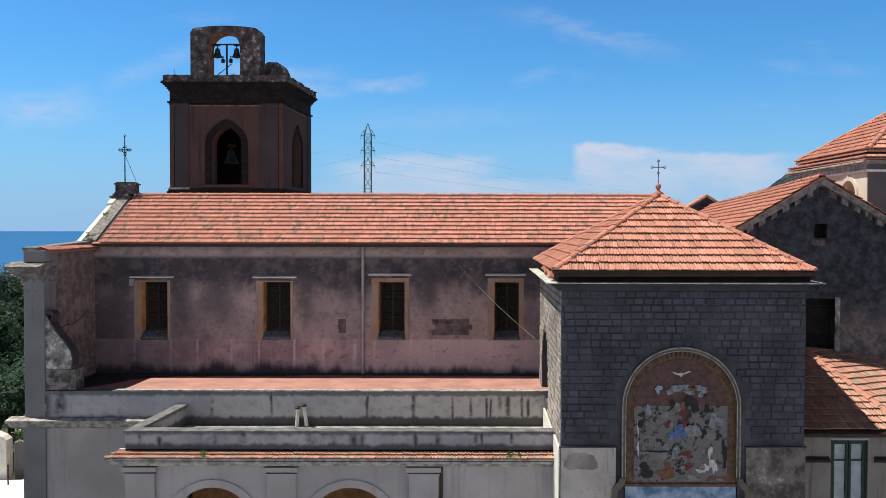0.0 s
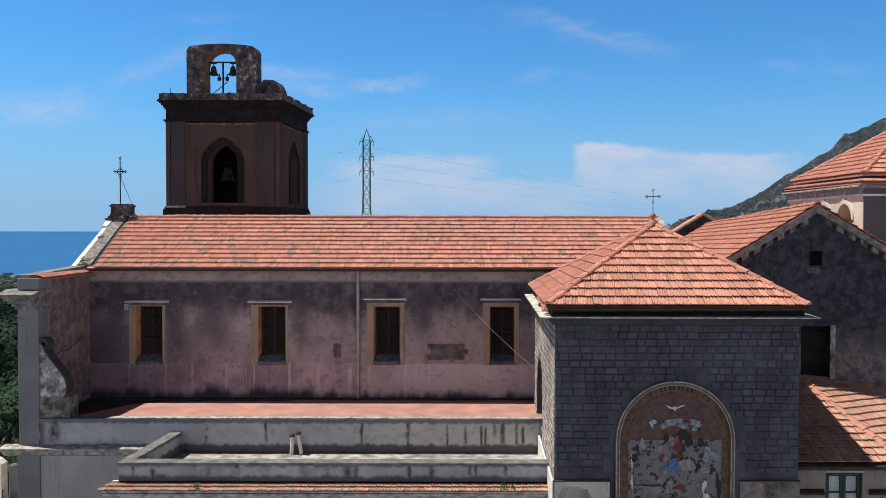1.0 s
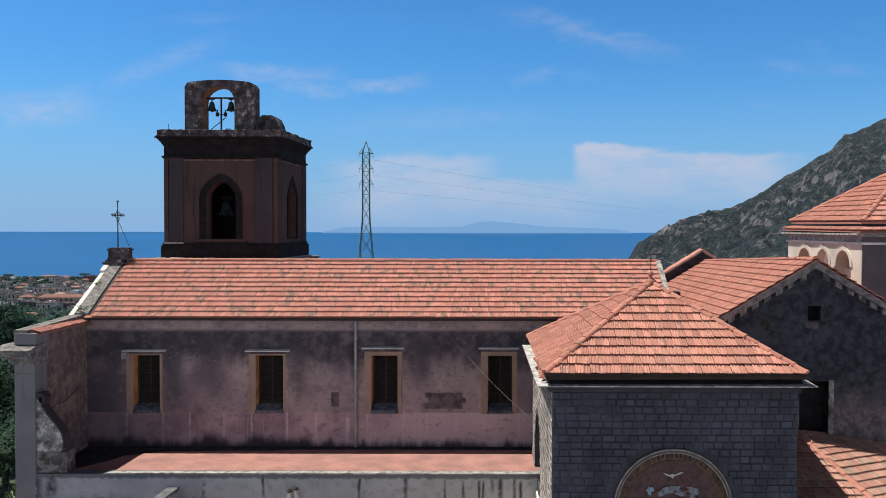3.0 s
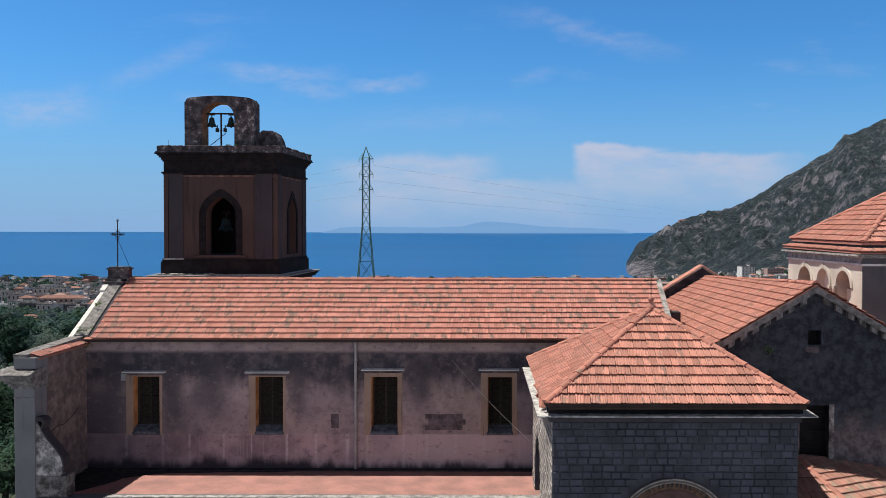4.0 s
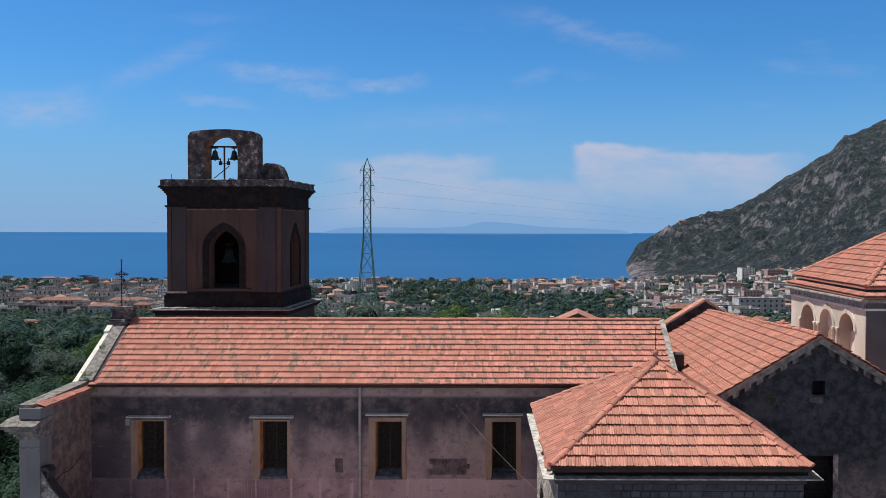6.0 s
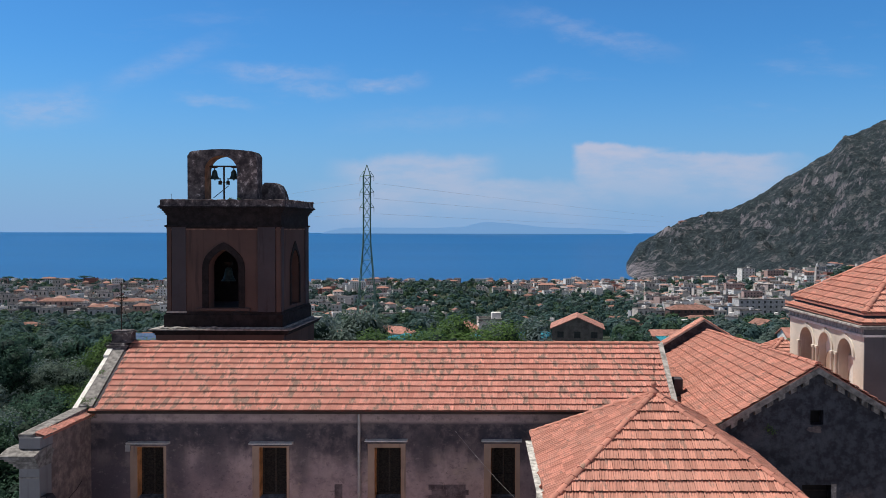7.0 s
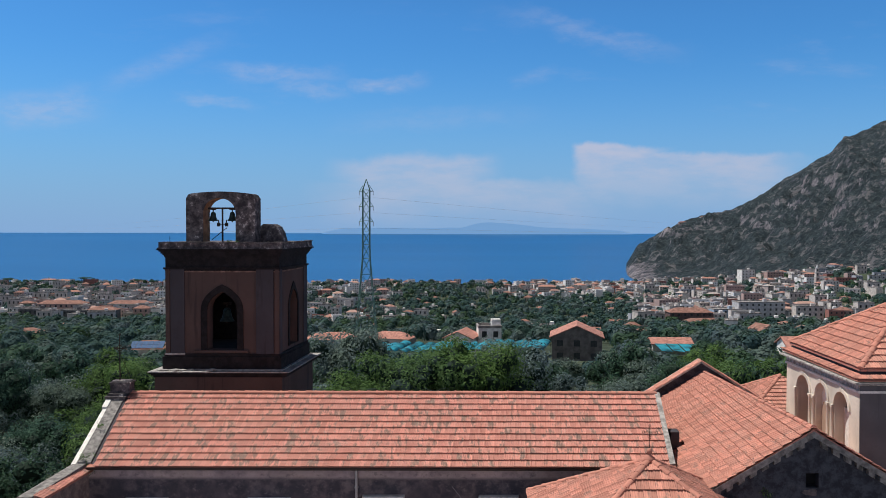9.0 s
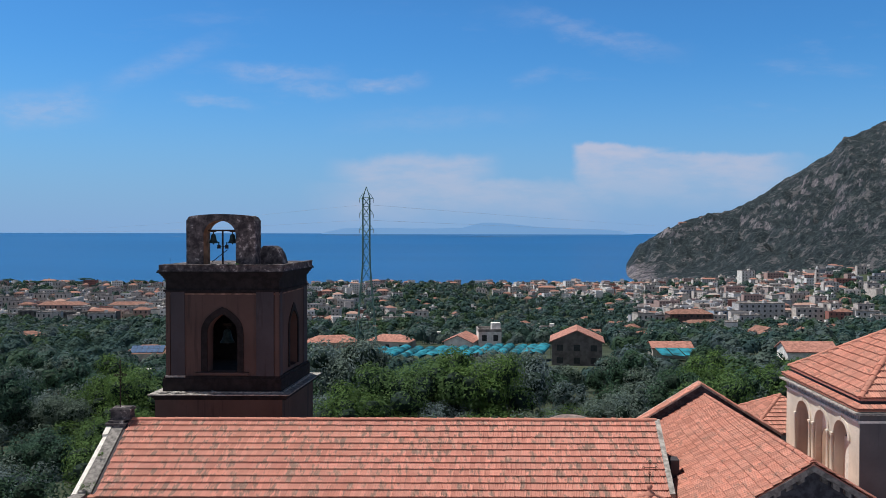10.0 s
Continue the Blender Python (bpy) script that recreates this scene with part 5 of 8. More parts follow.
def chapel():
    top = thing("chapel", S(7.9, 27.6, 0), "dark stone block chapel with a hipped clay tile roof", "chapel")
    bm = bmesh.new()
    a, b = MU - MR + 0.1, MU + MR - 0.1
    holed_wall(bm, AL0, AR, AV0, AV0 + 0.5, 0, 9.85, [(a, b, 1.6, 8.01)])
    spandrels(bm, a, b, MSP, 8.01, AV0, AV0 + 0.5, "y", 16)
    part("front_wall", bm, MORTAR, top, "wall of dark stone blocks in pale mortar")
    front = top.children[-1]
    bm = bmesh.new()
    zs = [0, 5.5, 7.85, 9.85]
    # flank with an arched niche
    for v in (bm,):
        wall_grid(v, [-0.45, 0.0], [AV0 + 0.5, 28.0, 30.4, AV1], zs, lambda u, y, z: not (28.0 < y < 30.4 and 5.5 < z < 7.85))
    spandrels(bm, 28.0, 30.4, 6.7, 7.85, -0.45, 0.0, "x", 12)
    for v in bm.verts:
        t = (v.co.y - AV0) / (AV1 - AV0)
        v.co.x = AL0 + (AL1 - AL0) * t - v.co.x
    flank = part("flank_wall", bm, MORTAR, top, "side wall of stone blocks coloured paler as sunlit")
    bm = bmesh.new()
    box(bm, 4.5, 4.55, 27.9, 30.5, 5.4, 8.0)
    part("niche_back", bm, DARK, top)
    part("rear_wall", cube(4.35, AR, AV1 - 0.4, AV1, 0, 9.85), MORTAR, top)
    part("right_wall", cube(AR - 0.5, AR, AV0 + 0.5, AV1 - 0.4, 0, 9.85), MORTAR, top)
    # lower rendered zone
    bm = bmesh.new()
    box(bm, AL0 - 0.03, MU - MR - 0.14, AV0 - 0.05, AV0, 0, 5.17)
    part("render_zone", bm, PEEL, top, "peeling white render below the stone blocks")
    bm = bmesh.new()
    box(bm, MU + MR + 0.14, AR + 0.04, AV0 - 0.05, AV0, 0, 5.17)
    part("render_zone", bm, GRIMY, top, "grimy grey render below the stone blocks")
    for cu, cz, ru, rz, seed in ((4.98, 4.76, 0.46, 0.24, 3),):
        bm = bmesh.new()
        ragged(bm, cu, cz, ru, rz, AV0 - 0.056, AV0 - 0.045, seed)
        part("bared_patch", bm, TUFA_LIT, top, "grey patch bared of render")
    part("render_ledge", cube(AL0 - 0.05, MU - MR - 0.12, AV0 - 0.09, AV0, 5.17, 5.21), DARKSTONE, top)
    part("render_ledge", cube(MU + MR + 0.12, AR + 0.05, AV0 - 0.09, AV0, 5.17, 5.21), DARKSTONE, top)
    bm = bmesh.new()
    lean_u = lambda v: AL0 + (AL1 - AL0) * (v - AV0) / (AV1 - AV0)
    prism(bm, [(lean_u(AV0) - 0.06, AV0 - 0.05), (lean_u(AV0), AV0 - 0.05), (lean_u(29.2), 29.2), (lean_u(29.2) - 0.06, 29.2)], "z", 0.0, 5.16)
    part("render_zone", bm, LIME, top, "sunlit white render low on the side wall")
    # cornice, gutter
    ring = lambda o: [(AL0 - o, AV0 - o), (AR + o, AV0 - o), (AR + o, AV1 + o), (AL1 - o, AV1 + o)]
    # the course behind the gutter takes the blackest stone
    for za, zb, o in ((9.70, 9.84, 0.08), (9.84, 9.90, 0.16), (9.955, 10.18, 0.10)):
        bm = bmesh.new()
        prism(bm, ring(o), "z", za, zb)
        part("cornice", bm, BLACKSTONE if za > 9.9 else DARKSTONE, top, "dark cornice course")
    # ledge whitened to stand in for the white line along its edge
    bm = bmesh.new()
    prism(bm, ring(0.43), "z", 9.915, 9.945)
    part("ledge", bm, BRIGHTSTONE, top, "pale ledge under the eaves")
    bm = bmesh.new()
    bar(bm, (AL0 - 0.1, AV0 - 0.30, 10.17), (AR + 0.12, AV0 - 0.30, 10.19), 0.075, 10)
    part("gutter", bm, GUTTER, top, "dark brown half-round gutter")
    # roof
    e0, e1, e2, e3 = (4.20, 23.55, 10.27), (11.55, 23.55, 10.27), (11.25, 31.6, 10.27), (3.66, 31.6, 10.27)
    ap = (7.72, 27.7, 12.55)
    bm = bmesh.new()
    rim = [[bm.verts.new((p[0], p[1], p[2] - d)) for p in (e0, e1, e2, e3)] for d in (0.0, 0.08)]
    peak = bm.verts.new(ap)
    for i in range(4):
        j = (i + 1) % 4
        bm.faces.new((rim[0][i], rim[0][j], peak)), bm.faces.new((rim[1][i], rim[1][j], rim[0][j], rim[0][i]))
    bm.faces.new(rim[1][::-1])
    # dark deck paints shade into the eave edge and tile gaps
    roof = part("roof", bm, GUTTER, top, "hipped roof of clean orange clay tiles")

    def face(p, q, seed, singles, material):
        p, q, t = Vector(p), Vector(q), Vector(ap)
        al = (q - p).normalized()
        n = al.cross(t - p).normalized()
        up = n.cross(al).normalized()
        if up.z < 0:
            up = -up
        x = (t - p).dot(al)
        y = (t - p).dot(up)
        tiled(roof, p - up * 0.06 + Vector((0, 0, 0.02)), al, up, [(0, 0), ((q - p).length, 0), (x, y + 0.06)], material, 0.21, (y + 0.06) / 11.2, singles, seed)
    face(e0, e1, 21, 200, TILE_NEW)
    face(e3, e0, 22, 100, TILE_NEW)
    face(e1, e2, 23, 0, TILE_NEW)
    lift = lambda p: (p[0], p[1], p[2] + 0.06)
    for k, p in enumerate((e0, e1, e3, e2)):
        caps(roof, lift(p), lift(ap), CAP, 0.11, 0.42, "hip_tile", 30 + k)
    bm = bmesh.new()
    lathe(bm, [(0.20, 0), (0.18, 0.10), (0.07, 0.18), (0.05, 0.23), (0.085, 0.27), (0.10, 0.33), (0.075, 0.39), (0.02, 0.42)], 14)
    for v in bm.verts:
        v.co += Vector((ap[0], ap[1], ap[2]))
    part("finial", bm, CAP, top, "clay ball finial", smooth=True)
    # rubble at the broken front corner
    rng = random.Random(9)
    for i in range(14):
        t = rng.random()
        bm = bmesh.new()
        bmesh.ops.create_cube(bm, size=1, matrix=Matrix.Translation((4.2 - 0.15 * t + rng.uniform(-0.1, 0.1), 23.7 + 3.2 * t, 10.12 + rng.uniform(0, 0.1))) @ Euler((rng.random(), rng.random(), rng.random())).to_matrix().to_4x4() @ Matrix.Diagonal((0.12, 0.3, 0.05, 1)))
        part("broken_tile", bm, CAP, top, "broken tile end at the eaves")

    def on_arch(s, z, x0, x1):
        for u in (AL0 + x0, AL0 + s, AL0 + x1):
            if z < MSP and abs(u - MU) < MR + 0.02 or math.hypot(u - MU, z - MSP) < MR + 0.04:
                return True
        return z < 5.25
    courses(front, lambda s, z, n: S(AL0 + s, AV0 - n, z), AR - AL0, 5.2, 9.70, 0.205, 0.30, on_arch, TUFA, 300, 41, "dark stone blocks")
    span = AV1 - AV0
    side = S(AL1, AV1, 0) - S(AL0, AV0, 0)
    sl = side.length
    nrm = Vector((-side.y, side.x, 0)).normalized()
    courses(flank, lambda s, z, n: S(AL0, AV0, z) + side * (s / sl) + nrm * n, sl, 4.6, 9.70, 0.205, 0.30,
            lambda s, z, x0, x1: 28.0 - 0.1 < AV0 + s * span / sl < 30.5 and z < 6.7 or math.hypot((AV0 + s * span / sl - 29.2), z - 6.7) < 1.3, TUFA_LIT, 120, 42, "same stone blocks in a paler, sunlit colour")


chapel()
iron_cross(7.72, 27.7, 12.95, 0.80, "small iron cross on the chapel's clay finial", False)


def mosaic():
    """Arched panel, with plain patches in the colours of its picture."""
    top = thing("mosaic_panel", S(MU, AV0, 1.6), "arched mosaic panel in a gilt brown border and stone moulding", "mosaic")
    va = AV0 - 0.10
    bm = bmesh.new()
    a, b = MU - MR + 0.15, MU + MR - 0.15
    arch_band(bm, a, b, 4.30, MSP, MSP + MR - 0.15, 0.13, va + 0.02, AV0 + 0.2, 30)
    part("moulding", bm, FRAME, top, "worn stone arch moulding")
    for o, w in ((0.0, 0.022), (0.085, 0.028)):
        bm = bmesh.new()
        arch_band(bm, a - o, b + o, 4.30, MSP, MSP + MR - 0.15 + o, w, va, va + 0.03, 30)
        part("bead", bm, COPE, top, "thin pale bead on the arch moulding")
    bm = bmesh.new()
    for s in (-1, 1):
        inner = [(MU + s * (MR - 0.15), 4.30), (MU + s * (MR - 0.12), 4.15), (MU + s * (MR - 0.02), 4.02), (MU + s * (MR + 0.08), 3.92), (MU + s * (MR + 0.10), 3.70), (MU + s * (MR + 0.10), 1.6)]
        outer = [(MU + s * (MR + 0.02), 4.30), (MU + s * (MR + 0.06), 4.20), (MU + s * (MR + 0.16), 4.10), (MU + s * (MR + 0.24), 3.98), (MU + s * (MR + 0.26), 3.70), (MU + s * (MR + 0.26), 1.6)]
        strip(bm, inner, outer, va - 0.05, AV0 + 0.2)
    part("foot_moulding", bm, FRAME, top)
    bm = bmesh.new()
    r = MR - 0.12
    prism(bm, [(MU - r, 1.6)] + arc(MU, MSP, r, 180, 0, 36) + [(MU + r, 1.6)], "y", AV0 + 0.06, AV0 + 0.2)
    part("border", bm, BORDER, top, "gilt brown border")
    bm = bmesh.new()
    r2 = r - 0.27
    prism(bm, [(MU - r2, 4.16)] + arc(MU, MSP, r2, 180, 0, 36) + [(MU + r2, 4.16)], "y", AV0 + 0.045, AV0 + 0.06)
    part("ground", bm, CLARET, top, "deep red mosaic ground")
    bm = bmesh.new()
    box(bm, MU - r2, MU + r2, AV0 + 0.036, AV0 + 0.045, 4.16, 6.36)
    part("broken_field", bm, FRAGMENTS, top, "grey and black tessera field")
    rng = random.Random(77)

    def patch(cx, cz, rx, rz, material, layer, n=11, rough=0.35, name="tessera_patch"):
        bm = bmesh.new()
        pts = []
        for i in range(n):
            t = 2 * math.pi * i / n
            k = 1 + rng.uniform(-rough, rough)
            x = min(max(cx + rx * k * math.cos(t), MU - r2 + 0.01), MU + r2 - 0.01)
            pts.append((x, max(4.17, cz + rz * k * math.sin(t))))
        y = AV0 + 0.034 - 0.0012 * layer
        prism(bm, pts, "y", y - 0.004, y)
        part(name, bm, material, top)
    layer = 0
    for j in range(7):
        for i in range(0, 8, 2):
            layer += 1
            x = MU - 1.16 + i * 0.33 + rng.uniform(-0.08, 0.08)
            z = 4.32 + j * 0.29 + rng.uniform(-0.06, 0.06)
            if z > 5.85 and abs(x - MU) > 0.5 and rng.random() < 0.5:
                continue
            patch(x, z, 0.12, 0.09, FRAGMENTS if rng.random() < 0.7 else CHALK, layer % 9)
    picture = ((SKYBLUE, ((-0.64, 6.80, 0.13, 0.18),)),
               (CHALKBLUE, ((-0.05, 6.88, 0.30, 0.12), (0.20, 6.78, 0.24, 0.10), (0.52, 6.90, 0.22, 0.12), (0.64, 6.74, 0.14, 0.14), (-0.38, 6.78, 0.16, 0.10), (-0.95, 6.20, 0.10, 0.20), (0.90, 5.98, 0.20, 0.22), (1.18, 5.92, 0.16, 0.18), (-0.18, 5.02, 0.16, 0.26))),
               (RUST, ((-0.36, 6.84, 0.14, 0.05), (0.40, 6.84, 0.18, 0.05), (-0.42, 4.38, 0.32, 0.16), (-0.36, 4.62, 0.14, 0.16), (1.12, 4.26, 0.30, 0.10), (0.72, 5.05, 0.10, 0.10), (0.05, 6.36, 0.10, 0.14))),
               (SMALTO, ((0.24, 6.52, 0.26, 0.20), (-0.26, 6.46, 0.10, 0.16), (0.40, 6.28, 0.14, 0.16), (0.78, 6.26, 0.12, 0.14), (-1.15, 5.82, 0.10, 0.14), (0.62, 5.60, 0.12, 0.20), (-0.70, 5.04, 0.55, 0.04), (1.28, 5.05, 0.10, 0.45), (-1.0, 4.50, 0.26, 0.26))),
               (RUBY, ((0.05, 6.14, 0.15, 0.14), (0.12, 5.86, 0.11, 0.16), (-0.34, 5.85, 0.13, 0.15), (0.20, 4.94, 0.22, 0.14), (0.16, 4.62, 0.20, 0.12))),
               (BLUE, ((-0.04, 5.66, 0.20, 0.20), (-0.24, 5.46, 0.16, 0.14), (0.08, 5.52, 0.12, 0.14))),
               (CHALK, ((-0.10, 6.34, 0.16, 0.16), (0.30, 4.26, 0.34, 0.12), (0.34, 5.55, 0.28, 0.30))),
               (LIMEWHITE, ((-1.25, 5.74, 0.05, 0.26), (-1.23, 5.12, 0.04, 0.26), (0.86, 5.00, 0.07, 0.26), (0.94, 4.66, 0.12, 0.26), (0.70, 4.58, 0.14, 0.16), (0.58, 4.48, 0.18, 0.07))))
    for cx, cz, rx, rz, m in [spot + (material,) for material, spots in picture for spot in spots]:
        layer += 1
        for q in range(5):
            a, d = rng.uniform(0, 6.28), 0.62 * math.sqrt((q + 0.3) / 5)
            layer += 1
            patch(MU + cx + rx * d * math.cos(a), cz + rz * d * math.sin(a), rx * rng.uniform(0.34, 0.6), rz * rng.uniform(0.34, 0.6), m if rng.random() < 0.86 else rng.choice((CHALK, SMALTO, CHALKBLUE)), 10 + layer % 9, 13, 0.34)
    # pale winged emblem reduced to a plain curved shape
    bm = bmesh.new()
    prism(bm, [(MU - 0.29, 7.36), (MU - 0.22, 7.35), (MU - 0.08, 7.30), (MU - 0.02, 7.33), (MU + 0.06, 7.31), (MU + 0.20, 7.37), (MU + 0.32, 7.38), (MU + 0.16, 7.30), (MU + 0.05, 7.26), (MU, 7.19), (MU - 0.06, 7.25), (MU - 0.16, 7.27)], "y", AV0 + 0.03, AV0 + 0.034)
    part("pale_emblem", bm, LIMEWHITE, top)
    bm = bmesh.new()
    box(bm, MU - r - 0.02, MU + r + 0.02, AV0 + 0.02, AV0 + 0.034, 4.02, 4.10)
    part("gilt_band", bm, BORDER, top)
    bm = bmesh.new()
    box(bm, MU - r + 0.02, MU + r - 0.02, AV0 + 0.012, AV0 + 0.05, 1.7, 4.02)
    part("landscape_panel", bm, SEASCAPE, top, "blue and white landscape panel")
    # lettering round the arch
    def letters(word, a0, a1):
        rr = r - 0.20
        for k, ch in enumerate(word):
            if ch == " ":
                continue
            t = a0 + (a1 - a0) * k / (len(word) - 1)
            cu = bpy.data.curves.new("letter", "FONT")
            cu.body, cu.size, cu.align_x = ch, 0.19, "CENTER"
            tmp = new("letter", cu)
            me = bpy.data.meshes.new_from_object(tmp)
            bpy.data.objects.remove(tmp)
            bm = bmesh.new()
            bm.from_mesh(me)
            bpy.data.meshes.remove(me)
            turn = radians(t - 90)
            for v in bm.verts:
                x, z = v.co.x, v.co.y
                v.co = Vector((MU + rr * math.cos(radians(t)) + x * math.cos(turn) - z * math.sin(turn), AV0 + 0.055, MSP + rr * math.sin(radians(t)) + x * math.sin(turn) + z * math.cos(turn)))
            part("letter", bm, SMALTO, top)
    letters("STELLA DEL", 158, 112)
    letters("PER NOI", 62, 25)
    for t in (106, 101, 96, 91, 86, 81, 76, 71):
        rr, bm = r - 0.13, bmesh.new()
        x, z = MU + rr * math.cos(radians(t)), MSP + rr * math.sin(radians(t))
        box(bm, x - 0.03, x + 0.03, AV0 + 0.052, AV0 + 0.056, z - 0.06, z + 0.06)
        part("bar_mark", bm, SMALTO, top)


FRAGMENTS, t_, b_ = stuff_mat("broken_tesserae", 0.7)
p_ = place(t_)
q_ = calc(t_, "ADD", cloudy(t_, p_, 4.6, 6, 0.66), calc(t_, "MULTIPLY_ADD", cloudy(t_, p_, 11, 4, 0.6), 0.5, -0.25))
q_ = calc(t_, "ADD", q_, calc(t_, "MULTIPLY_ADD", cloudy(t_, p_, 1.1, 3), 0.5, -0.25))
c_ = blend(t_, step(t_, q_, 0.405, 0.425), (0.022, 0.021, 0.023), (0.175, 0.170, 0.174))
c_ = blend(t_, calc(t_, "MULTIPLY", step(t_, cloudy(t_, p_, 7, 4), 0.52, 0.66), 0.55), c_, (0.085, 0.058, 0.050))
c_ = blend(t_, calc(t_, "MULTIPLY", step(t_, cloudy(t_, p_, 60, 3), 0.4, 0.7), 0.35), c_, (0.08, 0.076, 0.08))
t_.links.new(c_, b_.inputs["Base Color"])
BORDER = plain("gilt_brown_tesserae", (0.155, 0.086, 0.054), 0.6, vary=0.25, scale=8, fine=60)
CLARET = plain("red_brown_tesserae", (0.118, 0.064, 0.060), 0.65, vary=0.2, scale=6, fine=60)
SMALTO = plain("black_tesserae", (0.022, 0.022, 0.026), 0.6, vary=0.2, scale=9, fine=60)
CHALK = plain("grey_tesserae", (0.24, 0.235, 0.24), 0.7, vary=0.2, scale=9, fine=60)
CHALKBLUE = plain("grey_blue_tesserae", (0.25, 0.27, 0.305), 0.7, vary=0.25, scale=9, fine=60)
SKYBLUE = plain("sky_blue_tesserae", (0.30, 0.42, 0.55), 0.7, vary=0.2, scale=9, fine=60)
BLUE = plain("blue_tesserae", (0.10, 0.165, 0.36), 0.6, vary=0.2, scale=9, fine=60)
RUBY = plain("ruby_tesserae", (0.155, 0.036, 0.038), 0.6, vary=0.2, scale=9, fine=60)
RUST = plain("rust_tesserae", (0.19, 0.088, 0.05), 0.6, vary=0.2, scale=9, fine=60)
LIMEWHITE = plain("white_tesserae", (0.58, 0.58, 0.56), 0.7, vary=0.12, scale=9, fine=60)
SEASCAPE = plain("blue_white_tesserae", (0.32, 0.42, 0.54), 0.6, vary=0.3, scale=2.6, fine=50, dark=(0.03, 0.10, 0.24))
mosaic()


# ---- transept ----
TU, TV = 13.63, 29.3


def transept():
    top = thing("transept", S(13.6, 37, 0), "sooty plaster transept gable with a broad clay tile roof", "transept")
    half, eave, ridge = 4.55, 10.55, 13.20
    sl = (ridge - eave) / half
    bm = bmesh.new()
    # gable wall with a small window and a tall blind opening
    holes = [(13.46, 13.92, 11.15, 11.66), (13.20, 14.22, 6.8, 9.02)]
    holed_wall(bm, TU - half, TU + half, TV, TV + 0.5, 0, 9.6, [holes[1]])
    us = [TU - half, 13.46, 13.92, TU + half]
    for (a, b) in zip(us, us[1:]):
        ln = lambda u: ridge - 0.12 - sl * abs(u - TU)
        if a == 13.46:
            prism(bm, [(a, 9.6), (b, 9.6), (b, 11.15), (a, 11.15)], "y", TV, TV + 0.5)
            prism(bm, [(a, 11.66), (b, 11.66), (b, ln(b)), (TU, ln(TU)), (a, ln(a))], "y", TV, TV + 0.5)
        else:
            prism(bm, [(a, 9.6), (b, 9.6), (b, ln(b)), (a, ln(a))], "y", TV, TV + 0.5)
    part("gable_wall", bm, GABLE, top, "blackened plaster gable wall")
    bm = bmesh.new()
    ragged(bm, 13.62, 10.98, 0.24, 0.11, TV - 0.012, TV + 0.01, 11)
    part("sill_stain", bm, GABLE_LOW, top, "pale plaster patch under the window")
    part("window_void", cube(13.4, 13.95, TV + 0.42, TV + 0.48, 11.0, 11.7), DARK, top)
    blind = part("blind_window", cube(13.2, 14.22, TV + 0.40, TV + 0.48, 6.8, 9.05), DARK, top, "dark barred opening")
    for k in range(5):
        part("bar", rod((13.25, TV + 0.3, 7.3 + k * 0.36), (14.2, TV + 0.3, 7.3 + k * 0.36), 0.012), IRON, blind)
    part("jamb", cube(14.22, 14.40, TV - 0.03, TV + 0.3, 6.8, 9.06), WORNWHITE, top)
    # rake: corbels and coping
    for s in (-1, 1):
        n = 21
        for k in range(n):
            d = 0.30 + k * (half - 0.2) / n
            z = ridge - 0.20 - sl * d
            if k % 2 == 0:
                bm = bmesh.new()
                prism(bm, [(TU + s * d, z + 0.02), (TU + s * (d + 0.22), z - sl * 0.22 + 0.02), (TU + s * (d + 0.22), z - sl * 0.22 - 0.20), (TU + s * d, z - 0.20)], "y", TV - 0.22, TV)
                part("corbel", bm, CORBEL, top)
        bm = bmesh.new()
        prism(bm, [(TU, ridge - 0.20), (TU, ridge + 0.015), (TU + s * (half + 0.1), ridge + 0.015 - sl * (half + 0.1)), (TU + s * (half + 0.1), ridge - 0.20 - sl * (half + 0.1))], "y", TV - 0.34, TV + 0.05)
        part("rake", bm, RAKE, top, "grey mortar rake on corbels")
    part("left_wall", cube(TU - half, TU - half + 0.4, TV + 0.5, 44.2, 0, 10.1), GABLE, top)
    # roof planes
    f, k = (13.62, 29.0, 13.28), (12.90, 44.2, 12.62)
    fl, bl = (9.05, 29.0, 10.52), (8.80, 44.2, 10.15)
    fr, br = (18.20, 29.0, 10.52), (17.30, 44.2, 9.98)
    bm = bmesh.new()
    deck(bm, [fl, f, k, bl], 0.1)
    deck(bm, [f, fr, br, k], 0.1)
    roof = part("roof", bm, CAP, top, "broad roof of clean orange clay tiles")

    def face(p, q, t, r, seed, singles):
        p, q, t, r = map(Vector, (p, q, t, r))
        al = (q - p).normalized()
        n = al.cross(t - p).normalized()
        up = n.cross(al).normalized()
        if up.z < 0:
            up = -up
        pts = [((x - p).dot(al), (x - p).dot(up)) for x in (p, q, r, t)]
        tiled(roof, p + Vector((0, 0, 0.03)), al, up, pts, TILE_NEW, 0.21, 0.372, singles, seed)
    face(bl, fl, k, f, 51, 0)
    face(fr, br, f, k, 52, 0)
    caps(roof, (f[0], f[1] + 0.1, f[2] + 0.06), (k[0], k[1], k[2] + 0.06), CAP, 0.10, 0.42, "ridge_tile", 53)
    # parapet gable at the far end
    bm = bmesh.new()
    w0, wt, w1 = (8.7, 10.66), (12.72, 13.14), (17.0, 10.46)
    prism(bm, [(8.7, 8.5), w0, wt, w1, (17.0, 8.5)], "y", 44.2, 44.7)
    far = part("far_gable", bm, GABLE, top, "dark gable parapet at the roof's far end")
    bm = bmesh.new()
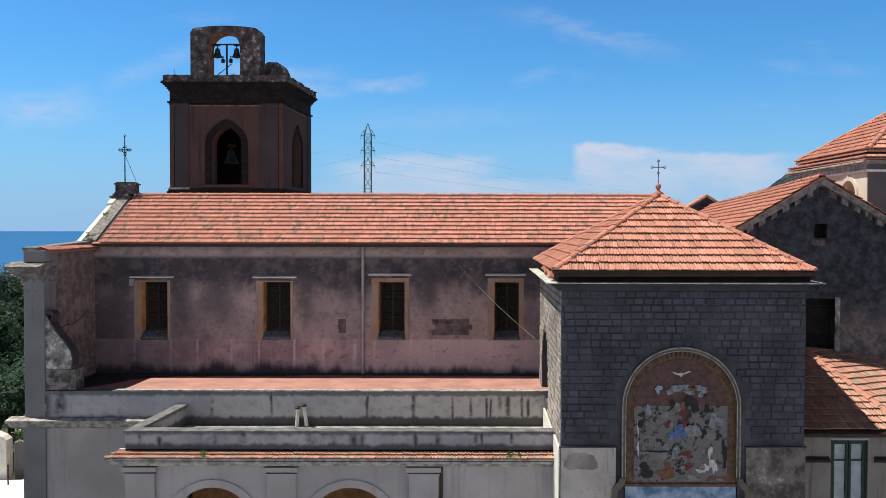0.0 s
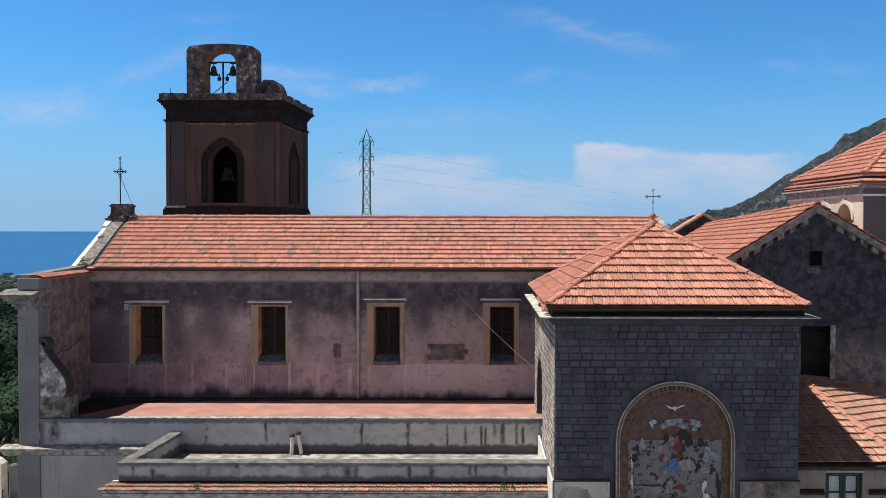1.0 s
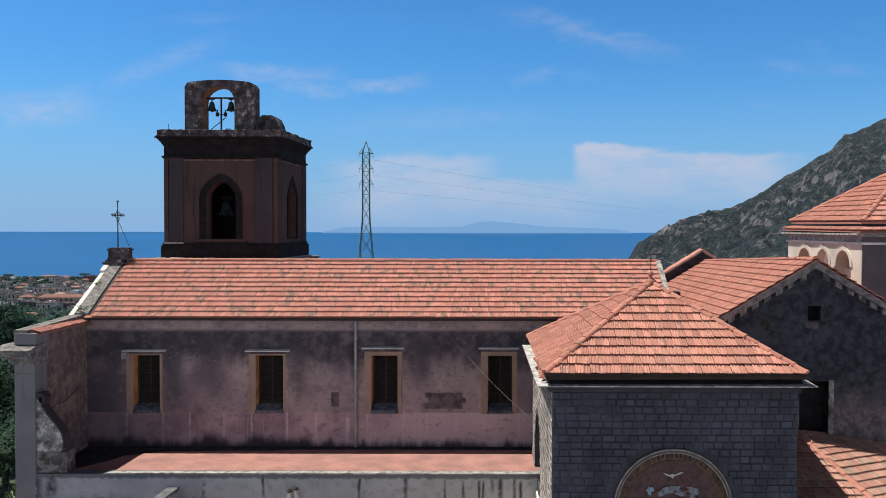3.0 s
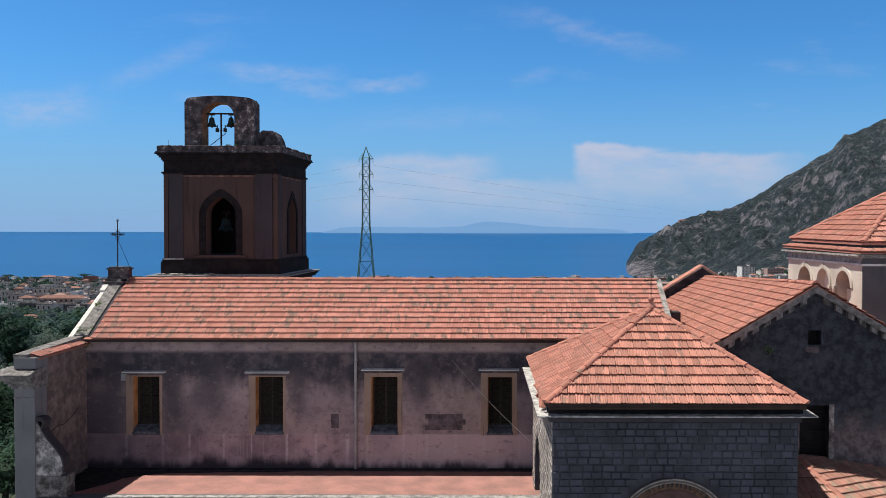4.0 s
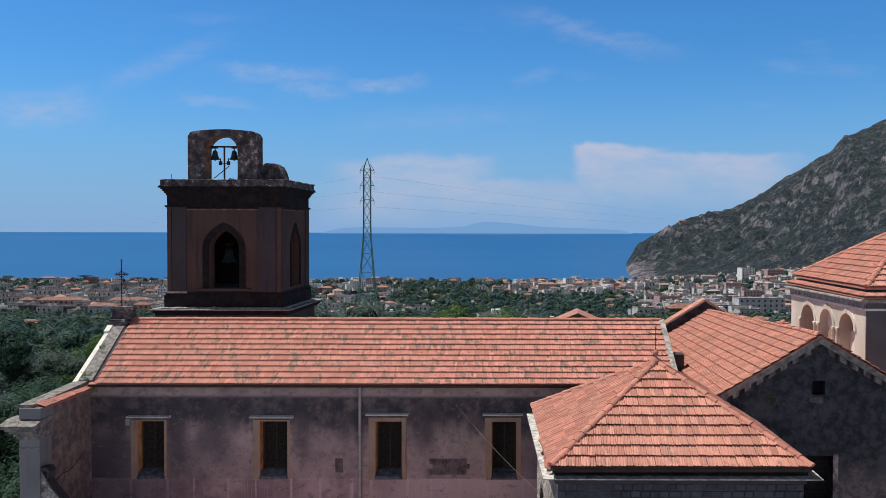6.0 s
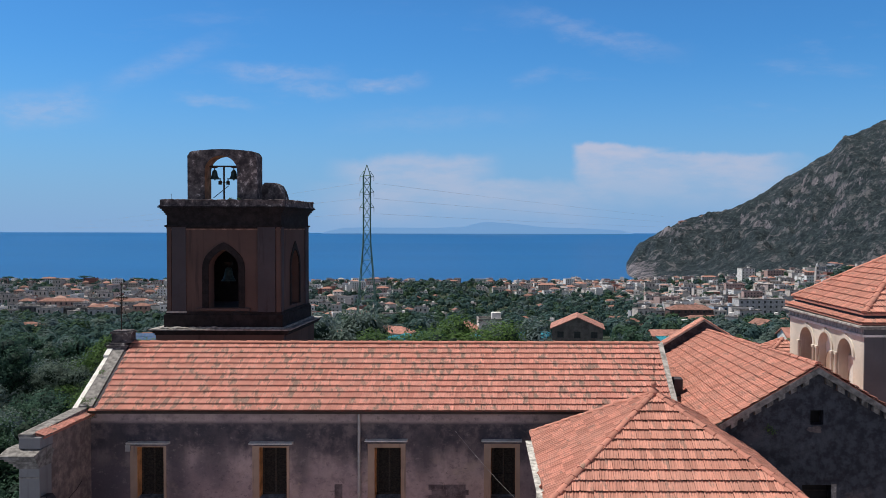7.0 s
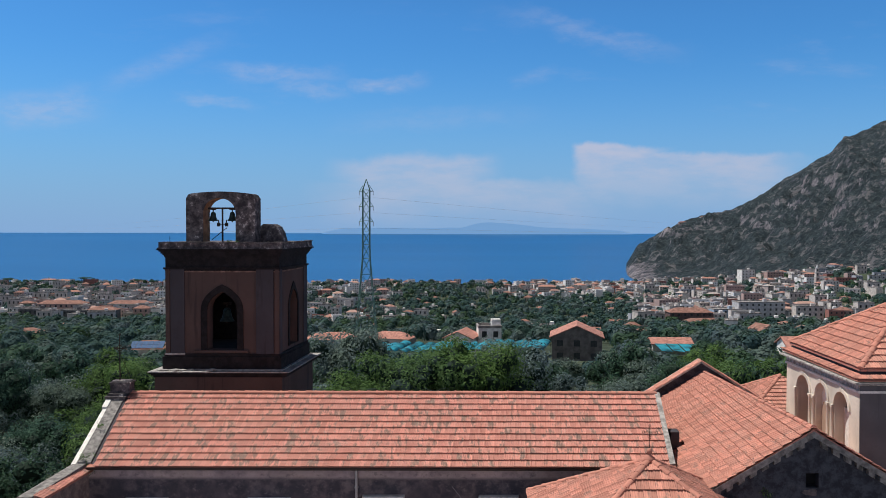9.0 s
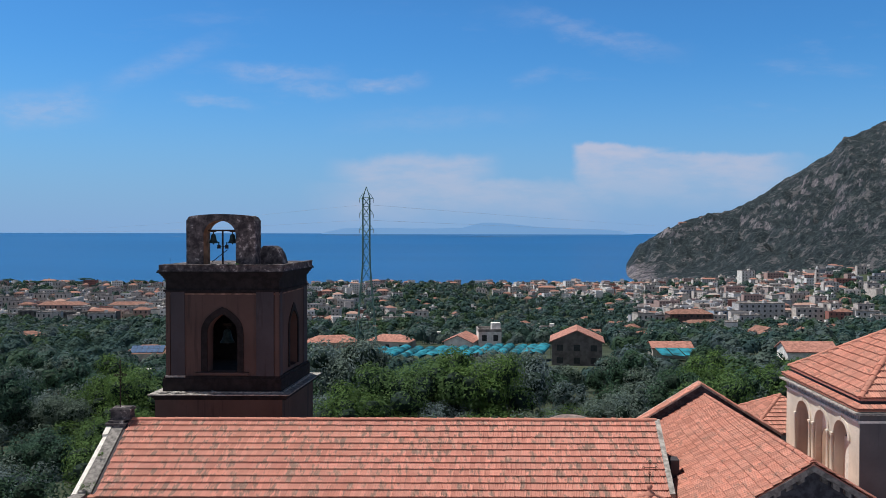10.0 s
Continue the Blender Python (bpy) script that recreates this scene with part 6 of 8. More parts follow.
    for p, q in ((w0, wt), (w1, wt)):
        deck(bm, [(p[0], 44.05, p[1] + 0.08), (q[0], 44.05, q[1] + 0.08), (q[0], 45.0, q[1] + 0.12), (p[0], 45.0, p[1] + 0.12)], 0.08)
    part("far_coping", bm, COPE, top)
    for p, q in ((w0, wt), (w1, wt)):
        for off in (0.10, 0.30, 0.50, 0.70):
            caps(far, (p[0], 44.05 + off, p[1] + 0.10), (q[0], 44.05 + off, q[1] + 0.10), TILE_NEW, 0.09, 0.40, "coping_tile", 54)


transept()


# ---- square lantern with the arcaded side ----


def lantern():
    u0, u1, v0, v1 = 16.83, 24.0, 33.15, 40.7
    lean = 0.08  # its arcaded side runs a little askew

    def part(name, bm, material, parent, label="", smooth=False):
        for v in bm.verts:
            v.co.x -= lean * (v.co.y - 33.15)
        return plain_part(name, bm, material, parent, label, smooth)
    top = thing("lantern_tower", S(20.5, 37.9, 0), "cream plaster lantern with arched openings under a clay tile roof", "tower")
    arches = [(34.05, 35.38), (36.05, 37.32), (37.94, 39.37)]
    spring, crown, foot = 12.82, 13.48, 10.6
    bm = bmesh.new()
    ys = sorted({v0, v1, *[a for p in arches for a in p]})
    wall_grid(bm, [u0, u0 + 0.55], ys, [6, foot, crown, 14.05], lambda u, v, z: not (foot < z < crown and any(a < v < b for a, b in arches)))
    for a, b in arches:
        spandrels(bm, a, b, spring, crown, u0, u0 + 0.55, "x", 12)
    part("arcade_wall", bm, CREAM, top, "sunlit cream wall with three arches")
    part("front_wall", cube(u0 + 0.004, u1, v0 - 0.06, v0 - 0.004, 6, 14.05), SHADED, top, "plaster wall in a darker, shaded colour")
    part("rear_wall", cube(u0 + 0.55, u1, v1 - 0.5, v1, 6, 14.05), CREAM, top)
    part("right_wall", cube(u1 - 0.5, u1, v0 + 0.5, v1 - 0.5, 6, 14.05), CREAM, top)
    part("inner_core", cube(u0 + 1.35, u0 + 1.5, v0 + 0.5, v1 - 0.5, 6, 14.0), SURROUND, top)
    part("inner_floor", cube(u0 + 0.55, u0 + 1.35, v0 + 0.5, v1 - 0.5, 10.3, 10.55), COPE, top)
    for a, b in arches:
        bm = bmesh.new()
        c, r = (a + b) / 2, (b - a) / 2
        inn = [(y, z) for y, z in arc(c, spring, r, 180, 0, 14, (crown - spring) / r)]
        outr = [(y, z) for y, z in arc(c, spring, r + 0.16, 180, 0, 14, (crown + 0.16 - spring) / (r + 0.16))]
        strip(bm, inn, outr, u0 - 0.06, u0 + 0.02)
        for v in bm.verts:
            v.co = Vector((v.co.y, v.co.x, v.co.z))
        band = part("archivolt", bm, CREAM, top)
        bm = bmesh.new()
        box(bm, u0 - 0.075, u0, c - 0.05, c + 0.05, crown, crown + 0.25)
        part("keystone", bm, CREAM, top)
    part("blind_panel", cube(u0 + 0.30, u0 + 0.40, 36.0, 37.9, 10.55, 13.6), LIME, top, "white panel closing the middle arch")
    bm = bmesh.new()
    prism(bm, [(36.56, 10.55)] + arc(36.92, 12.25, 0.36, 180, 0, 10) + [(37.28, 10.55)], "x", u0 + 0.28, u0 + 0.30)
    part("small_door", bm, SURROUND, top, "small arched ochre door in the panel")
    part("blind_panel", cube(u0 + 0.42, u0 + 0.50, 34.0, 35.42, 10.55, 12.70), LIME, top, "white panel half closing an arch")
    for y in (35.50, 35.93, 37.44, 37.82, 39.47):
        bm = bmesh.new()
        lathe(bm, [(0.10, 10.6), (0.10, 10.72), (0.075, 10.76), (0.07, 12.66), (0.09, 12.70)], 12, u0 - 0.05, y)
        col = part("column", bm, CREAM, top, smooth=True)
        part("capital", soft_box(u0 - 0.13, u0, y - 0.11, y + 0.11, 12.70, 12.80, 0.01), CREAM, col)
    bm = bmesh.new()
    box(bm, u0 - 0.10, u0, v0 - 0.10, v1, 13.74, 13.83)
    box(bm, u0, u1, v0 - 0.10, v0 - 0.02, 13.74, 13.83)
    part("string_course", bm, LIME, top, "white string course")
    bm = bmesh.new()
    box(bm, u0 - 0.02, u0, v0, v1, 13.83, 14.05)
    part("frieze", bm, COPE, top, "grey frieze band")
    bm = bmesh.new()
    cornice(bm, u0, u1, v0, v1, [(14.05, 14.12, 0.12), (14.12, 14.19, 0.28)])
    part("cornice", bm, COPE, top)
    # a low skirt of tiles, a dark band, then the hipped roof
    E = [(16.68, 33.0, 14.26), (24.4, 33.0, 14.26), (24.4, 41.1, 14.32), (16.08, 41.1, 14.32)]
    bm = bmesh.new()
    pull = lambda p: (20.5 + (p[0] - 20.5) * 0.93, 37.2 + (p[1] - 37.2) * 0.93, p[2] + 0.14)
    skirt = [(p, q, pull(q), pull(p)) for p, q in zip(E, E[1:] + E[:1])]
    for f in skirt:
        deck(bm, f, 0.04)
    low = plain_part("skirt_roof", bm, CAP, top, "narrow tile skirt under the roof")

    def face(roof, p, q, tops, seed, singles, e, material):
        p, q = Vector(p), Vector(q)
        al = (q - p).normalized()
        n = al.cross(Vector(tops[0]) - p).normalized()
        up = n.cross(al).normalized()
        if up.z < 0:
            up = -up
        pts = [(0, 0), ((q - p).length, 0)] + [((Vector(t) - p).dot(al), (Vector(t) - p).dot(up)) for t in tops]
        tiled(roof, p + Vector((0, 0, 0.02)), al, up, pts, material, 0.21, e, singles, seed)
    face(low, skirt[3][0], skirt[3][1], [skirt[3][2], skirt[3][3]], 61, 60, 0.36, TILE_NEW)
    face(low, skirt[0][0], skirt[0][1], [skirt[0][2], skirt[0][3]], 62, 0, 0.36, TILE_NEW)
    part("roof_band", cube(17.08, 24.1, 33.56, 40.8, 14.2, 14.56), DARKSTONE, top)
    R = [(16.95, 33.4, 14.64), (24.2, 33.4, 14.64), (24.2, 40.95, 14.69), (16.42, 40.95, 14.69)]
    ap = (20.5, 37.4, 17.2)
    bm = bmesh.new()
    for p, q in zip(R, R[1:] + R[:1]):
        deck(bm, [p, q, ap], 0.08)
    roof = plain_part("roof", bm, CAP, top, "hipped clay tile roof of the lantern")
    face(roof, R[3], R[0], [ap], 63, 200, 0.40, TILE_NEW)
    face(roof, R[0], R[1], [ap], 64, 0, 0.40, TILE_NEW)
    for k, p in enumerate(R):
        caps(roof, (p[0], p[1], p[2] + 0.06), (ap[0], ap[1], ap[2] + 0.06), CAP, 0.12, 0.42, "hip_tile", 65 + k)


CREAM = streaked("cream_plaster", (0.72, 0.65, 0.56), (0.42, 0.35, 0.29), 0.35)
# CREAM's darker copy: shade on the front wall put into the colour
SHADED = streaked("shaded_plaster", (0.15, 0.145, 0.157), (0.07, 0.068, 0.074), 0.5)
lantern()


def sacristy_roof():
    """Small hipped roof behind the transept."""
    top = thing("sacristy", S(17.0, 50.8, 0), "low annexe with a clay tile roof behind the transept", "annexe")
    part("wall", cube(16.5, 21.8, 47.5, 53.1, -1, 9.78), BEIGE, top)
    R = [(16.2, 47.2, 9.8), (22.1, 47.2, 9.8), (22.1, 53.4, 9.8), (16.2, 53.4, 9.8)]
    ap = (18.8, 50.5, 11.34)
    bm = bmesh.new()
    for p, q in zip(R, R[1:] + R[:1]):
        deck(bm, [p, q, ap], 0.08)
    roof = part("roof", bm, CAP, top)
    for p, q, s in ((R[3], R[0], 71), (R[0], R[1], 72)):
        p, q = Vector(p), Vector(q)
        al = (q - p).normalized()
        up = al.cross(Vector(ap) - p).normalized().cross(al).normalized()
        up = -up if up.z < 0 else up
        tiled(roof, p + Vector((0, 0, 0.02)), al, up, [(0, 0), ((q - p).length, 0), ((Vector(ap) - p).dot(al), (Vector(ap) - p).dot(up))], TILE_NEW, 0.21, 0.37, 0, s)
    for k, p in enumerate(R[:1] + R[3:]):
        caps(roof, (p[0], p[1], p[2] + 0.06), (ap[0], ap[1], ap[2] + 0.06), CAP, 0.12, 0.42, "hip_tile", 73 + k)


sacristy_roof()


# ---- low wing beside the chapel ----
def low_wing():
    top = thing("low_wing", S(14.5, 27, 0), "low beige wing with an old mossy clay tile roof", "wing")
    vw = 25.1
    bm = bmesh.new()
    holed_wall(bm, 11.46, 15.6, vw, vw + 0.4, 0, 5.35, [(12.64, 13.76, 2.75, 5.08)])
    part("front_wall", bm, WINGWALL, top, "grimy beige rendered wall")
    A, B, C = Vector((12.35, 29.1, 7.22)), Vector((14.88, 24.75, 5.42)), Vector((15.97, 29.25, 6.80))
    A = Vector((13.05, 29.2, 7.22))
    el = Vector((11.44, 24.75, 5.42))
    tl = Vector((11.44, 29.2, 7.22))
    lv = Vector((2.45, 1.15, 0)).normalized()
    D = B + lv * 7.0
    E = Vector((19.5, 29.25, 6.25))
    bm = bmesh.new()
    deck(bm, [el, B, A, tl], 0.1)
    deck(bm, [B, D, E, A], 0.1)
    # deck coloured dark to paint the shadow below the eave
    roof = part("roof", bm, GUTTER, top, "mossy clay tile roof with a hip")

    def face(p, q, others, seed, singles):
        al = (q - p).normalized()
        up = al.cross(others[0] - p).normalized().cross(al).normalized()
        up = -up if up.z < 0 else up
        pts = [(0, 0), ((q - p).length, 0)] + [((t - p).dot(al), (t - p).dot(up)) for t in others]
        tiled(roof, p + Vector((0, 0, 0.03)), al, up, pts, TILE_OLD, 0.21, 0.36, singles, seed)
    face(el, B, [A, tl], 81, 200)
    face(B, D, [E, A], 82, 80)
    caps(roof, (B.x, B.y, B.z + 0.07), (A.x, A.y, A.z + 0.07), CAP, 0.12, 0.42, "hip_tile", 83)
    bm = bmesh.new()
    bar(bm, (11.46, 24.70, 5.34), (15.0, 24.70, 5.34), 0.075, 10)
    part("gutter", bm, GUTTER, top, "dark gutter")
    part("turned_wall", cube(15.2, 15.6, vw + 0.4, 29.3, 0, 5.35), BEIGE, top)
    for x0, x1 in ((11.5, 12.58), (13.95, 15.2)):
        bm = bmesh.new()
        prism(bm, [(vw, 4.58), (vw - 0.16, 4.50), (vw - 0.18, 4.44), (vw, 4.40)], "x", x0, x1)
        part("ledge", bm, GUTTER, top, "broken dark tile ledge on the wall")
    # French window
    win = part("window", cube(12.62, 13.78, vw - 0.03, vw, 5.08, 5.14), BEIGE, top, "green framed French window")
    bm = bmesh.new()
    for x0, x1, za, zb in ((12.64, 12.70, 2.75, 5.08), (13.70, 13.76, 2.75, 5.08), (12.70, 13.70, 5.02, 5.08), (12.70, 13.70, 2.75, 2.90)):
        box(bm, x0, x1, vw + 0.06, vw + 0.16, za, zb)
    part("frame", bm, GREENWOOD, win)
    for a, b in ((12.70, 13.19), (13.21, 13.70)):
        bm = bmesh.new()
        box(bm, a, a + 0.075, vw + 0.08, vw + 0.14, 2.9, 5.02)
        box(bm, b - 0.075, b, vw + 0.08, vw + 0.14, 2.9, 5.02)
        for z in (2.90, 4.42, 4.94):
            box(bm, a + 0.075, b - 0.075, vw + 0.08, vw + 0.14, z, z + (0.05 if z == 4.42 else 0.08))
        sash = part("sash", bm, GREENWOOD, win)
        for za, zb in ((2.98, 4.42), (4.47, 4.94)):
            part("pane", cube(a + 0.075, b - 0.075, vw + 0.105, vw + 0.112, za, zb), GLASS, win).visible_shadow = False
        part("curtain", cube(a + 0.075, b - 0.075, vw + 0.16, vw + 0.18, 2.95, 4.98), LIME, win, "pale curtain")


m_, t_, b_ = stuff_mat("window_glass", 0.05, 0.0, 0.5)
b_.inputs["Base Color"].default_value = (0.8, 0.88, 0.95, 1)
b_.inputs["Transmission Weight"].default_value = 1.0
GLASS = m_
low_wing()


# ---- land, sea, mountain ----
SEA = -85.0


def lerp_list(x, pts):
    if x <= pts[0][0]:
        return pts[0][1]
    for (a, p), (b, q) in zip(pts, pts[1:]):
        if x <= b:
            return p + (q - p) * (x - a) / (b - a)
    return pts[-1][1]


def smooth(x, a, b):
    t = min(1, max(0, (x - a) / (b - a)))
    return t * t * (3 - 2 * t)


def land(x, y):
    """Height of the ground."""
    base = lerp_list(y, [(-200, -0.4), (45, -0.2), (62, -1.5), (120, -7.5), (222, -15.5), (323, -26), (460, -41), (667, -57), (1000, -69), (1350, -78), (1540, -84.5), (1620, -93), (5000, -140)])
    r = x / max(y, 50)
    rise = max(0, x - 230) * 0.07 * smooth(y, 500, 1000) * smooth(r, 0.2, 0.5)
    wave = 2.2 * noise.noise((x * 0.008, y * 0.008, 3)) * smooth(y, 60, 200)
    return base + rise + wave


def terrain():
    ys = [-150, -60, 0, 15, 30, 45, 55, 65, 75, 85, 100, 115, 130, 145, 160, 180, 200, 222, 245, 270, 300, 330, 370, 410, 460, 520, 580, 640, 700, 780, 860, 940, 1020, 1100, 1180, 1260, 1330, 1400, 1470, 1540, 1600, 1660, 1760]
    bm = bmesh.new()
    n = 44
    rows = []
    for y in ys:
        w = max(160, abs(y) * 0.85)
        rows.append([bm.verts.new((-w + 2 * w * i / n, y, land(-w + 2 * w * i / n, y))) for i in range(n + 1)])
    for p, q in zip(rows, rows[1:]):
        for i in range(n):
            bm.faces.new((p[i], p[i + 1], q[i + 1], q[i]))
    ob = finish("ground", bm, GROUND, smooth=True)
    tagged(ob, "scrubby green orchard slope falling to the sea", "ground", kind="structure")


def bounce_square():
    """Pale paved square before the church, out of view, added to bounce light onto its walls."""
    bm = bmesh.new()
    box(bm, -45, 45, -70, 24.9, -0.3, 0.12)
    tagged(finish("pavement", bm, PAVING), "unseen pale paving added before the church to bounce light", "pavement", kind="structure")


PAVING = plain("pale_bounce_paving", (0.31, 0.31, 0.32), 0.9, vary=0.12, scale=0.6, fine=6)
bounce_square()
GROUND = plain("orchard_ground", (0.052, 0.068, 0.042), 0.95, vary=0.35, scale=0.05, fine=0.6, relief=0.5, dist=0.3, dark=(0.020, 0.032, 0.016))
terrain()


def sea():
    bm = bmesh.new()
    ys = [1150 + 95 * i for i in range(41)]
    rows = []
    for y in ys:
        z = SEA + 70.0 * max(0, (y - 1500) / 3450) ** 2
        rows.append([bm.verts.new((x, y, z)) for x in (-4200, -2000, -800, 0, 800, 2000, 4200)])
    for p, q in zip(rows, rows[1:]):
        for i in range(6):
            bm.faces.new((p[i], p[i + 1], q[i + 1], q[i]))
    ob = finish("water", bm, WATER, smooth=True)
    tagged(ob, "calm deep blue sea reaching the horizon", "sea", kind="structure")


WATER, t_, b_ = stuff_mat("sea_water", 0.30, 0.0, 0.22)
p_ = place(t_)
c_ = blend(t_, step(t_, cloudy(t_, p_, 0.0016, 5, 0.6, (0.25, 1, 1)), 0.35, 0.65), (0.001, 0.070, 0.220), (0.002, 0.088, 0.262))
t_.links.new(c_, b_.inputs["Base Color"])
bump(t_, b_, cloudy(t_, p_, 0.12, 5, 0.6), 0.25, 1.5)
sea()


# bearing (x over y) and height of the crest
CREST = [(0.174, -191), (0.199, -175), (0.211, -127), (0.220, -83), (0.233, -32), (0.247, -11), (0.265, 14), (0.289, 39), (0.319, 60), (0.357, 82), (0.38, 113), (0.401, 147), (0.445, 208), (0.465, 234), (0.479, 275), (0.499, 291), (0.532, 328), (0.581, 390), (0.662, 447), (0.791, 510)]


def mountain():
    """A wooded limestone mountain falling into the sea, with cliffs on its seaward end."""
    bm = bmesh.new()
    n, m = 300, 110
    rows = []
    for j in range(m + 1):
        t = j / m
        row = []
        for i in range(n + 1):
            a = 0.187 + 0.604 * i / n
            top = lerp_list(a, CREST)
            y0 = 1560 - 340 * smooth(a, 0.269, 0.553)
            y = y0 + (2350 - y0) * t
            x = a * y
            foot = min(land(x, y0), top) - 6
            k = t ** 0.85
            steep = smooth(a, 0.343, 0.228)
            k = k * (1 - steep) + steep * (0.9 * smooth(t, 0.0, 0.75) + 0.1 * t)
            z = foot + (top - foot) * k
            rough = min(1.0, max(0.0, (z + 80) / 60))
            env = math.sin(math.pi * min(1, t * 1.02)) ** 0.5 if t < 0.98 else 0.12
            z += env * rough * (34 * noise.fractal((x * 0.007, y * 0.006, 1.3), 0.75, 2.1, 6) + (34 * abs(noise.noise((x * 0.024, y * 0.010, 7.7))) + 16 * abs(noise.noise((x * 0.06, y * 0.022, 3.1)))) * smooth(-t, -0.95, -0.7) - 17)
            z += rough * (6.0 * noise.noise((x * 0.045, y * 0.045, 2.2)) + 3.0 * noise.noise((x * 0.11, y * 0.11, 4.2)))
            row.append(bm.verts.new((x, y, z)))
        rows.append(row)
    for p, q in zip(rows, rows[1:]):
        for i in range(n):
            bm.faces.new((p[i], p[i + 1], q[i + 1], q[i]))
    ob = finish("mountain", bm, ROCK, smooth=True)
    tagged(ob, "steep limestone mountain with dark scrub falling into the sea", "mountain", kind="structure")


ROCK, t_, b_ = stuff_mat("hazed_limestone_and_scrub", 0.95)
g_ = node(t_, "ShaderNodeNewGeometry")
s_ = node(t_, "ShaderNodeSeparateXYZ")
t_.links.new(g_.outputs["Normal"], s_.inputs[0])
p_ = g_.outputs["Position"]
n1, n2, n3 = cloudy(t_, p_, 0.010, 7, 0.7), cloudy(t_, p_, 0.050, 6, 0.75, (1, 1, 0.45)), cloudy(t_, p_, 0.20, 3, 0.6)
sp_ = node(t_, "ShaderNodeSeparateXYZ")
t_.links.new(p_, sp_.inputs[0])
# rock, turf and bush colours carry blue for the distance haze
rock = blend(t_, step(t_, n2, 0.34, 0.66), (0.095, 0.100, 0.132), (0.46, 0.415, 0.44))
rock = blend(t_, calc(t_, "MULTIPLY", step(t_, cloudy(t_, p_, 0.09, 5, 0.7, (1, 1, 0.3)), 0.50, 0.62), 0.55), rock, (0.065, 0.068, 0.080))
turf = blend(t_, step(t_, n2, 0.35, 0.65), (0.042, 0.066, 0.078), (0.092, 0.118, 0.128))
k_ = calc(t_, "ADD", calc(t_, "MULTIPLY", s_.outputs[2], 0.8), calc(t_, "MULTIPLY_ADD", n1, 1.3, -0.65))
k_ = calc(t_, "ADD", k_, calc(t_, "MULTIPLY_ADD", n2, 1.5, -0.75))
k_ = calc(t_, "ADD", k_, calc(t_, "MULTIPLY_ADD", step(t_, sp_.outputs[0], 360, 760), 0.54, -0.38))
k_ = calc(t_, "ADD", k_, calc(t_, "MULTIPLY_ADD", cloudy(t_, p_, 0.012, 5, 0.65, (0.35, 0.35, 3.2)), 0.5, -0.25))
k_ = calc(t_, "ADD", k_, calc(t_, "MULTIPLY", calc(t_, "MULTIPLY", step(t_, calc(t_, "ADD", sp_.outputs[2], calc(t_, "MULTIPLY", n1, 90.0)), 70, -10), step(t_, sp_.outputs[0], 400, 560)), 0.9))
wild = step(t_, k_, 0.50, 0.64)
both = blend(t_, wild, rock, turf)
# bushes stand thick on the turf and thin on the rock
for size, wide, thick in ((0.105, 0.50, 0.95), (0.21, 0.46, 0.8)):
    v_ = node(t_, "ShaderNodeTexVoronoi", i_Scale=size)
    t_.links.new(p_, v_.inputs["Vector"])
    edge_ = calc(t_, "ADD", calc(t_, "MULTIPLY_ADD", wild, 0.34, wide - 0.26), calc(t_, "MULTIPLY_ADD", n3, 0.5, -0.25))
    bush_ = step(t_, calc(t_, "SUBTRACT", v_.outputs["Distance"], edge_), 0.06, -0.06)
    shade_ = blend(t_, step(t_, n3, 0.35, 0.65), (0.014, 0.027, 0.038), (0.036, 0.058, 0.070))
    both = blend(t_, calc(t_, "MULTIPLY", bush_, thick), both, shade_)
# mottling painted as relief: pale crags, shaded hollows
crag_ = cloudy(t_, p_, 0.026, 9, 0.80, (1, 1, 0.6))
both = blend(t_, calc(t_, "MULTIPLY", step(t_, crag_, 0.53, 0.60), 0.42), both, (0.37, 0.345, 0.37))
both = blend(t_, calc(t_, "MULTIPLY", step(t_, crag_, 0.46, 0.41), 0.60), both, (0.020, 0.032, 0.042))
t_.links.new(both, b_.inputs["Base Color"])
bump(t_, b_, calc(t_, "ADD", calc(t_, "MULTIPLY", n2, 1.4), calc(t_, "ADD", n3, calc(t_, "MULTIPLY", crag_, 1.6))), 1.0, 11.0)
mountain()


def islands():
    """Land on the horizon; its haze is painted as an even glow."""
    line = [(-0.165, -61), (-0.142, -8), (-0.118, 15), (-0.098, 18), (-0.016, 15), (0.024, 21), (0.041, 45), (0.058, 51), (0.092, 38), (0.119, 21), (0.18, 12), (0.214, 2), (0.262, -61)]
    bm = bmesh.new()
    y = 4880
    top = []
    for i in range(81):
        a = -0.165 + 0.427 * i / 80
        top.append((a * y, lerp_list(a, line) + 3 * noise.noise((a * 70, 0, 0))))
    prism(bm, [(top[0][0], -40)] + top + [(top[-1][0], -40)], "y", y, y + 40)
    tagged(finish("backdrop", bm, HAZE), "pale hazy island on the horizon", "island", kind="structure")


# emission stands in for distance haze over the land
HAZE, t_, b_ = stuff_mat("far_land_haze_glow", 1.0, 0.0, 0.0)
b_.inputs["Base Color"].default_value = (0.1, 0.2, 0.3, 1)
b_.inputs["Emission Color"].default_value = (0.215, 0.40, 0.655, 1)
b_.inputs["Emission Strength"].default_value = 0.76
islands()


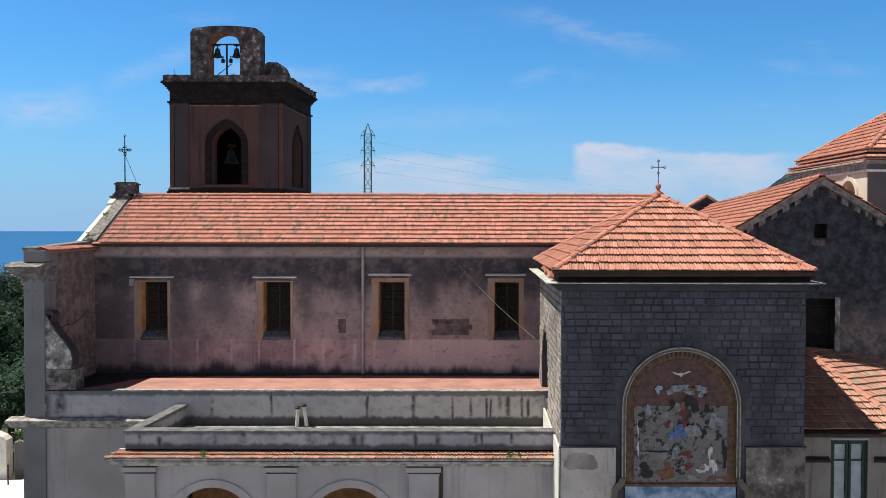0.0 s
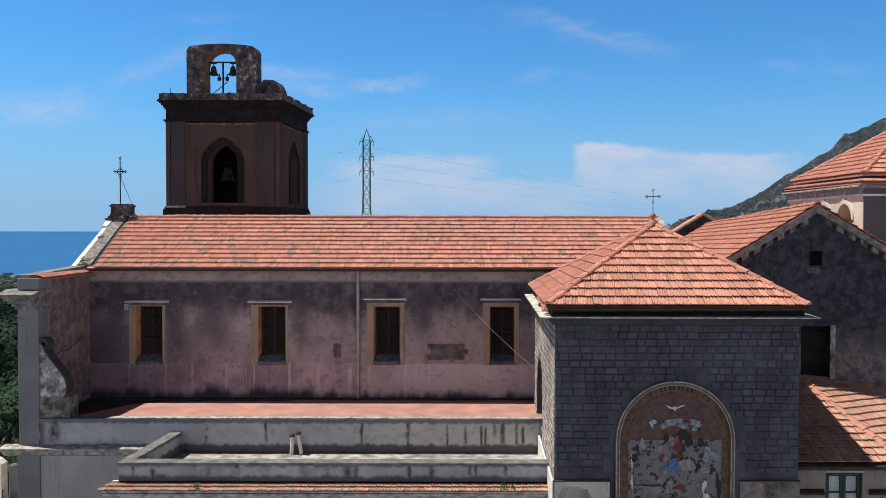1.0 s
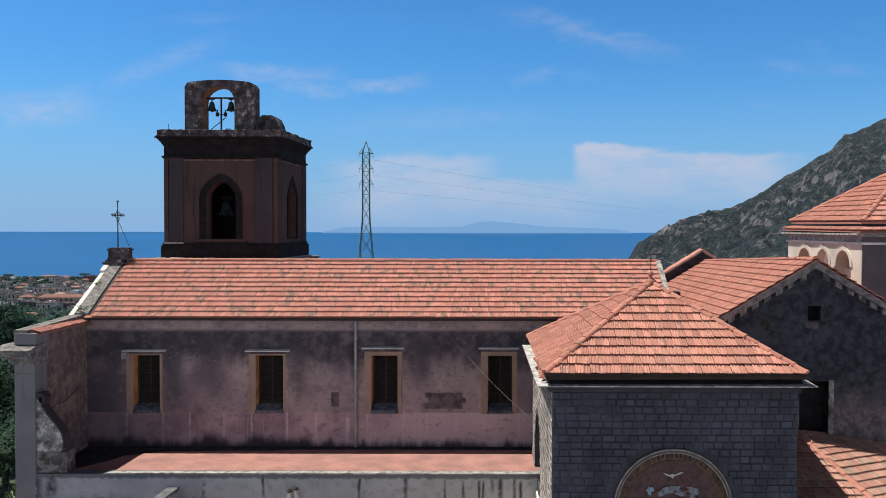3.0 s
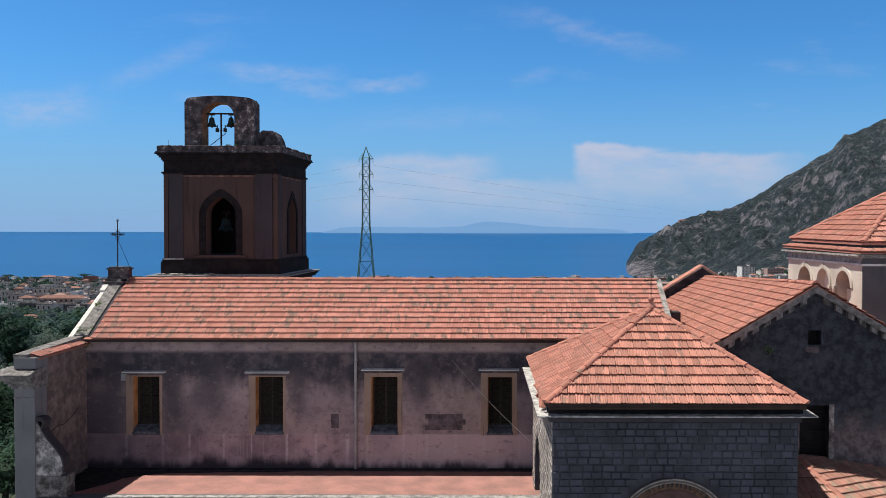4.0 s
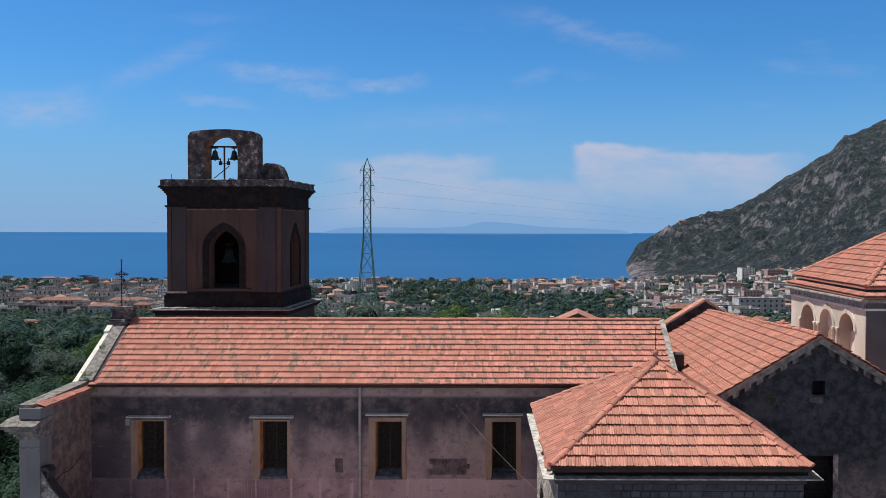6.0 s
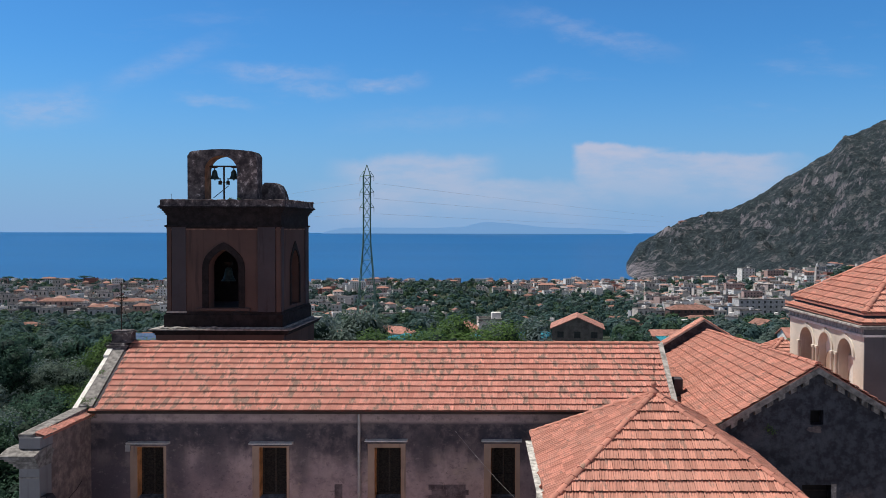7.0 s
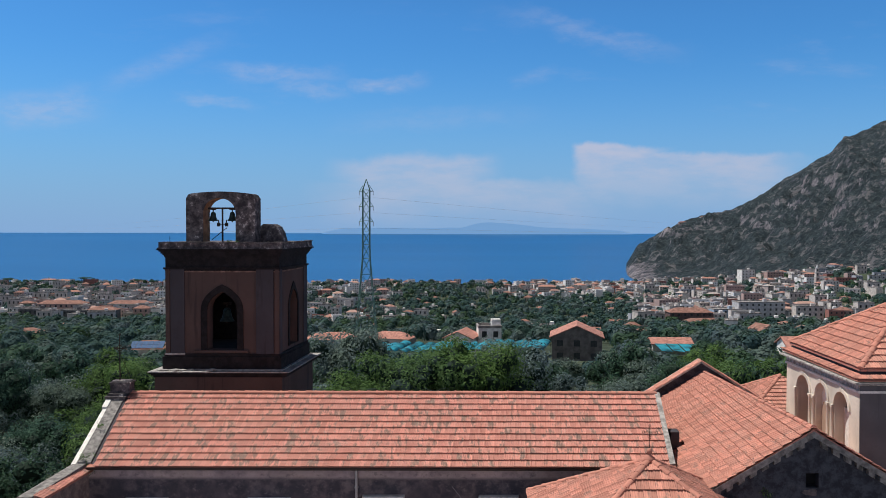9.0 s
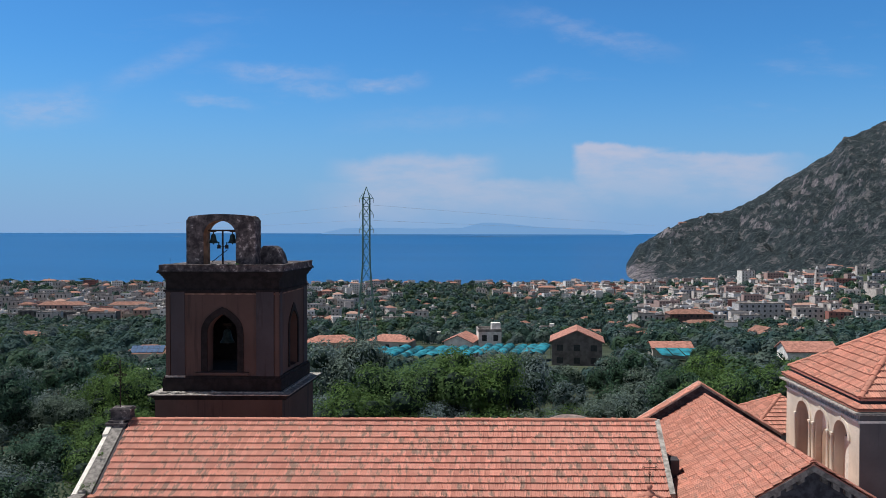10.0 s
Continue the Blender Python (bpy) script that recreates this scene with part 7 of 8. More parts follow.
# ---- trees ----
def crown_mesh(name, seed, rx, rz, count, leaf, material, core=0):
    """A crown of many small leaf sprays on uneven clumps; core: the fineness of the dark cores that paint each clump's
    inner shade.
    """
    rng = random.Random(seed)
    clumps = []
    for i in range(17):
        a, r = rng.uniform(0, 2 * math.pi), rx * 0.70 * math.sqrt(rng.random())
        h = rz * rng.uniform(-0.55, 0.78)
        clumps.append((Vector((r * math.cos(a), r * math.sin(a), h * (1 - 0.45 * r / rx))), rng.uniform(0.24, 0.44) * rx))
    V, F, inner = [], [], 0
    # dark solid cores paint the shade inside the clumps
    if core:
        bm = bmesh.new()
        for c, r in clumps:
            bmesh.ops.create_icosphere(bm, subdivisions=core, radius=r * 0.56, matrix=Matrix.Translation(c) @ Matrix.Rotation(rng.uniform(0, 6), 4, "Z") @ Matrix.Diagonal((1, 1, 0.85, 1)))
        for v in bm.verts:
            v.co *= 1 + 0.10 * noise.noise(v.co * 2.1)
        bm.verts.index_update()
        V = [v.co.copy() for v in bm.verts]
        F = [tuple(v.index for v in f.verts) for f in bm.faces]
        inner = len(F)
        bm.free()
    for i in range(count):
        c, r = rng.choice(clumps)
        d = Vector((rng.gauss(0, 1), rng.gauss(0, 1), rng.gauss(0.25, 1))).normalized()
        p = c + d * r * rng.choice((rng.uniform(0.66, 0.95), rng.uniform(0.82, 1.02), rng.uniform(0.95, 1.18)))
        n = (d + Vector((rng.uniform(-0.55, 0.55), rng.uniform(-0.55, 0.55), rng.uniform(-0.3, 0.6)))).normalized()
        s = n.cross(Vector((rng.uniform(-1, 1), rng.uniform(-1, 1), rng.uniform(-1, 1)))).normalized()
        e = n.cross(s)
        L, w = leaf * rng.uniform(0.7, 1.5), leaf * rng.uniform(0.35, 0.65)
        k = len(V)
        V += [p - s * L, p - e * w + n * w * 0.25, p + s * L, p + e * w + n * w * 0.25]
        F.append((k, k + 1, k + 2, k + 3))
    me = bpy.data.meshes.new(name)
    me.from_pydata(V, [], F)
    me.materials.append(material)
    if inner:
        me.materials.append(CORE_SHADE)
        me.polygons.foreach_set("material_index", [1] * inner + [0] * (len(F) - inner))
    return me


def tree(kind_label, seed, tall, rx, material, count, leaf, core):
    rng = random.Random(seed)
    ob = thing("tree", (0, 0, 0), kind_label, "tree", "trees of the slope")
    bm = bmesh.new()
    fork = tall * 0.34
    pts = [Vector((0, 0, -1.0))]
    for k in range(1, 5):
        pts.append(Vector((rng.uniform(-0.15, 0.15) * k * 0.4, rng.uniform(-0.15, 0.15) * k * 0.4, fork * k / 4)))
    for k, (p, q) in enumerate(zip(pts, pts[1:])):
        bar(bm, p, q, 0.045 * tall * (1 - 0.14 * k) * 0.55, 8, 0.045 * tall * (1 - 0.14 * (k + 1)) * 0.55)
    for k in range(7):
        a = 2 * math.pi * k / 7 + rng.uniform(-0.3, 0.3)
        end = pts[-1] + Vector((math.cos(a) * rx * 0.6, math.sin(a) * rx * 0.6, tall * rng.uniform(0.18, 0.42)))
        mid = pts[-1].lerp(end, 0.5) + Vector((0, 0, 0.25))
        bar(bm, pts[-1], mid, 0.012 * tall, 6, 0.008 * tall)
        bar(bm, mid, end, 0.008 * tall, 5, 0.003 * tall)
    lpart("trunk", bm, BARK, ob)
    me = crown_mesh("crown", seed, rx, tall * 0.36, count, leaf, material, core)
    c = new("crown", me)
    c.parent, c.location = ob, (0, 0, tall * 0.64)
    return ob


BARK = plain("bark", (0.10, 0.085, 0.07), 0.95, vary=0.3, scale=6)
# blue raised a little in these leaf colours for haze
OLIVE = leaf_mat("olive_leaves", (0.105, 0.150, 0.125), (0.170, 0.225, 0.185))
LEAFY = leaf_mat("green_leaves", (0.062, 0.128, 0.036), (0.130, 0.215, 0.066))
# dark green of the cores, with crown shade put into the colour
CORE_SHADE = leaf_mat("crown_core_shade", (0.026, 0.048, 0.033), (0.040, 0.068, 0.046))
DEEP = leaf_mat("dark_leaves", (0.045, 0.094, 0.060), (0.075, 0.145, 0.084))
KINDS = [
    ("grey green olive tree with an uneven crown", 1, 7.5, 3.6, OLIVE),
    ("silvery olive tree in an orchard", 2, 6.5, 3.2, OLIVE),
    ("bright green broadleaf tree in full leaf", 3, 10.0, 4.4, LEAFY),
    ("green fruit tree with a round uneven crown", 4, 7.0, 3.4, LEAFY),
    ("dark evergreen tree with a dense crown", 5, 9.0, 3.8, DEEP),
    ("dark citrus tree with a low crown", 6, 6.0, 3.2, DEEP),
]
PROTO = {}


def proto(k, near):
    """The first tree of a kind, with finer leaves where it stands close by."""
    if (k, near) not in PROTO:
        label, seed, tall, rx, material = KINDS[k]
        PROTO[k, near] = tree(label, seed if near else seed + 10, tall, rx, material, *((5600, 0.032 * rx, 2) if near else (1500, 0.058 * rx, 1)))
        return PROTO[k, near], True
    return PROTO[k, near], False


KEEP_OUT = []


def skyline(x, y, top, margin=0.0):
    """Whether something of that height leaves the view over it free, seen from above the church."""
    a = x / y
    slope = (21.5 - top) / y
    need = 0.138
    for lo, hi, k in ((-0.10, 0.13, 0.152), (0.12, 0.20, 0.163), (0.24, 0.31, 0.152), (-0.385, -0.325, 0.152), (0.40, 0.48, 0.152)):
        if lo < a < hi:
            need = k
    return slope > need + margin


def grove():
    rng = random.Random(20)
    spots = []

    def put(k, x, y, scale=1.0):
        m = Matrix.Translation((x, y, land(x, y) - 0.2)) @ Matrix.Rotation(rng.uniform(0, 6.28), 4, "Z")
        ob, fresh = proto(k, y < 101)
        if fresh:
            ob.matrix_basis = m
        else:
            ob = copy_thing(ob, m)
        ob.scale = (scale, scale, scale * rng.uniform(0.9, 1.1))
        spots.append((x, y))
    # chosen larger trees behind the roofs
    chosen = [(2, 1.0, 87, 1.23), (2, 5.4, 85, 1.13), (2, -5.6, 84, 1.12), (0, -11.6, 99, 1.75), (4, -2.2, 98, 1.32), (0, 8.1, 92, 1.55), (3, 12.6, 84, 1.05), (3, -2.5, 78, 1.0), (4, -17.5, 98, 1.1), (0, -13.5, 84, 1.2), (2, -33.0, 88, 1.0), (3, -29.0, 80, 1.0), (2, -37.5, 92, 0.95), (3, -34.5, 79, 1.0),
              (4, 27, 92, 1.1), (2, 31, 100, 1.0), (3, 35, 96, 1.0), (0, 17.5, 82, 1.15), (0, 18, 90, 1.1), (0, 22, 80, 1.0), (4, 40, 110, 1.1), (2, 44, 104, 1.0), (1, 11, 76, 1.2)]
    chosen += [(0, -15.8, 110, 1.55), (4, -12.6, 102, 1.25), (0, -40, 66, 1.2), (1, -36, 60, 1.2), (4, -45, 84, 1.2), (0, -46, 92, 1.2), (5, -34, 70, 1.1), (0, -26.5, 52, 0.9), (4, -24.5, 47, 0.95), (5, -22.5, 42, 1.0), (4, -26.0, 40, 0.9), (2, 26.5, 78, 1.0), (3, 34, 84, 1.0), (2, -9.0, 80, 0.95), (3, 4.5, 76, 1.1)]
    for k, x, y, s in chosen:
        put(k, x, y, s)
    tries = 0
    while len(spots) < 250 and tries < 20000:
        tries += 1
        y = 58 + 108 * rng.random() ** 0.8
        x = rng.uniform(-0.60, 0.60) * y
        if any(math.hypot(x - a, y - b) < 4.6 for a, b in spots) or (abs(x + 12) < 6 and y < 62) or math.hypot(x + 11.9, y - 131.5) < 4.5:
            continue
        if y < 62 and -20 < x < 30:
            continue
        a = x / y
        leafy = -0.10 < a < 0.075 or a > 0.30 or -0.42 < a < -0.33
        k = rng.choice((2, 3, 3, 0)) if leafy and rng.random() < 0.75 else rng.choice((0, 1, 0, 1, 4, 5))
        size = rng.uniform(0.75, 1.1)
        if not skyline(x, y, land(x, y) + KINDS[k][2] * size * 0.92):
            continue
        put(k, x, y, size)


grove()


# these leaf colours lean further to blue to paint distance haze
FARDEEP = leaf_mat("woods_leaves", (0.048, 0.096, 0.080), (0.068, 0.126, 0.100))
FAROLIVE = leaf_mat("far_olive_leaves", (0.074, 0.116, 0.102), (0.108, 0.152, 0.132))
FARLEAFY = leaf_mat("far_green_leaves", (0.048, 0.094, 0.052), (0.072, 0.130, 0.066))


def far_woods():
    """Joined crowns of the woods and orchards farther down the slope."""
    rng = np.random.default_rng(5)
    for name, mat, share in (("woods", FARDEEP, 0.50), ("orchard", FAROLIVE, 0.30), ("thicket", FARLEAFY, 0.20)):
        count = int(5000 * share)
        y = 150 + 1420 * rng.random(count * 3) ** 1.1
        x = rng.uniform(-0.62, 0.62, count * 3) * y
        chunks, made = [], 0
        for a, b in zip(x, y):
            dens = noise.noise((a * 0.006, b * 0.006, 9.0 if name == "woods" else 4.0))
            if (int(a // 12), int(b // 12)) in BUILT or (int(a // 12), int(b // 12) + 1) in BUILT or rng.random() < (0.5 if a < 0.2 * b else 0.32) * urban(a, b):
                continue
            if dens + 0.38 < rng.uniform(-0.35, 0.35) or any(math.hypot(a - kx, b - ky) < kr for kx, ky, kr in KEEP_OUT):
                continue
            g = land(a, b)
            if g < SEA + 1:
                continue
            R = rng.uniform(2.2, 4.0) * (1 + b / 3000)
            H = R * rng.uniform(0.85, 1.3)
            if b < (330 if -0.25 < a / b < 0.2 else 228) and not skyline(a, b, g + 1.7 * H):
                continue
            q, size = (350, 0.122) if b < 260 else (170, 0.183) if b < 450 else (90, 0.26) if b < 750 else (44, 0.38)
            d = rng.normal(size=(q, 3))
            d[:, 2] = np.abs(d[:, 2]) * 0.9 + 0.1 * d[:, 2]
            d /= np.linalg.norm(d, axis=1)[:, None]
            bumps = 0.80 + 0.16 * np.sin(d[:, 0] * 5 + a) * np.sin(d[:, 1] * 5 + b) + 0.14 * rng.random(q)
            c = d * bumps[:, None] * np.array([R, R, H]) + np.array([a, b, g + H * 0.7])
            nrm = d + rng.normal(scale=0.17, size=(q, 3))
            nrm /= np.linalg.norm(nrm, axis=1)[:, None]
            s = np.cross(nrm, rng.normal(size=(q, 3)))
            s /= np.linalg.norm(s, axis=1)[:, None]
            e = np.cross(nrm, s)
            L = R * size * (0.7 + 0.6 * rng.random(q))[:, None]
            chunks.append(np.stack([c - s * L, c - e * L * 0.7, c + s * L, c + e * L * 0.7], 1).reshape(-1, 3))
            made += 1
            if made >= count:
                break
        V = np.concatenate(chunks).astype(np.float32)
        n = len(V) // 4
        me = bpy.data.meshes.new(name)
        me.vertices.add(len(V)), me.loops.add(len(V)), me.polygons.add(n)
        me.vertices.foreach_set("co", V.ravel())
        me.loops.foreach_set("vertex_index", np.arange(len(V), dtype=np.int32))
        me.polygons.foreach_set("loop_start", np.arange(0, len(V), 4, dtype=np.int32))
        me.update(calc_edges=True)
        me.materials.append(mat)
        ob = new(name, me)
        tagged(ob, {"woods": "dark green woods on the coastal slope", "orchard": "grey green olive groves on the slope", "thicket": "bright green orchard trees below"}[name], "trees", kind="stuff")


# ---- houses ----
ROOFRED = plain("far_tile_roof", (0.29, 0.155, 0.125), 0.9, vary=0.25, scale=0.6, fine=6)
HOUSE_WALLS = [plain("house_wall_" + n, c, 0.9, vary=0.15, scale=0.5, fine=5) for n, c in
               (("white", (0.86, 0.84, 0.81)), ("cream", (0.74, 0.69, 0.65)), ("ochre", (0.54, 0.43, 0.35)), ("rose", (0.50, 0.34, 0.31)), ("grey", (0.52, 0.52, 0.54)), ("buff", (0.64, 0.58, 0.55)))]
FLATROOF = plain("flat_roof_felt", (0.40, 0.375, 0.36), 0.9, vary=0.3, scale=0.4, fine=4)
SHUTTER = plain("window_dark", (0.04, 0.045, 0.05), 0.4, vary=0.2, scale=2, relief=0)


def house(name, label, w, d, h, wall, roof_kind, nw, ns, roof_mat=None, group="houses of the town"):
    """A house with its front to -y: walls, roof, and windows on the front and one side."""
    ob = thing(name, (0, 0, 0), label, "house", group)
    bm = bmesh.new()
    box(bm, -w / 2, w / 2, -d / 2, d / 2, -6, h)
    if roof_kind == "gable":
        rise = w * 0.22
        prism(bm, [(-w / 2, h), (w / 2, h), (0, h + rise)], "y", -d / 2, d / 2)
    lpart("wall", bm, wall, ob)
    bm = bmesh.new()
    if roof_kind == "gable":
        for s in (-1, 1):
            o = 0.6
            prism(bm, [(0, h + rise), (0, h + rise + 0.25), (s * (w / 2 + o), h - rise * 2 * o / w + 0.25), (s * (w / 2 + o), h - rise * 2 * o / w)], "y", -d / 2 - 0.5, d / 2 + 0.5)
    elif roof_kind == "hip":
        o, rise = 0.6, min(w, d) * 0.24
        c = [bm.verts.new(p) for p in ((-w / 2 - o, -d / 2 - o, h), (w / 2 + o, -d / 2 - o, h), (w / 2 + o, d / 2 + o, h), (-w / 2 - o, d / 2 + o, h))]
        k = max(0.0, (w - d) / 2)
        r = [bm.verts.new((-k - 0.05, 0, h + rise)), bm.verts.new((k + 0.05, 0, h + rise))]
        for f in ((c[0], c[1], r[1], r[0]), (c[1], c[2], r[1]), (c[2], c[3], r[0], r[1]), (c[3], c[0], r[0]), (c[3], c[2], c[1], c[0])):
            bm.faces.new(f)
    else:
        box(bm, -w / 2 + 0.25, w / 2 - 0.25, -d / 2 + 0.25, d / 2 - 0.25, h, h + 0.1)
        for x0, x1, y0, y1 in ((-w / 2 - 0.1, w / 2 + 0.1, -d / 2 - 0.1, -d / 2 + 0.25), (-w / 2 - 0.1, w / 2 + 0.1, d / 2 - 0.25, d / 2 + 0.1), (-w / 2 - 0.1, -w / 2 + 0.25, -d / 2 + 0.25, d / 2 - 0.25), (w / 2 - 0.25, w / 2 + 0.1, -d / 2 + 0.25, d / 2 - 0.25)):
            box(bm, x0, x1, y0, y1, h, h + 0.9)
    lpart("roof", bm, roof_mat or (FLATROOF if roof_kind == "flat" else ROOFRED), ob)
    sh = h / ns
    win = bpy.data.meshes.new("window")
    ww, wh = min(1.6, w / nw * 0.45), sh * 0.48
    bm = bmesh.new()
    box(bm, -ww / 2, ww / 2, -0.06, 0.04, 0, wh)
    bm.to_mesh(win)
    bm.free()
    win.materials.append(SHUTTER)
    for s in range(ns):
        for i in range(nw):
            o = new("window", win)
            o.parent, o.location = ob, (-w / 2 + w * (i + 0.5) / nw, -d / 2, s * sh + sh * 0.28)
    if roof_kind == "flat":
        bm = bmesh.new()
        box(bm, w * 0.1, w * 0.1 + 3, -1.5, 1.5, h + 0.1, h + 2.6)
        lpart("stair_head", bm, wall, ob)
    return ob


def put_house(ob, x, y, turn, made):
    m = Matrix.Translation((x, y, land(x, y))) @ Matrix.Rotation(turn, 4, "Z")
    if ob.name in made:
        return copy_thing(ob, m)
    made.add(ob.name)
    ob.matrix_basis = m
    return ob


def town():
    rng = random.Random(31)
    W = HOUSE_WALLS
    protos = [
        house("apartment_house", "cream flat-roofed apartment house on the coastal plain", 15, 10, 10.5, W[1], "flat", 3, 2),
        house("apartment_house", "white flat-roofed apartment house in the town", 11, 9, 7.5, W[0], "flat", 3, 2),
        house("apartment_house", "long grey flat-roofed block in the town", 22, 10, 9.5, W[4], "flat", 4, 2),
        house("villa", "white villa with a red hipped tile roof", 11, 8, 5.5, W[0], "hip", 3, 1),
        house("villa", "ochre villa with a red hipped tile roof", 12, 9, 6, W[2], "hip", 3, 1),
        house("apartment_house", "rose coloured apartment house with a red hipped roof", 15, 10, 9, W[3], "hip", 3, 2),
        house("villa", "buff gabled house with a red tile roof", 9, 11, 5.5, W[5], "gable", 2, 1),
        house("apartment_house", "buff flat-roofed apartment block of the town", 16, 10, 12, W[5], "flat", 3, 2),
        house("villa", "low white house with a flat terrace roof", 11, 8, 4.5, W[0], "flat", 2, 1),
    ]
    made = set()
    spots = []

    def cluster(n, r0, r1, y0, y1, kinds, gap):
        got = tries = 0
        while got < n and tries < n * 40:
            tries += 1
            y = rng.uniform(y0, y1)
            x = rng.uniform(r0, r1) * y
            if land(x, y) < SEA + 1.5 or (x > 0.46 * y and y < 1330 and rng.random() < 0.7) or any(math.hypot(x - a, y - b) < gap for a, b in spots) or any(math.hypot(x - a, y - b) < r for a, b, r in LANDMARKS):
                continue
            spots.append((x, y))
            KEEP_OUT.append((x, y - 4, 11))
            k = rng.uniform(0.62, 0.9)
            put_house(protos[rng.choice(kinds)], x, y, rng.choice((0, 0, 1)) * math.pi / 2 + rng.uniform(-0.35, 0.35), made).scale = (k, k, k * rng.uniform(0.9, 1.25))
            got += 1
    cluster(75, -0.60, -0.32, 640, 1000, (0, 2, 7, 1, 7, 2, 5), 18)
    cluster(40, -0.60, -0.30, 1000, 1330, (1, 8, 7, 1, 5), 17)
    cluster(38, -0.18, 0.0, 620, 1300, (8, 1, 3, 4, 0), 19)
    cluster(130, 0.24, 0.58, 620, 1000, (0, 1, 2, 3, 7, 5, 1, 7, 8, 1, 8, 2), 15)
    cluster(130, 0.24, 0.58, 1000, 1540, (0, 1, 5, 7, 3, 8, 1, 1, 0, 2), 15)
    cluster(100, 0.04, 0.26, 1060, 1520, (0, 1, 7, 5, 3, 8), 15)
    cluster(24, -0.1, 0.25, 420, 1000, (3, 4, 6, 8), 30)
    cluster(16, 0.2, 0.55, 360, 620, (3, 4, 6, 8, 1), 30)
    cluster(8, -0.58, -0.25, 330, 620, (3, 4, 6, 8), 36)


BUILT = set()


def urban(x, y):
    """How densely the plain is built over, 0 to 1."""
    r = x / y
    left = smooth(-r, 0.27, 0.33) * smooth(y, 660, 720) * (1 - 0.8 * smooth(-r, 0.42, 0.46) * smooth(y, 1040, 1100) * smooth(-y, -1330, -1280))
    middle = smooth(r, -0.21, -0.17) * smooth(-r, 0.05, 0.085) * smooth(y, 600, 660)
    right = smooth(r, 0.05, 0.12) * smooth(-r, -0.46, -0.42) * smooth(y, 1020, 1120) + smooth(r, 0.20, 0.27) * smooth(y, 600, 720) * (1 - 0.75 * smooth(r, 0.45, 0.485) * smooth(-y, -1330, -1280))
    return min(1, max(left, middle, right, smooth(y, 1400, 1450)))


def far_town():
    """The dense small houses of the coastal town, too many to count."""
    rng = random.Random(77)
    V, F, M = [], [], []

    def quad(face, mat, pts):
        n = len(V)
        V.extend(pts)
        for f in face:
            F.append(tuple(n + k for k in f))
            M.append(mat)
    made = tries = 0
    while made < 1050 and tries < 30000:
        tries += 1
        y = math.sqrt(rng.uniform(600 ** 2, 1535 ** 2))
        x = rng.uniform(-0.60, 0.60) * y
        if rng.random() > urban(x, y) or land(x, y) < SEA + 1.2:
            continue
        cell = (int(x // 12), int(y // 12))
        if cell in BUILT:
            continue
        BUILT.add(cell)
        made += 1
        w, d, h = rng.uniform(7, 15), rng.uniform(6, 10), rng.choice((3.4, 4.2, 6.2, 6.6, 9.2))
        if rng.random() < 0.06:
            w, h = rng.uniform(16, 26), rng.uniform(9, 13)
        a = rng.gauss(0.1, 0.25) + rng.choice((0, 0, 1.57))
        ca, sa, z = math.cos(a), math.sin(a), land(x, y)

        def at(p):
            return (x + ca * p[0] - sa * p[1], y + sa * p[0] + ca * p[1], z + p[2])
        W, D = w / 2, d / 2
        ring = [(-W, -D), (W, -D), (W, D), (-W, D)]
        pitched = rng.random() < 0.20
        top = h if pitched else h + 0.7
        quad([(0, 1, 5, 4), (1, 2, 6, 5), (2, 3, 7, 6), (3, 0, 4, 7)], 0, [at((*p, -5)) for p in ring] + [at((*p, top)) for p in ring])
        if pitched:
            o, k = 0.5, max(0.1, (w - d) / 2)
            quad([(0, 1, 5, 4), (1, 2, 5), (2, 3, 4, 5), (3, 0, 4)], 1, [at((px + math.copysign(o, px), py + math.copysign(o, py), h - 0.1)) for px, py in ring] + [at((-k, 0, h + d * 0.24)), at((k, 0, h + d * 0.24))])
        else:
            quad([(0, 1, 2, 3)], 2, [at((*p, h)) for p in ring])
            if rng.random() < 0.35:
                q = rng.uniform(-W + 2, W - 2)
                box_ = [(q - 1.4, -1.2), (q + 1.4, -1.2), (q + 1.4, 1.2), (q - 1.4, 1.2)]
                quad([(0, 1, 5, 4), (1, 2, 6, 5), (2, 3, 7, 6), (3, 0, 4, 7), (4, 5, 6, 7)], 0, [at((*p, h)) for p in box_] + [at((*p, h + 2.4)) for p in box_])
        floors, cols = max(1, round(h / 3.1)), max(2, int(w / 3.2))
        for s in range(floors):
            for i in range(cols):
                q, b0 = -W + w * (i + 0.5) / cols, s * h / floors + 0.9
                for side in (-1, 1):
                    e = side * (D + 0.05)
                    quad([(0, 1, 2, 3)], 3, [at((q - 0.6, e, b0)), at((q + 0.6, e, b0)), at((q + 0.6, e, b0 + 1.5)), at((q - 0.6, e, b0 + 1.5))])
    me = bpy.data.meshes.new("far_town")
    me.from_pydata(V, [], F)
    for mat in (TOWNWALL, TOWNROOF, FLATROOF, SHUTTER):
        me.materials.append(mat)
    me.polygons.foreach_set("material_index", M)
    tagged(new("far_town", me), "dense pale houses of a coastal town with red roofs", "town", kind="stuff")


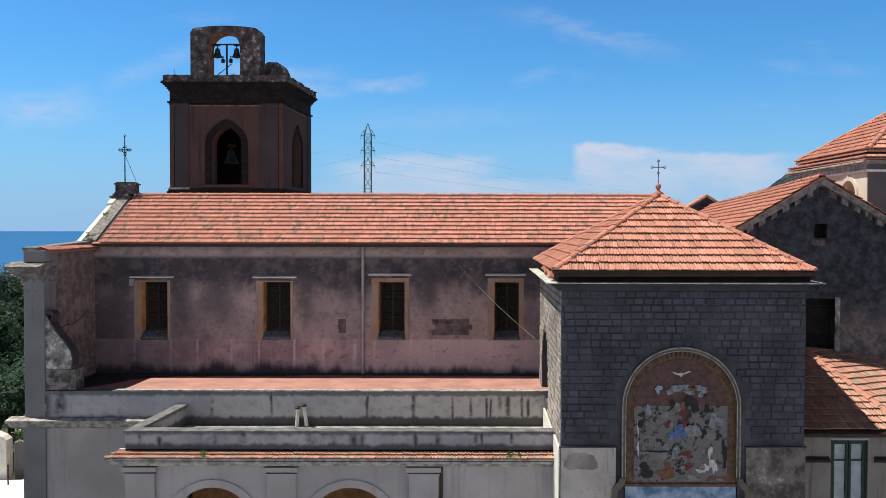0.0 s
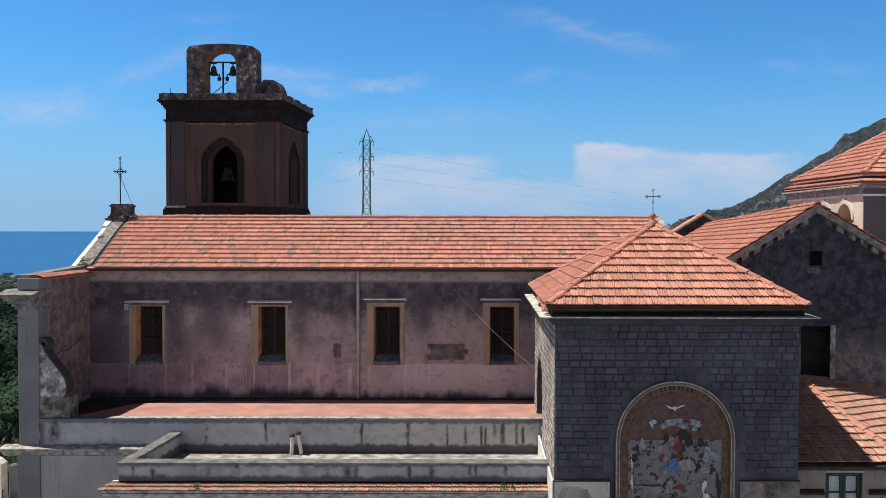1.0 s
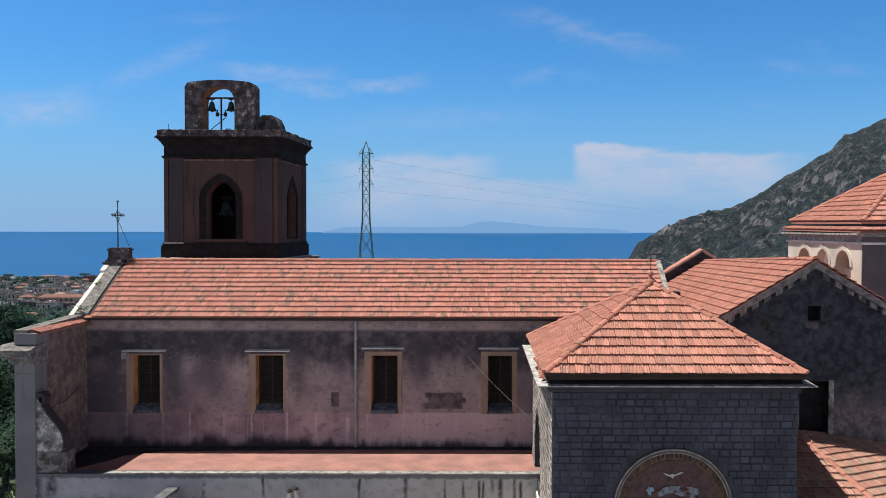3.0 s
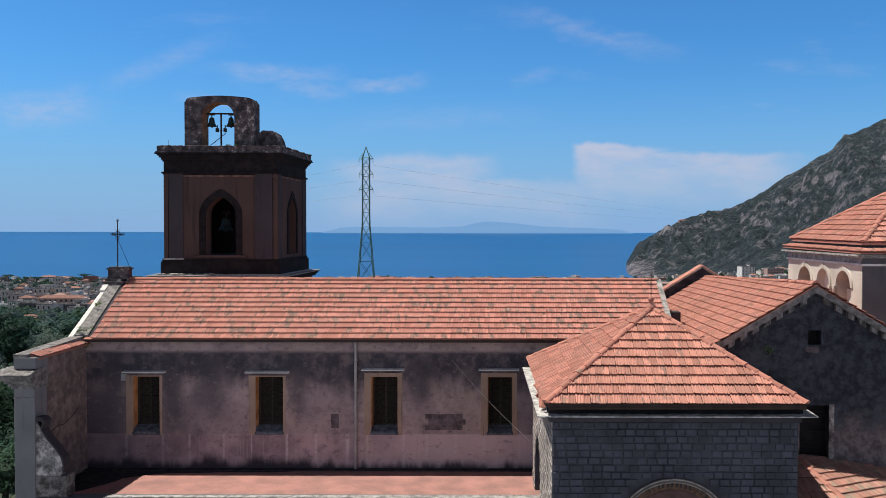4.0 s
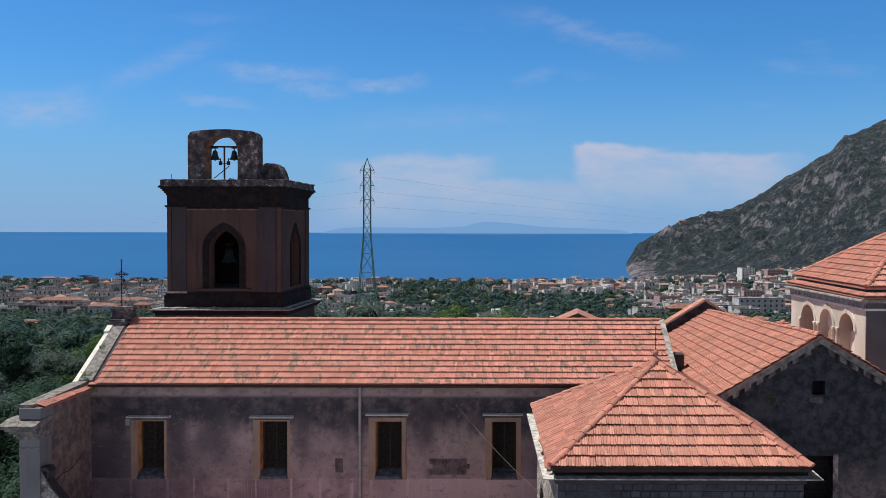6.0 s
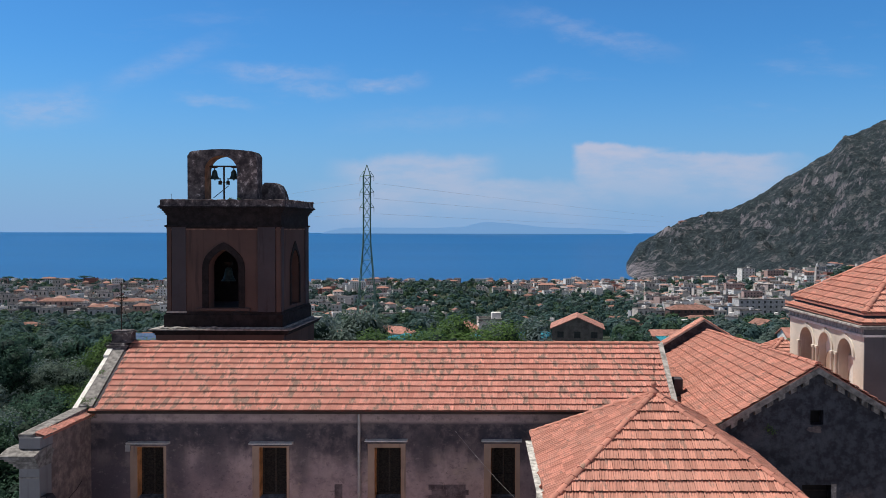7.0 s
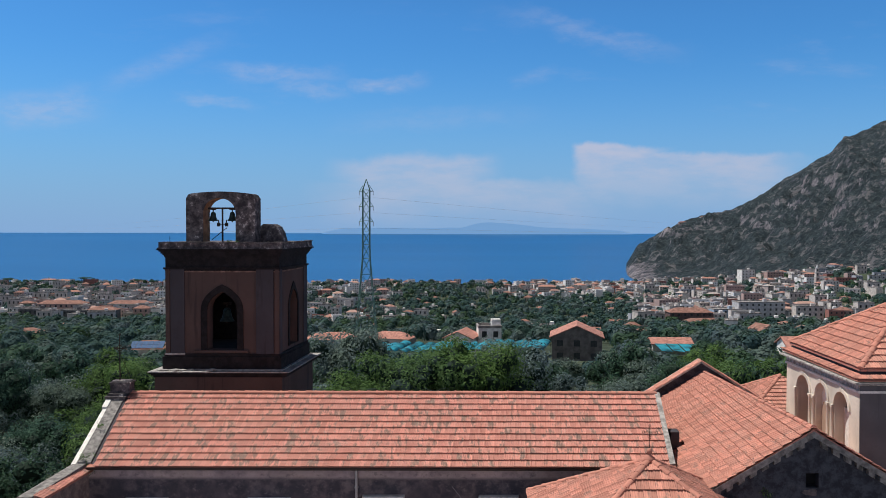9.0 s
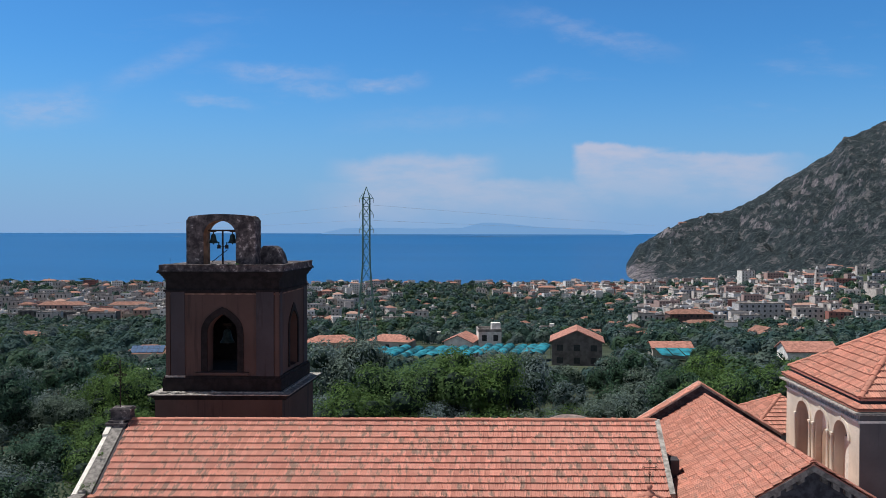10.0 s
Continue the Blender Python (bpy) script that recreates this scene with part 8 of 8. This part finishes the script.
def island_colours(name, cols, positions, rough=0.9):
    """A paint that changes from house to house."""
    m, t, b = stuff_mat(name, rough)
    g = node(t, "ShaderNodeNewGeometry")
    ramp = node(t, "ShaderNodeValToRGB")
    ramp.color_ramp.interpolation = "CONSTANT"
    t.links.new(g.outputs["Random Per Island"], ramp.inputs[0])
    el = ramp.color_ramp.elements
    while len(el) < len(cols):
        el.new(0.5)
    for e, c, q in zip(el, cols, positions):
        e.position, e.color = q, (*c, 1)
    n = cloudy(t, g.outputs["Position"], 0.4, 5, 0.65)
    t.links.new(blend(t, calc(t, "MULTIPLY", step(t, n, 0.45, 0.7), 0.35), ramp.outputs[0], (0.25, 0.22, 0.2)), b.inputs["Base Color"])
    return m


TOWNWALL = island_colours("town_walls", [(0.84, 0.83, 0.83), (0.62, 0.58, 0.56), (0.46, 0.33, 0.31), (0.48, 0.41, 0.37), (0.40, 0.42, 0.47), (0.54, 0.44, 0.43), (0.34, 0.15, 0.13)], [0, 0.32, 0.50, 0.62, 0.72, 0.87, 0.95])
TOWNROOF = island_colours("town_roofs", [(0.36, 0.18, 0.14), (0.40, 0.25, 0.21), (0.28, 0.15, 0.125), (0.38, 0.33, 0.31)], [0, 0.4, 0.65, 0.85])


def ridge_villas():
    """Two houses on the mountain's crest."""
    for label, x, z, w in (("red villa on the mountain's crest", 667, 28, 22), ("white house on the mountain's crest", 722, 42, 13)):
        ob = house("villa", label, w, 12, 8, HOUSE_WALLS[3] if w > 15 else HOUSE_WALLS[0], "hip", 3, 1, group="")
        ob.location = (x, 2320, z)


ridge_villas()


def campanile():
    x, y = 460, 1023
    g = land(x, y)
    ob = thing("campanile", (x, y, g), "slim stone bell tower rising over the town", "tower")
    for k, (w, z0, z1) in enumerate(((5.5, -4, 14), (4.6, 14.3, 20), (3.6, 20.3, 25))):
        lpart("storey", soft_box(-w / 2, w / 2, -w / 2, w / 2, z0, z1, 0.15), HOUSE_WALLS[5], ob)
        lpart("cornice", cube(-w / 2 - 0.4, w / 2 + 0.4, -w / 2 - 0.4, w / 2 + 0.4, z1, z1 + 0.3), HOUSE_WALLS[0], ob)
        lpart("opening", cube(-0.8, 0.8, -w / 2 - 0.05, -w / 2 + 0.2, z1 - 4, z1 - 1), SHUTTER, ob)
    bm = bmesh.new()
    lathe(bm, [(1.6, 25.3), (1.5, 26.5), (0.9, 28), (0.2, 29), (0.05, 31)], 12)
    lpart("cupola", bm, HOUSE_WALLS[4], ob)


campanile()


def pines():
    """Umbrella pines along the cliff top."""
    proto, rng = None, random.Random(8)
    for x, y in ((-663, 1270), (-630, 1280), (-625, 1290), (-563, 1285), (-555, 1290), (-472, 1290), (-444, 1280), (-603, 1300), (287, 900), (-76, 1330)):
        m = Matrix.Translation((x, y, land(x, y)))
        if proto is None:
            proto = thing("umbrella_pine", (0, 0, 0), "tall umbrella pine above the coast", "tree", "umbrella pines")
            bm = bmesh.new()
            bar(bm, (0, 0, -2), (0.5, 0, 14), 0.5, 8, 0.3)
            for a in range(6):
                bar(bm, (0.5, 0, 13), (5 * math.cos(a), 5 * math.sin(a), 16.5), 0.2, 5, 0.1)
            lpart("trunk", bm, BARK, proto)
            c = new("crown", crown_mesh("crown", 71, 8.5, 2.6, 900, 0.7, DEEP))
            c.parent, c.location, c.scale = proto, (0, 0, 16.5), (1.25, 1.25, 0.42)
            proto.matrix_basis = m
        else:
            copy_thing(proto, m @ Matrix.Rotation(rng.uniform(0, 6), 4, "Z")).scale = (rng.uniform(0.70, 1.0),) * 3


pines()


NEARROOF = plain("near_tile_roof", (0.46, 0.222, 0.178), 0.9, vary=0.22, scale=1.2, fine=9)
SOLAR = plain("solar_glass", (0.10, 0.16, 0.28), 0.18, 0.0, vary=0.15, scale=2, relief=0)


def near_houses():
    W = HOUSE_WALLS
    stone = plain("dark_house_wall", (0.17, 0.155, 0.15), 0.9, vary=0.2, scale=0.8)
    for ob, x, y, turn, r in (
        (house("farmhouse", "dark gabled farmhouse with an orange tile roof", 13.0, 12, 6.6, stone, "gable", 3, 2, NEARROOF, group=""), 36.0, 222, -0.15, 15),
        (house("farmhouse", "white farmhouse with a red gabled roof", 9.0, 12, 5.6, W[0], "gable", 2, 1, NEARROOF, group=""), 6.5, 272, -0.25, 12),
        (house("farmhouse", "white flat-topped house beside a farmhouse", 7.5, 8, 8.4, W[0], "flat", 2, 2, group=""), 15.5, 276, 0.05, 11),
        (house("farmhouse", "long low house with a red tile roof", 20, 10, 5.0, W[2], "hip", 3, 1, NEARROOF, group=""), -45, 338, 0.2, 13),
        (house("farmhouse", "red roofed row house below the pylon", 18, 10, 5.2, W[5], "hip", 3, 1, NEARROOF, group=""), -21, 345, -0.3, 13),
        (house("farmhouse", "low house with a red roof beside net tunnels", 6, 11.5, 3.6, W[1], "gable", 2, 1, NEARROOF, group=""), 67.4, 246, 1.571, 9),
        (house("farmhouse", "white house with an orange hipped roof", 8.5, 12, 5.4, W[0], "gable", 2, 1, NEARROOF, group=""), 93, 212, 1.50, 11),
        (house("farmhouse", "rose house with a flat roof on the slope", 12, 9, 5.0, W[3], "hip", 2, 1, group=""), -158, 318, 0.2, 11),
        (house("farmhouse", "low house with a solar roof among trees", 12, 8, 4.6, W[1], "hip", 2, 1, group=""), -81.5, 232, 0.1, 8),
        (house("farmhouse", "low white outbuilding among olive trees", 9, 6, 2.6, W[0], "flat", 2, 1, group=""), -62, 165, 0.1, 5),
    ):
        put_house(ob, x, y, turn, set())
        if y in (338, 345):
            ob.location.z -= 2.2
        if y == 232:
            ob.location.z -= 1.4
            for i in range(6):
                for j in range(2):
                    bm = bmesh.new()
                    up = Vector((0, 4.6, 1.92)).normalized()
                    p = Vector((-4.5 + 1.5 * i, -4.2, 4.95)) + up * (1.9 * j)
                    deck(bm, [p, p + Vector((1.42, 0, 0)), p + Vector((1.42, 0, 0)) + up * 1.82, p + up * 1.82], 0.05)
                    lpart("solar_panel", bm, SOLAR, ob, "blue solar panel")
        KEEP_OUT.append((x, y - 5, r))


LANDMARKS = []


def landmarks():
    """Larger blocks of the town that stand out among its houses."""
    W = HOUSE_WALLS
    grey = plain("dark_grey_facade", (0.15, 0.145, 0.155), 0.85, vary=0.25, scale=0.5, fine=5)
    brown = plain("red_brown_facade", (0.17, 0.115, 0.11), 0.85, vary=0.25, scale=0.5, fine=5)
    sky = plain("pale_blue_facade", (0.40, 0.50, 0.62), 0.6, vary=0.2, scale=0.5, fine=5)
    for label, w, d, h, wall, roof, cols, floors, x, y, turn in (
        ("long dark grey block with a pale flat roof", 27, 10, 9.5, grey, "flat", 7, 2, -341, 700, 0.05),
        ("long dark grey block with a pale flat roof", 25, 10, 8.0, grey, "flat", 6, 2, -312, 705, 0.02),
        ("long dark grey block with a red hipped roof", 24, 10, 9.0, grey, "hip", 6, 2, -285, 700, -0.05),
        ("long rose block with a red hipped roof", 44, 12, 9.0, W[3], "hip", 9, 2, -360, 790, 0.04),
        ("long buff block with a red hipped roof", 40, 12, 9.0, W[5], "hip", 8, 2, -300, 800, 0.0),
        ("broad cream apartment block with rows of windows", 34, 14, 13.0, W[1], "flat", 8, 4, -262, 850, 0.0),
        ("grey apartment block with four rows of windows", 40, 14, 16.0, W[4], "flat", 8, 4, 268, 706, 0.06),
        ("buff apartment block with three rows of windows", 22, 12, 12.5, W[5], "flat", 5, 3, 303, 690, -0.1),
        ("pale blue apartment block in the town", 24, 12, 10.5, sky, "flat", 6, 3, 238, 700, 0.04),
        ("red brown block with a dark red roof", 34, 14, 11.0, brown, "hip", 7, 3, 194, 655, 0.02),
        ("low red brown wing with an orange roof", 26, 9, 4.5, brown, "hip", 6, 1, 196, 628, 0.1),
        ("tall white and blue block below the mountain", 22, 14, 22.0, W[0], "flat", 4, 5, 470, 1290, 0.2),
        ("red brick coloured block below the mountain", 26, 12, 15.0, W[3], "flat", 6, 4, 505, 1270, 0.1),
    ):
        put_house(house("apartment_block", label, w, d, h, wall, roof, cols, floors, group=""), x, y, turn, set())
        KEEP_OUT.append((x, y - 6, w * 0.55))
        LANDMARKS.append((x, y, w * 0.55 + 4))
        for i in range(-2, 3):
            for j in (-1, 0, 1):
                BUILT.add((int((x + i * w / 5) // 12), int((y + 10 * j) // 12)))


near_houses()
landmarks()
town()
far_town()


def net_tunnels():
    """Turquoise netting over low tunnels."""
    rng = random.Random(3)
    for k in range(1, 17):
        x, y = -26 + k * 3.4 + rng.uniform(-0.5, 0.5), 236 + rng.uniform(-1, 1)
        wide, lift = rng.uniform(1.45, 1.95), rng.uniform(-0.35, 0.35)
        ob = thing("net_tunnel", (x, y, land(x, y)), "turquoise net tunnel over a citrus terrace", "net tunnel", "net tunnels")
        bm = bmesh.new()
        n = 9
        rows = []
        for j in range(9):
            yy = -9 + j * 2.2
            sag = 0.10 * math.sin(j * 1.9 + k)
            rows.append([bm.verts.new((wide * math.cos(math.pi * i / n) + 0.26 * yy, yy, 2.6 + lift + (1.05 + sag) * math.sin(math.pi * i / n) + rng.uniform(-0.05, 0.05))) for i in range(n + 1)])
        for p, q in zip(rows, rows[1:]):
            for i in range(n):
                bm.faces.new((p[i], p[i + 1], q[i + 1], q[i]))
        lpart("net", bm, NET, ob)
        for yy in (-8.8, 8.4):
            for s in (-wide * 0.97, wide * 0.97):
                bm = bmesh.new()
                bar(bm, (s + 0.26 * yy, yy, -0.5), (s + 0.26 * yy, yy, 2.6 + lift), 0.06, 5)
                lpart("post", bm, BARK, ob)
    KEEP_OUT.append((-12, 232, 18)), KEEP_OUT.append((12, 232, 20)), KEEP_OUT.append((-26, 232, 12)), KEEP_OUT.append((26, 230, 10))
    for k in range(4):
        x, y = 63 + k * 3.4, 236
        ob = thing("net_tunnel", (x, y, land(x, y)), "turquoise net draped over a frame beside a house", "net tunnel", "net tunnels")
        bm = bmesh.new()
        deck(bm, [(-1.6, -4, 2.2), (1.6, -4, 1.9), (1.6, 4, 3.0), (-1.6, 4, 3.1)], 0.08)
        lpart("net", bm, NET, ob)
    KEEP_OUT.append((68, 232, 14))


NET = plain("turquoise_net", (0.022, 0.245, 0.330), 0.7, vary=0.42, scale=0.35, fine=5)
net_tunnels()
far_woods()


# ---- pylon ----
def pylon(x, y, label, tall=36.5, cross=True):
    g = land(x, y)
    ob = thing("power_pylon", (x, y, g), label, "pylon")
    lev = [0, 6, 11, 15, 18.5, 21.5, 24, 26.2, 28.2, 30.0, 31.8, 33.4, 34.8]
    half = lambda z: 2.55 - (2.55 - 0.55) * min(1, z / 24.5) if z < 24.5 else 0.55
    steel = PYLON
    for sx in (-1, 1):
        for sy in (-1, 1):
            bm = bmesh.new()
            for a, b in zip(lev, lev[1:]):
                bar(bm, (sx * half(a), sy * half(a), a - (1.0 if a == 0 else 0)), (sx * half(b), sy * half(b), b), 0.075, 5)
            bar(bm, (sx * 0.55, sy * 0.55, 34.8), (0, 0, tall), 0.06, 5)
            lpart("leg", bm, steel, ob)
    for face in range(4):
        bm = bmesh.new()
        c, s = ((1, 0), (0, 1), (-1, 0), (0, -1))[face]

        def at(e, z):
            h = half(z)
            return (c * h - s * e * h, s * h + c * e * h, z)
        for a, b in zip(lev, lev[1:]):
            bar(bm, at(-1, a), at(1, b), 0.03, 4)
            bar(bm, at(1, a), at(-1, b), 0.03, 4)
            bar(bm, at(-1, b), at(1, b), 0.03, 4)
        lpart("lattice", bm, steel, ob)
    for z, w in ((29.8, 1.1), (32.2, 1.1), (34.6, 1.1)):
        for s in (-1, 1):
            bm = bmesh.new()
            tube(bm, [(s * 0.5, 0.5, z), (s * w, 0, z), (s * 0.5, -0.5, z)], 0.05, 4)
            arm = lpart("cross_arm", bm, steel, ob)
            bm = bmesh.new()
            bar(bm, (s * 0.5, 0, z + 0.9), (s * w, 0, z), 0.04, 4)
            lpart("strut", bm, steel, arm)
            bm = bmesh.new()
            lathe(bm, [(0.03 if q % 2 else 0.058, z - 0.64 + q * 0.06) for q in range(11)], 6, s * w)
            lpart("insulator", bm, ZINC, arm)
    return ob


PYLON = plain("green_grey_steel", (0.18, 0.30, 0.25), 0.6, 0.2, vary=0.15, scale=1)
pylon(-11.86, 131.6, "green grey lattice power pylon on the slope")


def wires():
    x0, y0 = -11.86, 131.6
    g = land(x0, y0)
    k = 0
    for z in (29.8, 32.2, 34.6):
        for s, far in ((-1, (-260, 560)), (1, (240, 600))):
            ob = thing("power_line", (x0, y0, g + z - 1), "thin sagging overhead power line", "power line", "power lines")
            a, b = Vector((s * 1.1, 0, 0)), Vector((far[0] - x0, far[1] - y0, 20 - (34.6 - z) * 0.4 - (g + z - 1)))
            bm = bmesh.new()
            n = 28
            pts = [a.lerp(b, i / n) - Vector((0, 0, 1.2 * (1 - (2 * i / n - 1) ** 2))) for i in range(n + 1)]
            tube(bm, pts, 0.010, 4)
            lpart("wire", bm, ZINC, ob)


wires()


# ---- beside the west front ----
def yard():
    ob = thing("yard_wall", (-17.6, 33.5, 0), "low whitewashed wall and steps beside the church", "wall")
    bm = bmesh.new()
    prism(bm, [(-2.6, 0.0), (-0.06, 0.0), (-0.06, 2.85), (-0.22, 3.0), (-2.6, 4.0)], "y", 0.0, 0.5)
    lpart("wall", bm, LIME, ob)
    # darker stone colour stands in for the shadow on the low wall
    lpart("low_wall", soft_box(-0.06, 2.2, 0.6, 1.0, 0, 2.65, 0.03), PIER, ob)
    lpart("landing", soft_box(-2.6, 2.4, -3.6, 0.0, 0, 1.3, 0.03), LIME, ob)
    bm = bmesh.new()
    bar(bm, (0.42, -0.8, 1.3), (0.42, -0.8, 2.1), 0.03, 8)
    lpart("post", bm, IRON, ob)
    b = thing("flowering_bush", (-17.25, 34.9, 2.95), "white flowering bush behind the wall", "bush")
    c = new("leaves", crown_mesh("leaves", 91, 0.85, 0.6, 900, 0.05, LEAFY))
    c.parent = b
    c = new("blossom", crown_mesh("blossom", 92, 0.9, 0.62, 260, 0.045, LIME))
    c.parent = b
    lpart("stems", rod((0, 0, -3.3), (0, 0, 0.1), 0.05), BARK, b)


yard()


def weeds():
    """Small plants on ledges and roof edges."""
    for u, v, z, r, n in ((-13.9, 33.1, 11.05, 0.38, 160), (-13.75, 32.8, 10.6, 0.25, 90), (12.0, 29.1, 11.0, 0.28, 60), (-6.4, 25.1, 4.62, 0.14, 40), (2.9, 25.1, 4.62, 0.16, 40), (3.2, 25.05, 4.62, 0.10, 30), (-12.3, 44.3, 19.5, 0.14, 40), (-11.9, 44.2, 19.5, 0.12, 30), (-14.2, 34.6, 12.0, 0.16, 40)):
        ob = thing("weed", S(u, v, z), "tuft of weeds growing on the masonry", "plant", "weeds on the masonry")
        c = new("leaves", crown_mesh("leaves", int(abs(u * 100)), r, r * 0.9, n, 0.04, LEAFY))
        c.parent = ob


weeds()
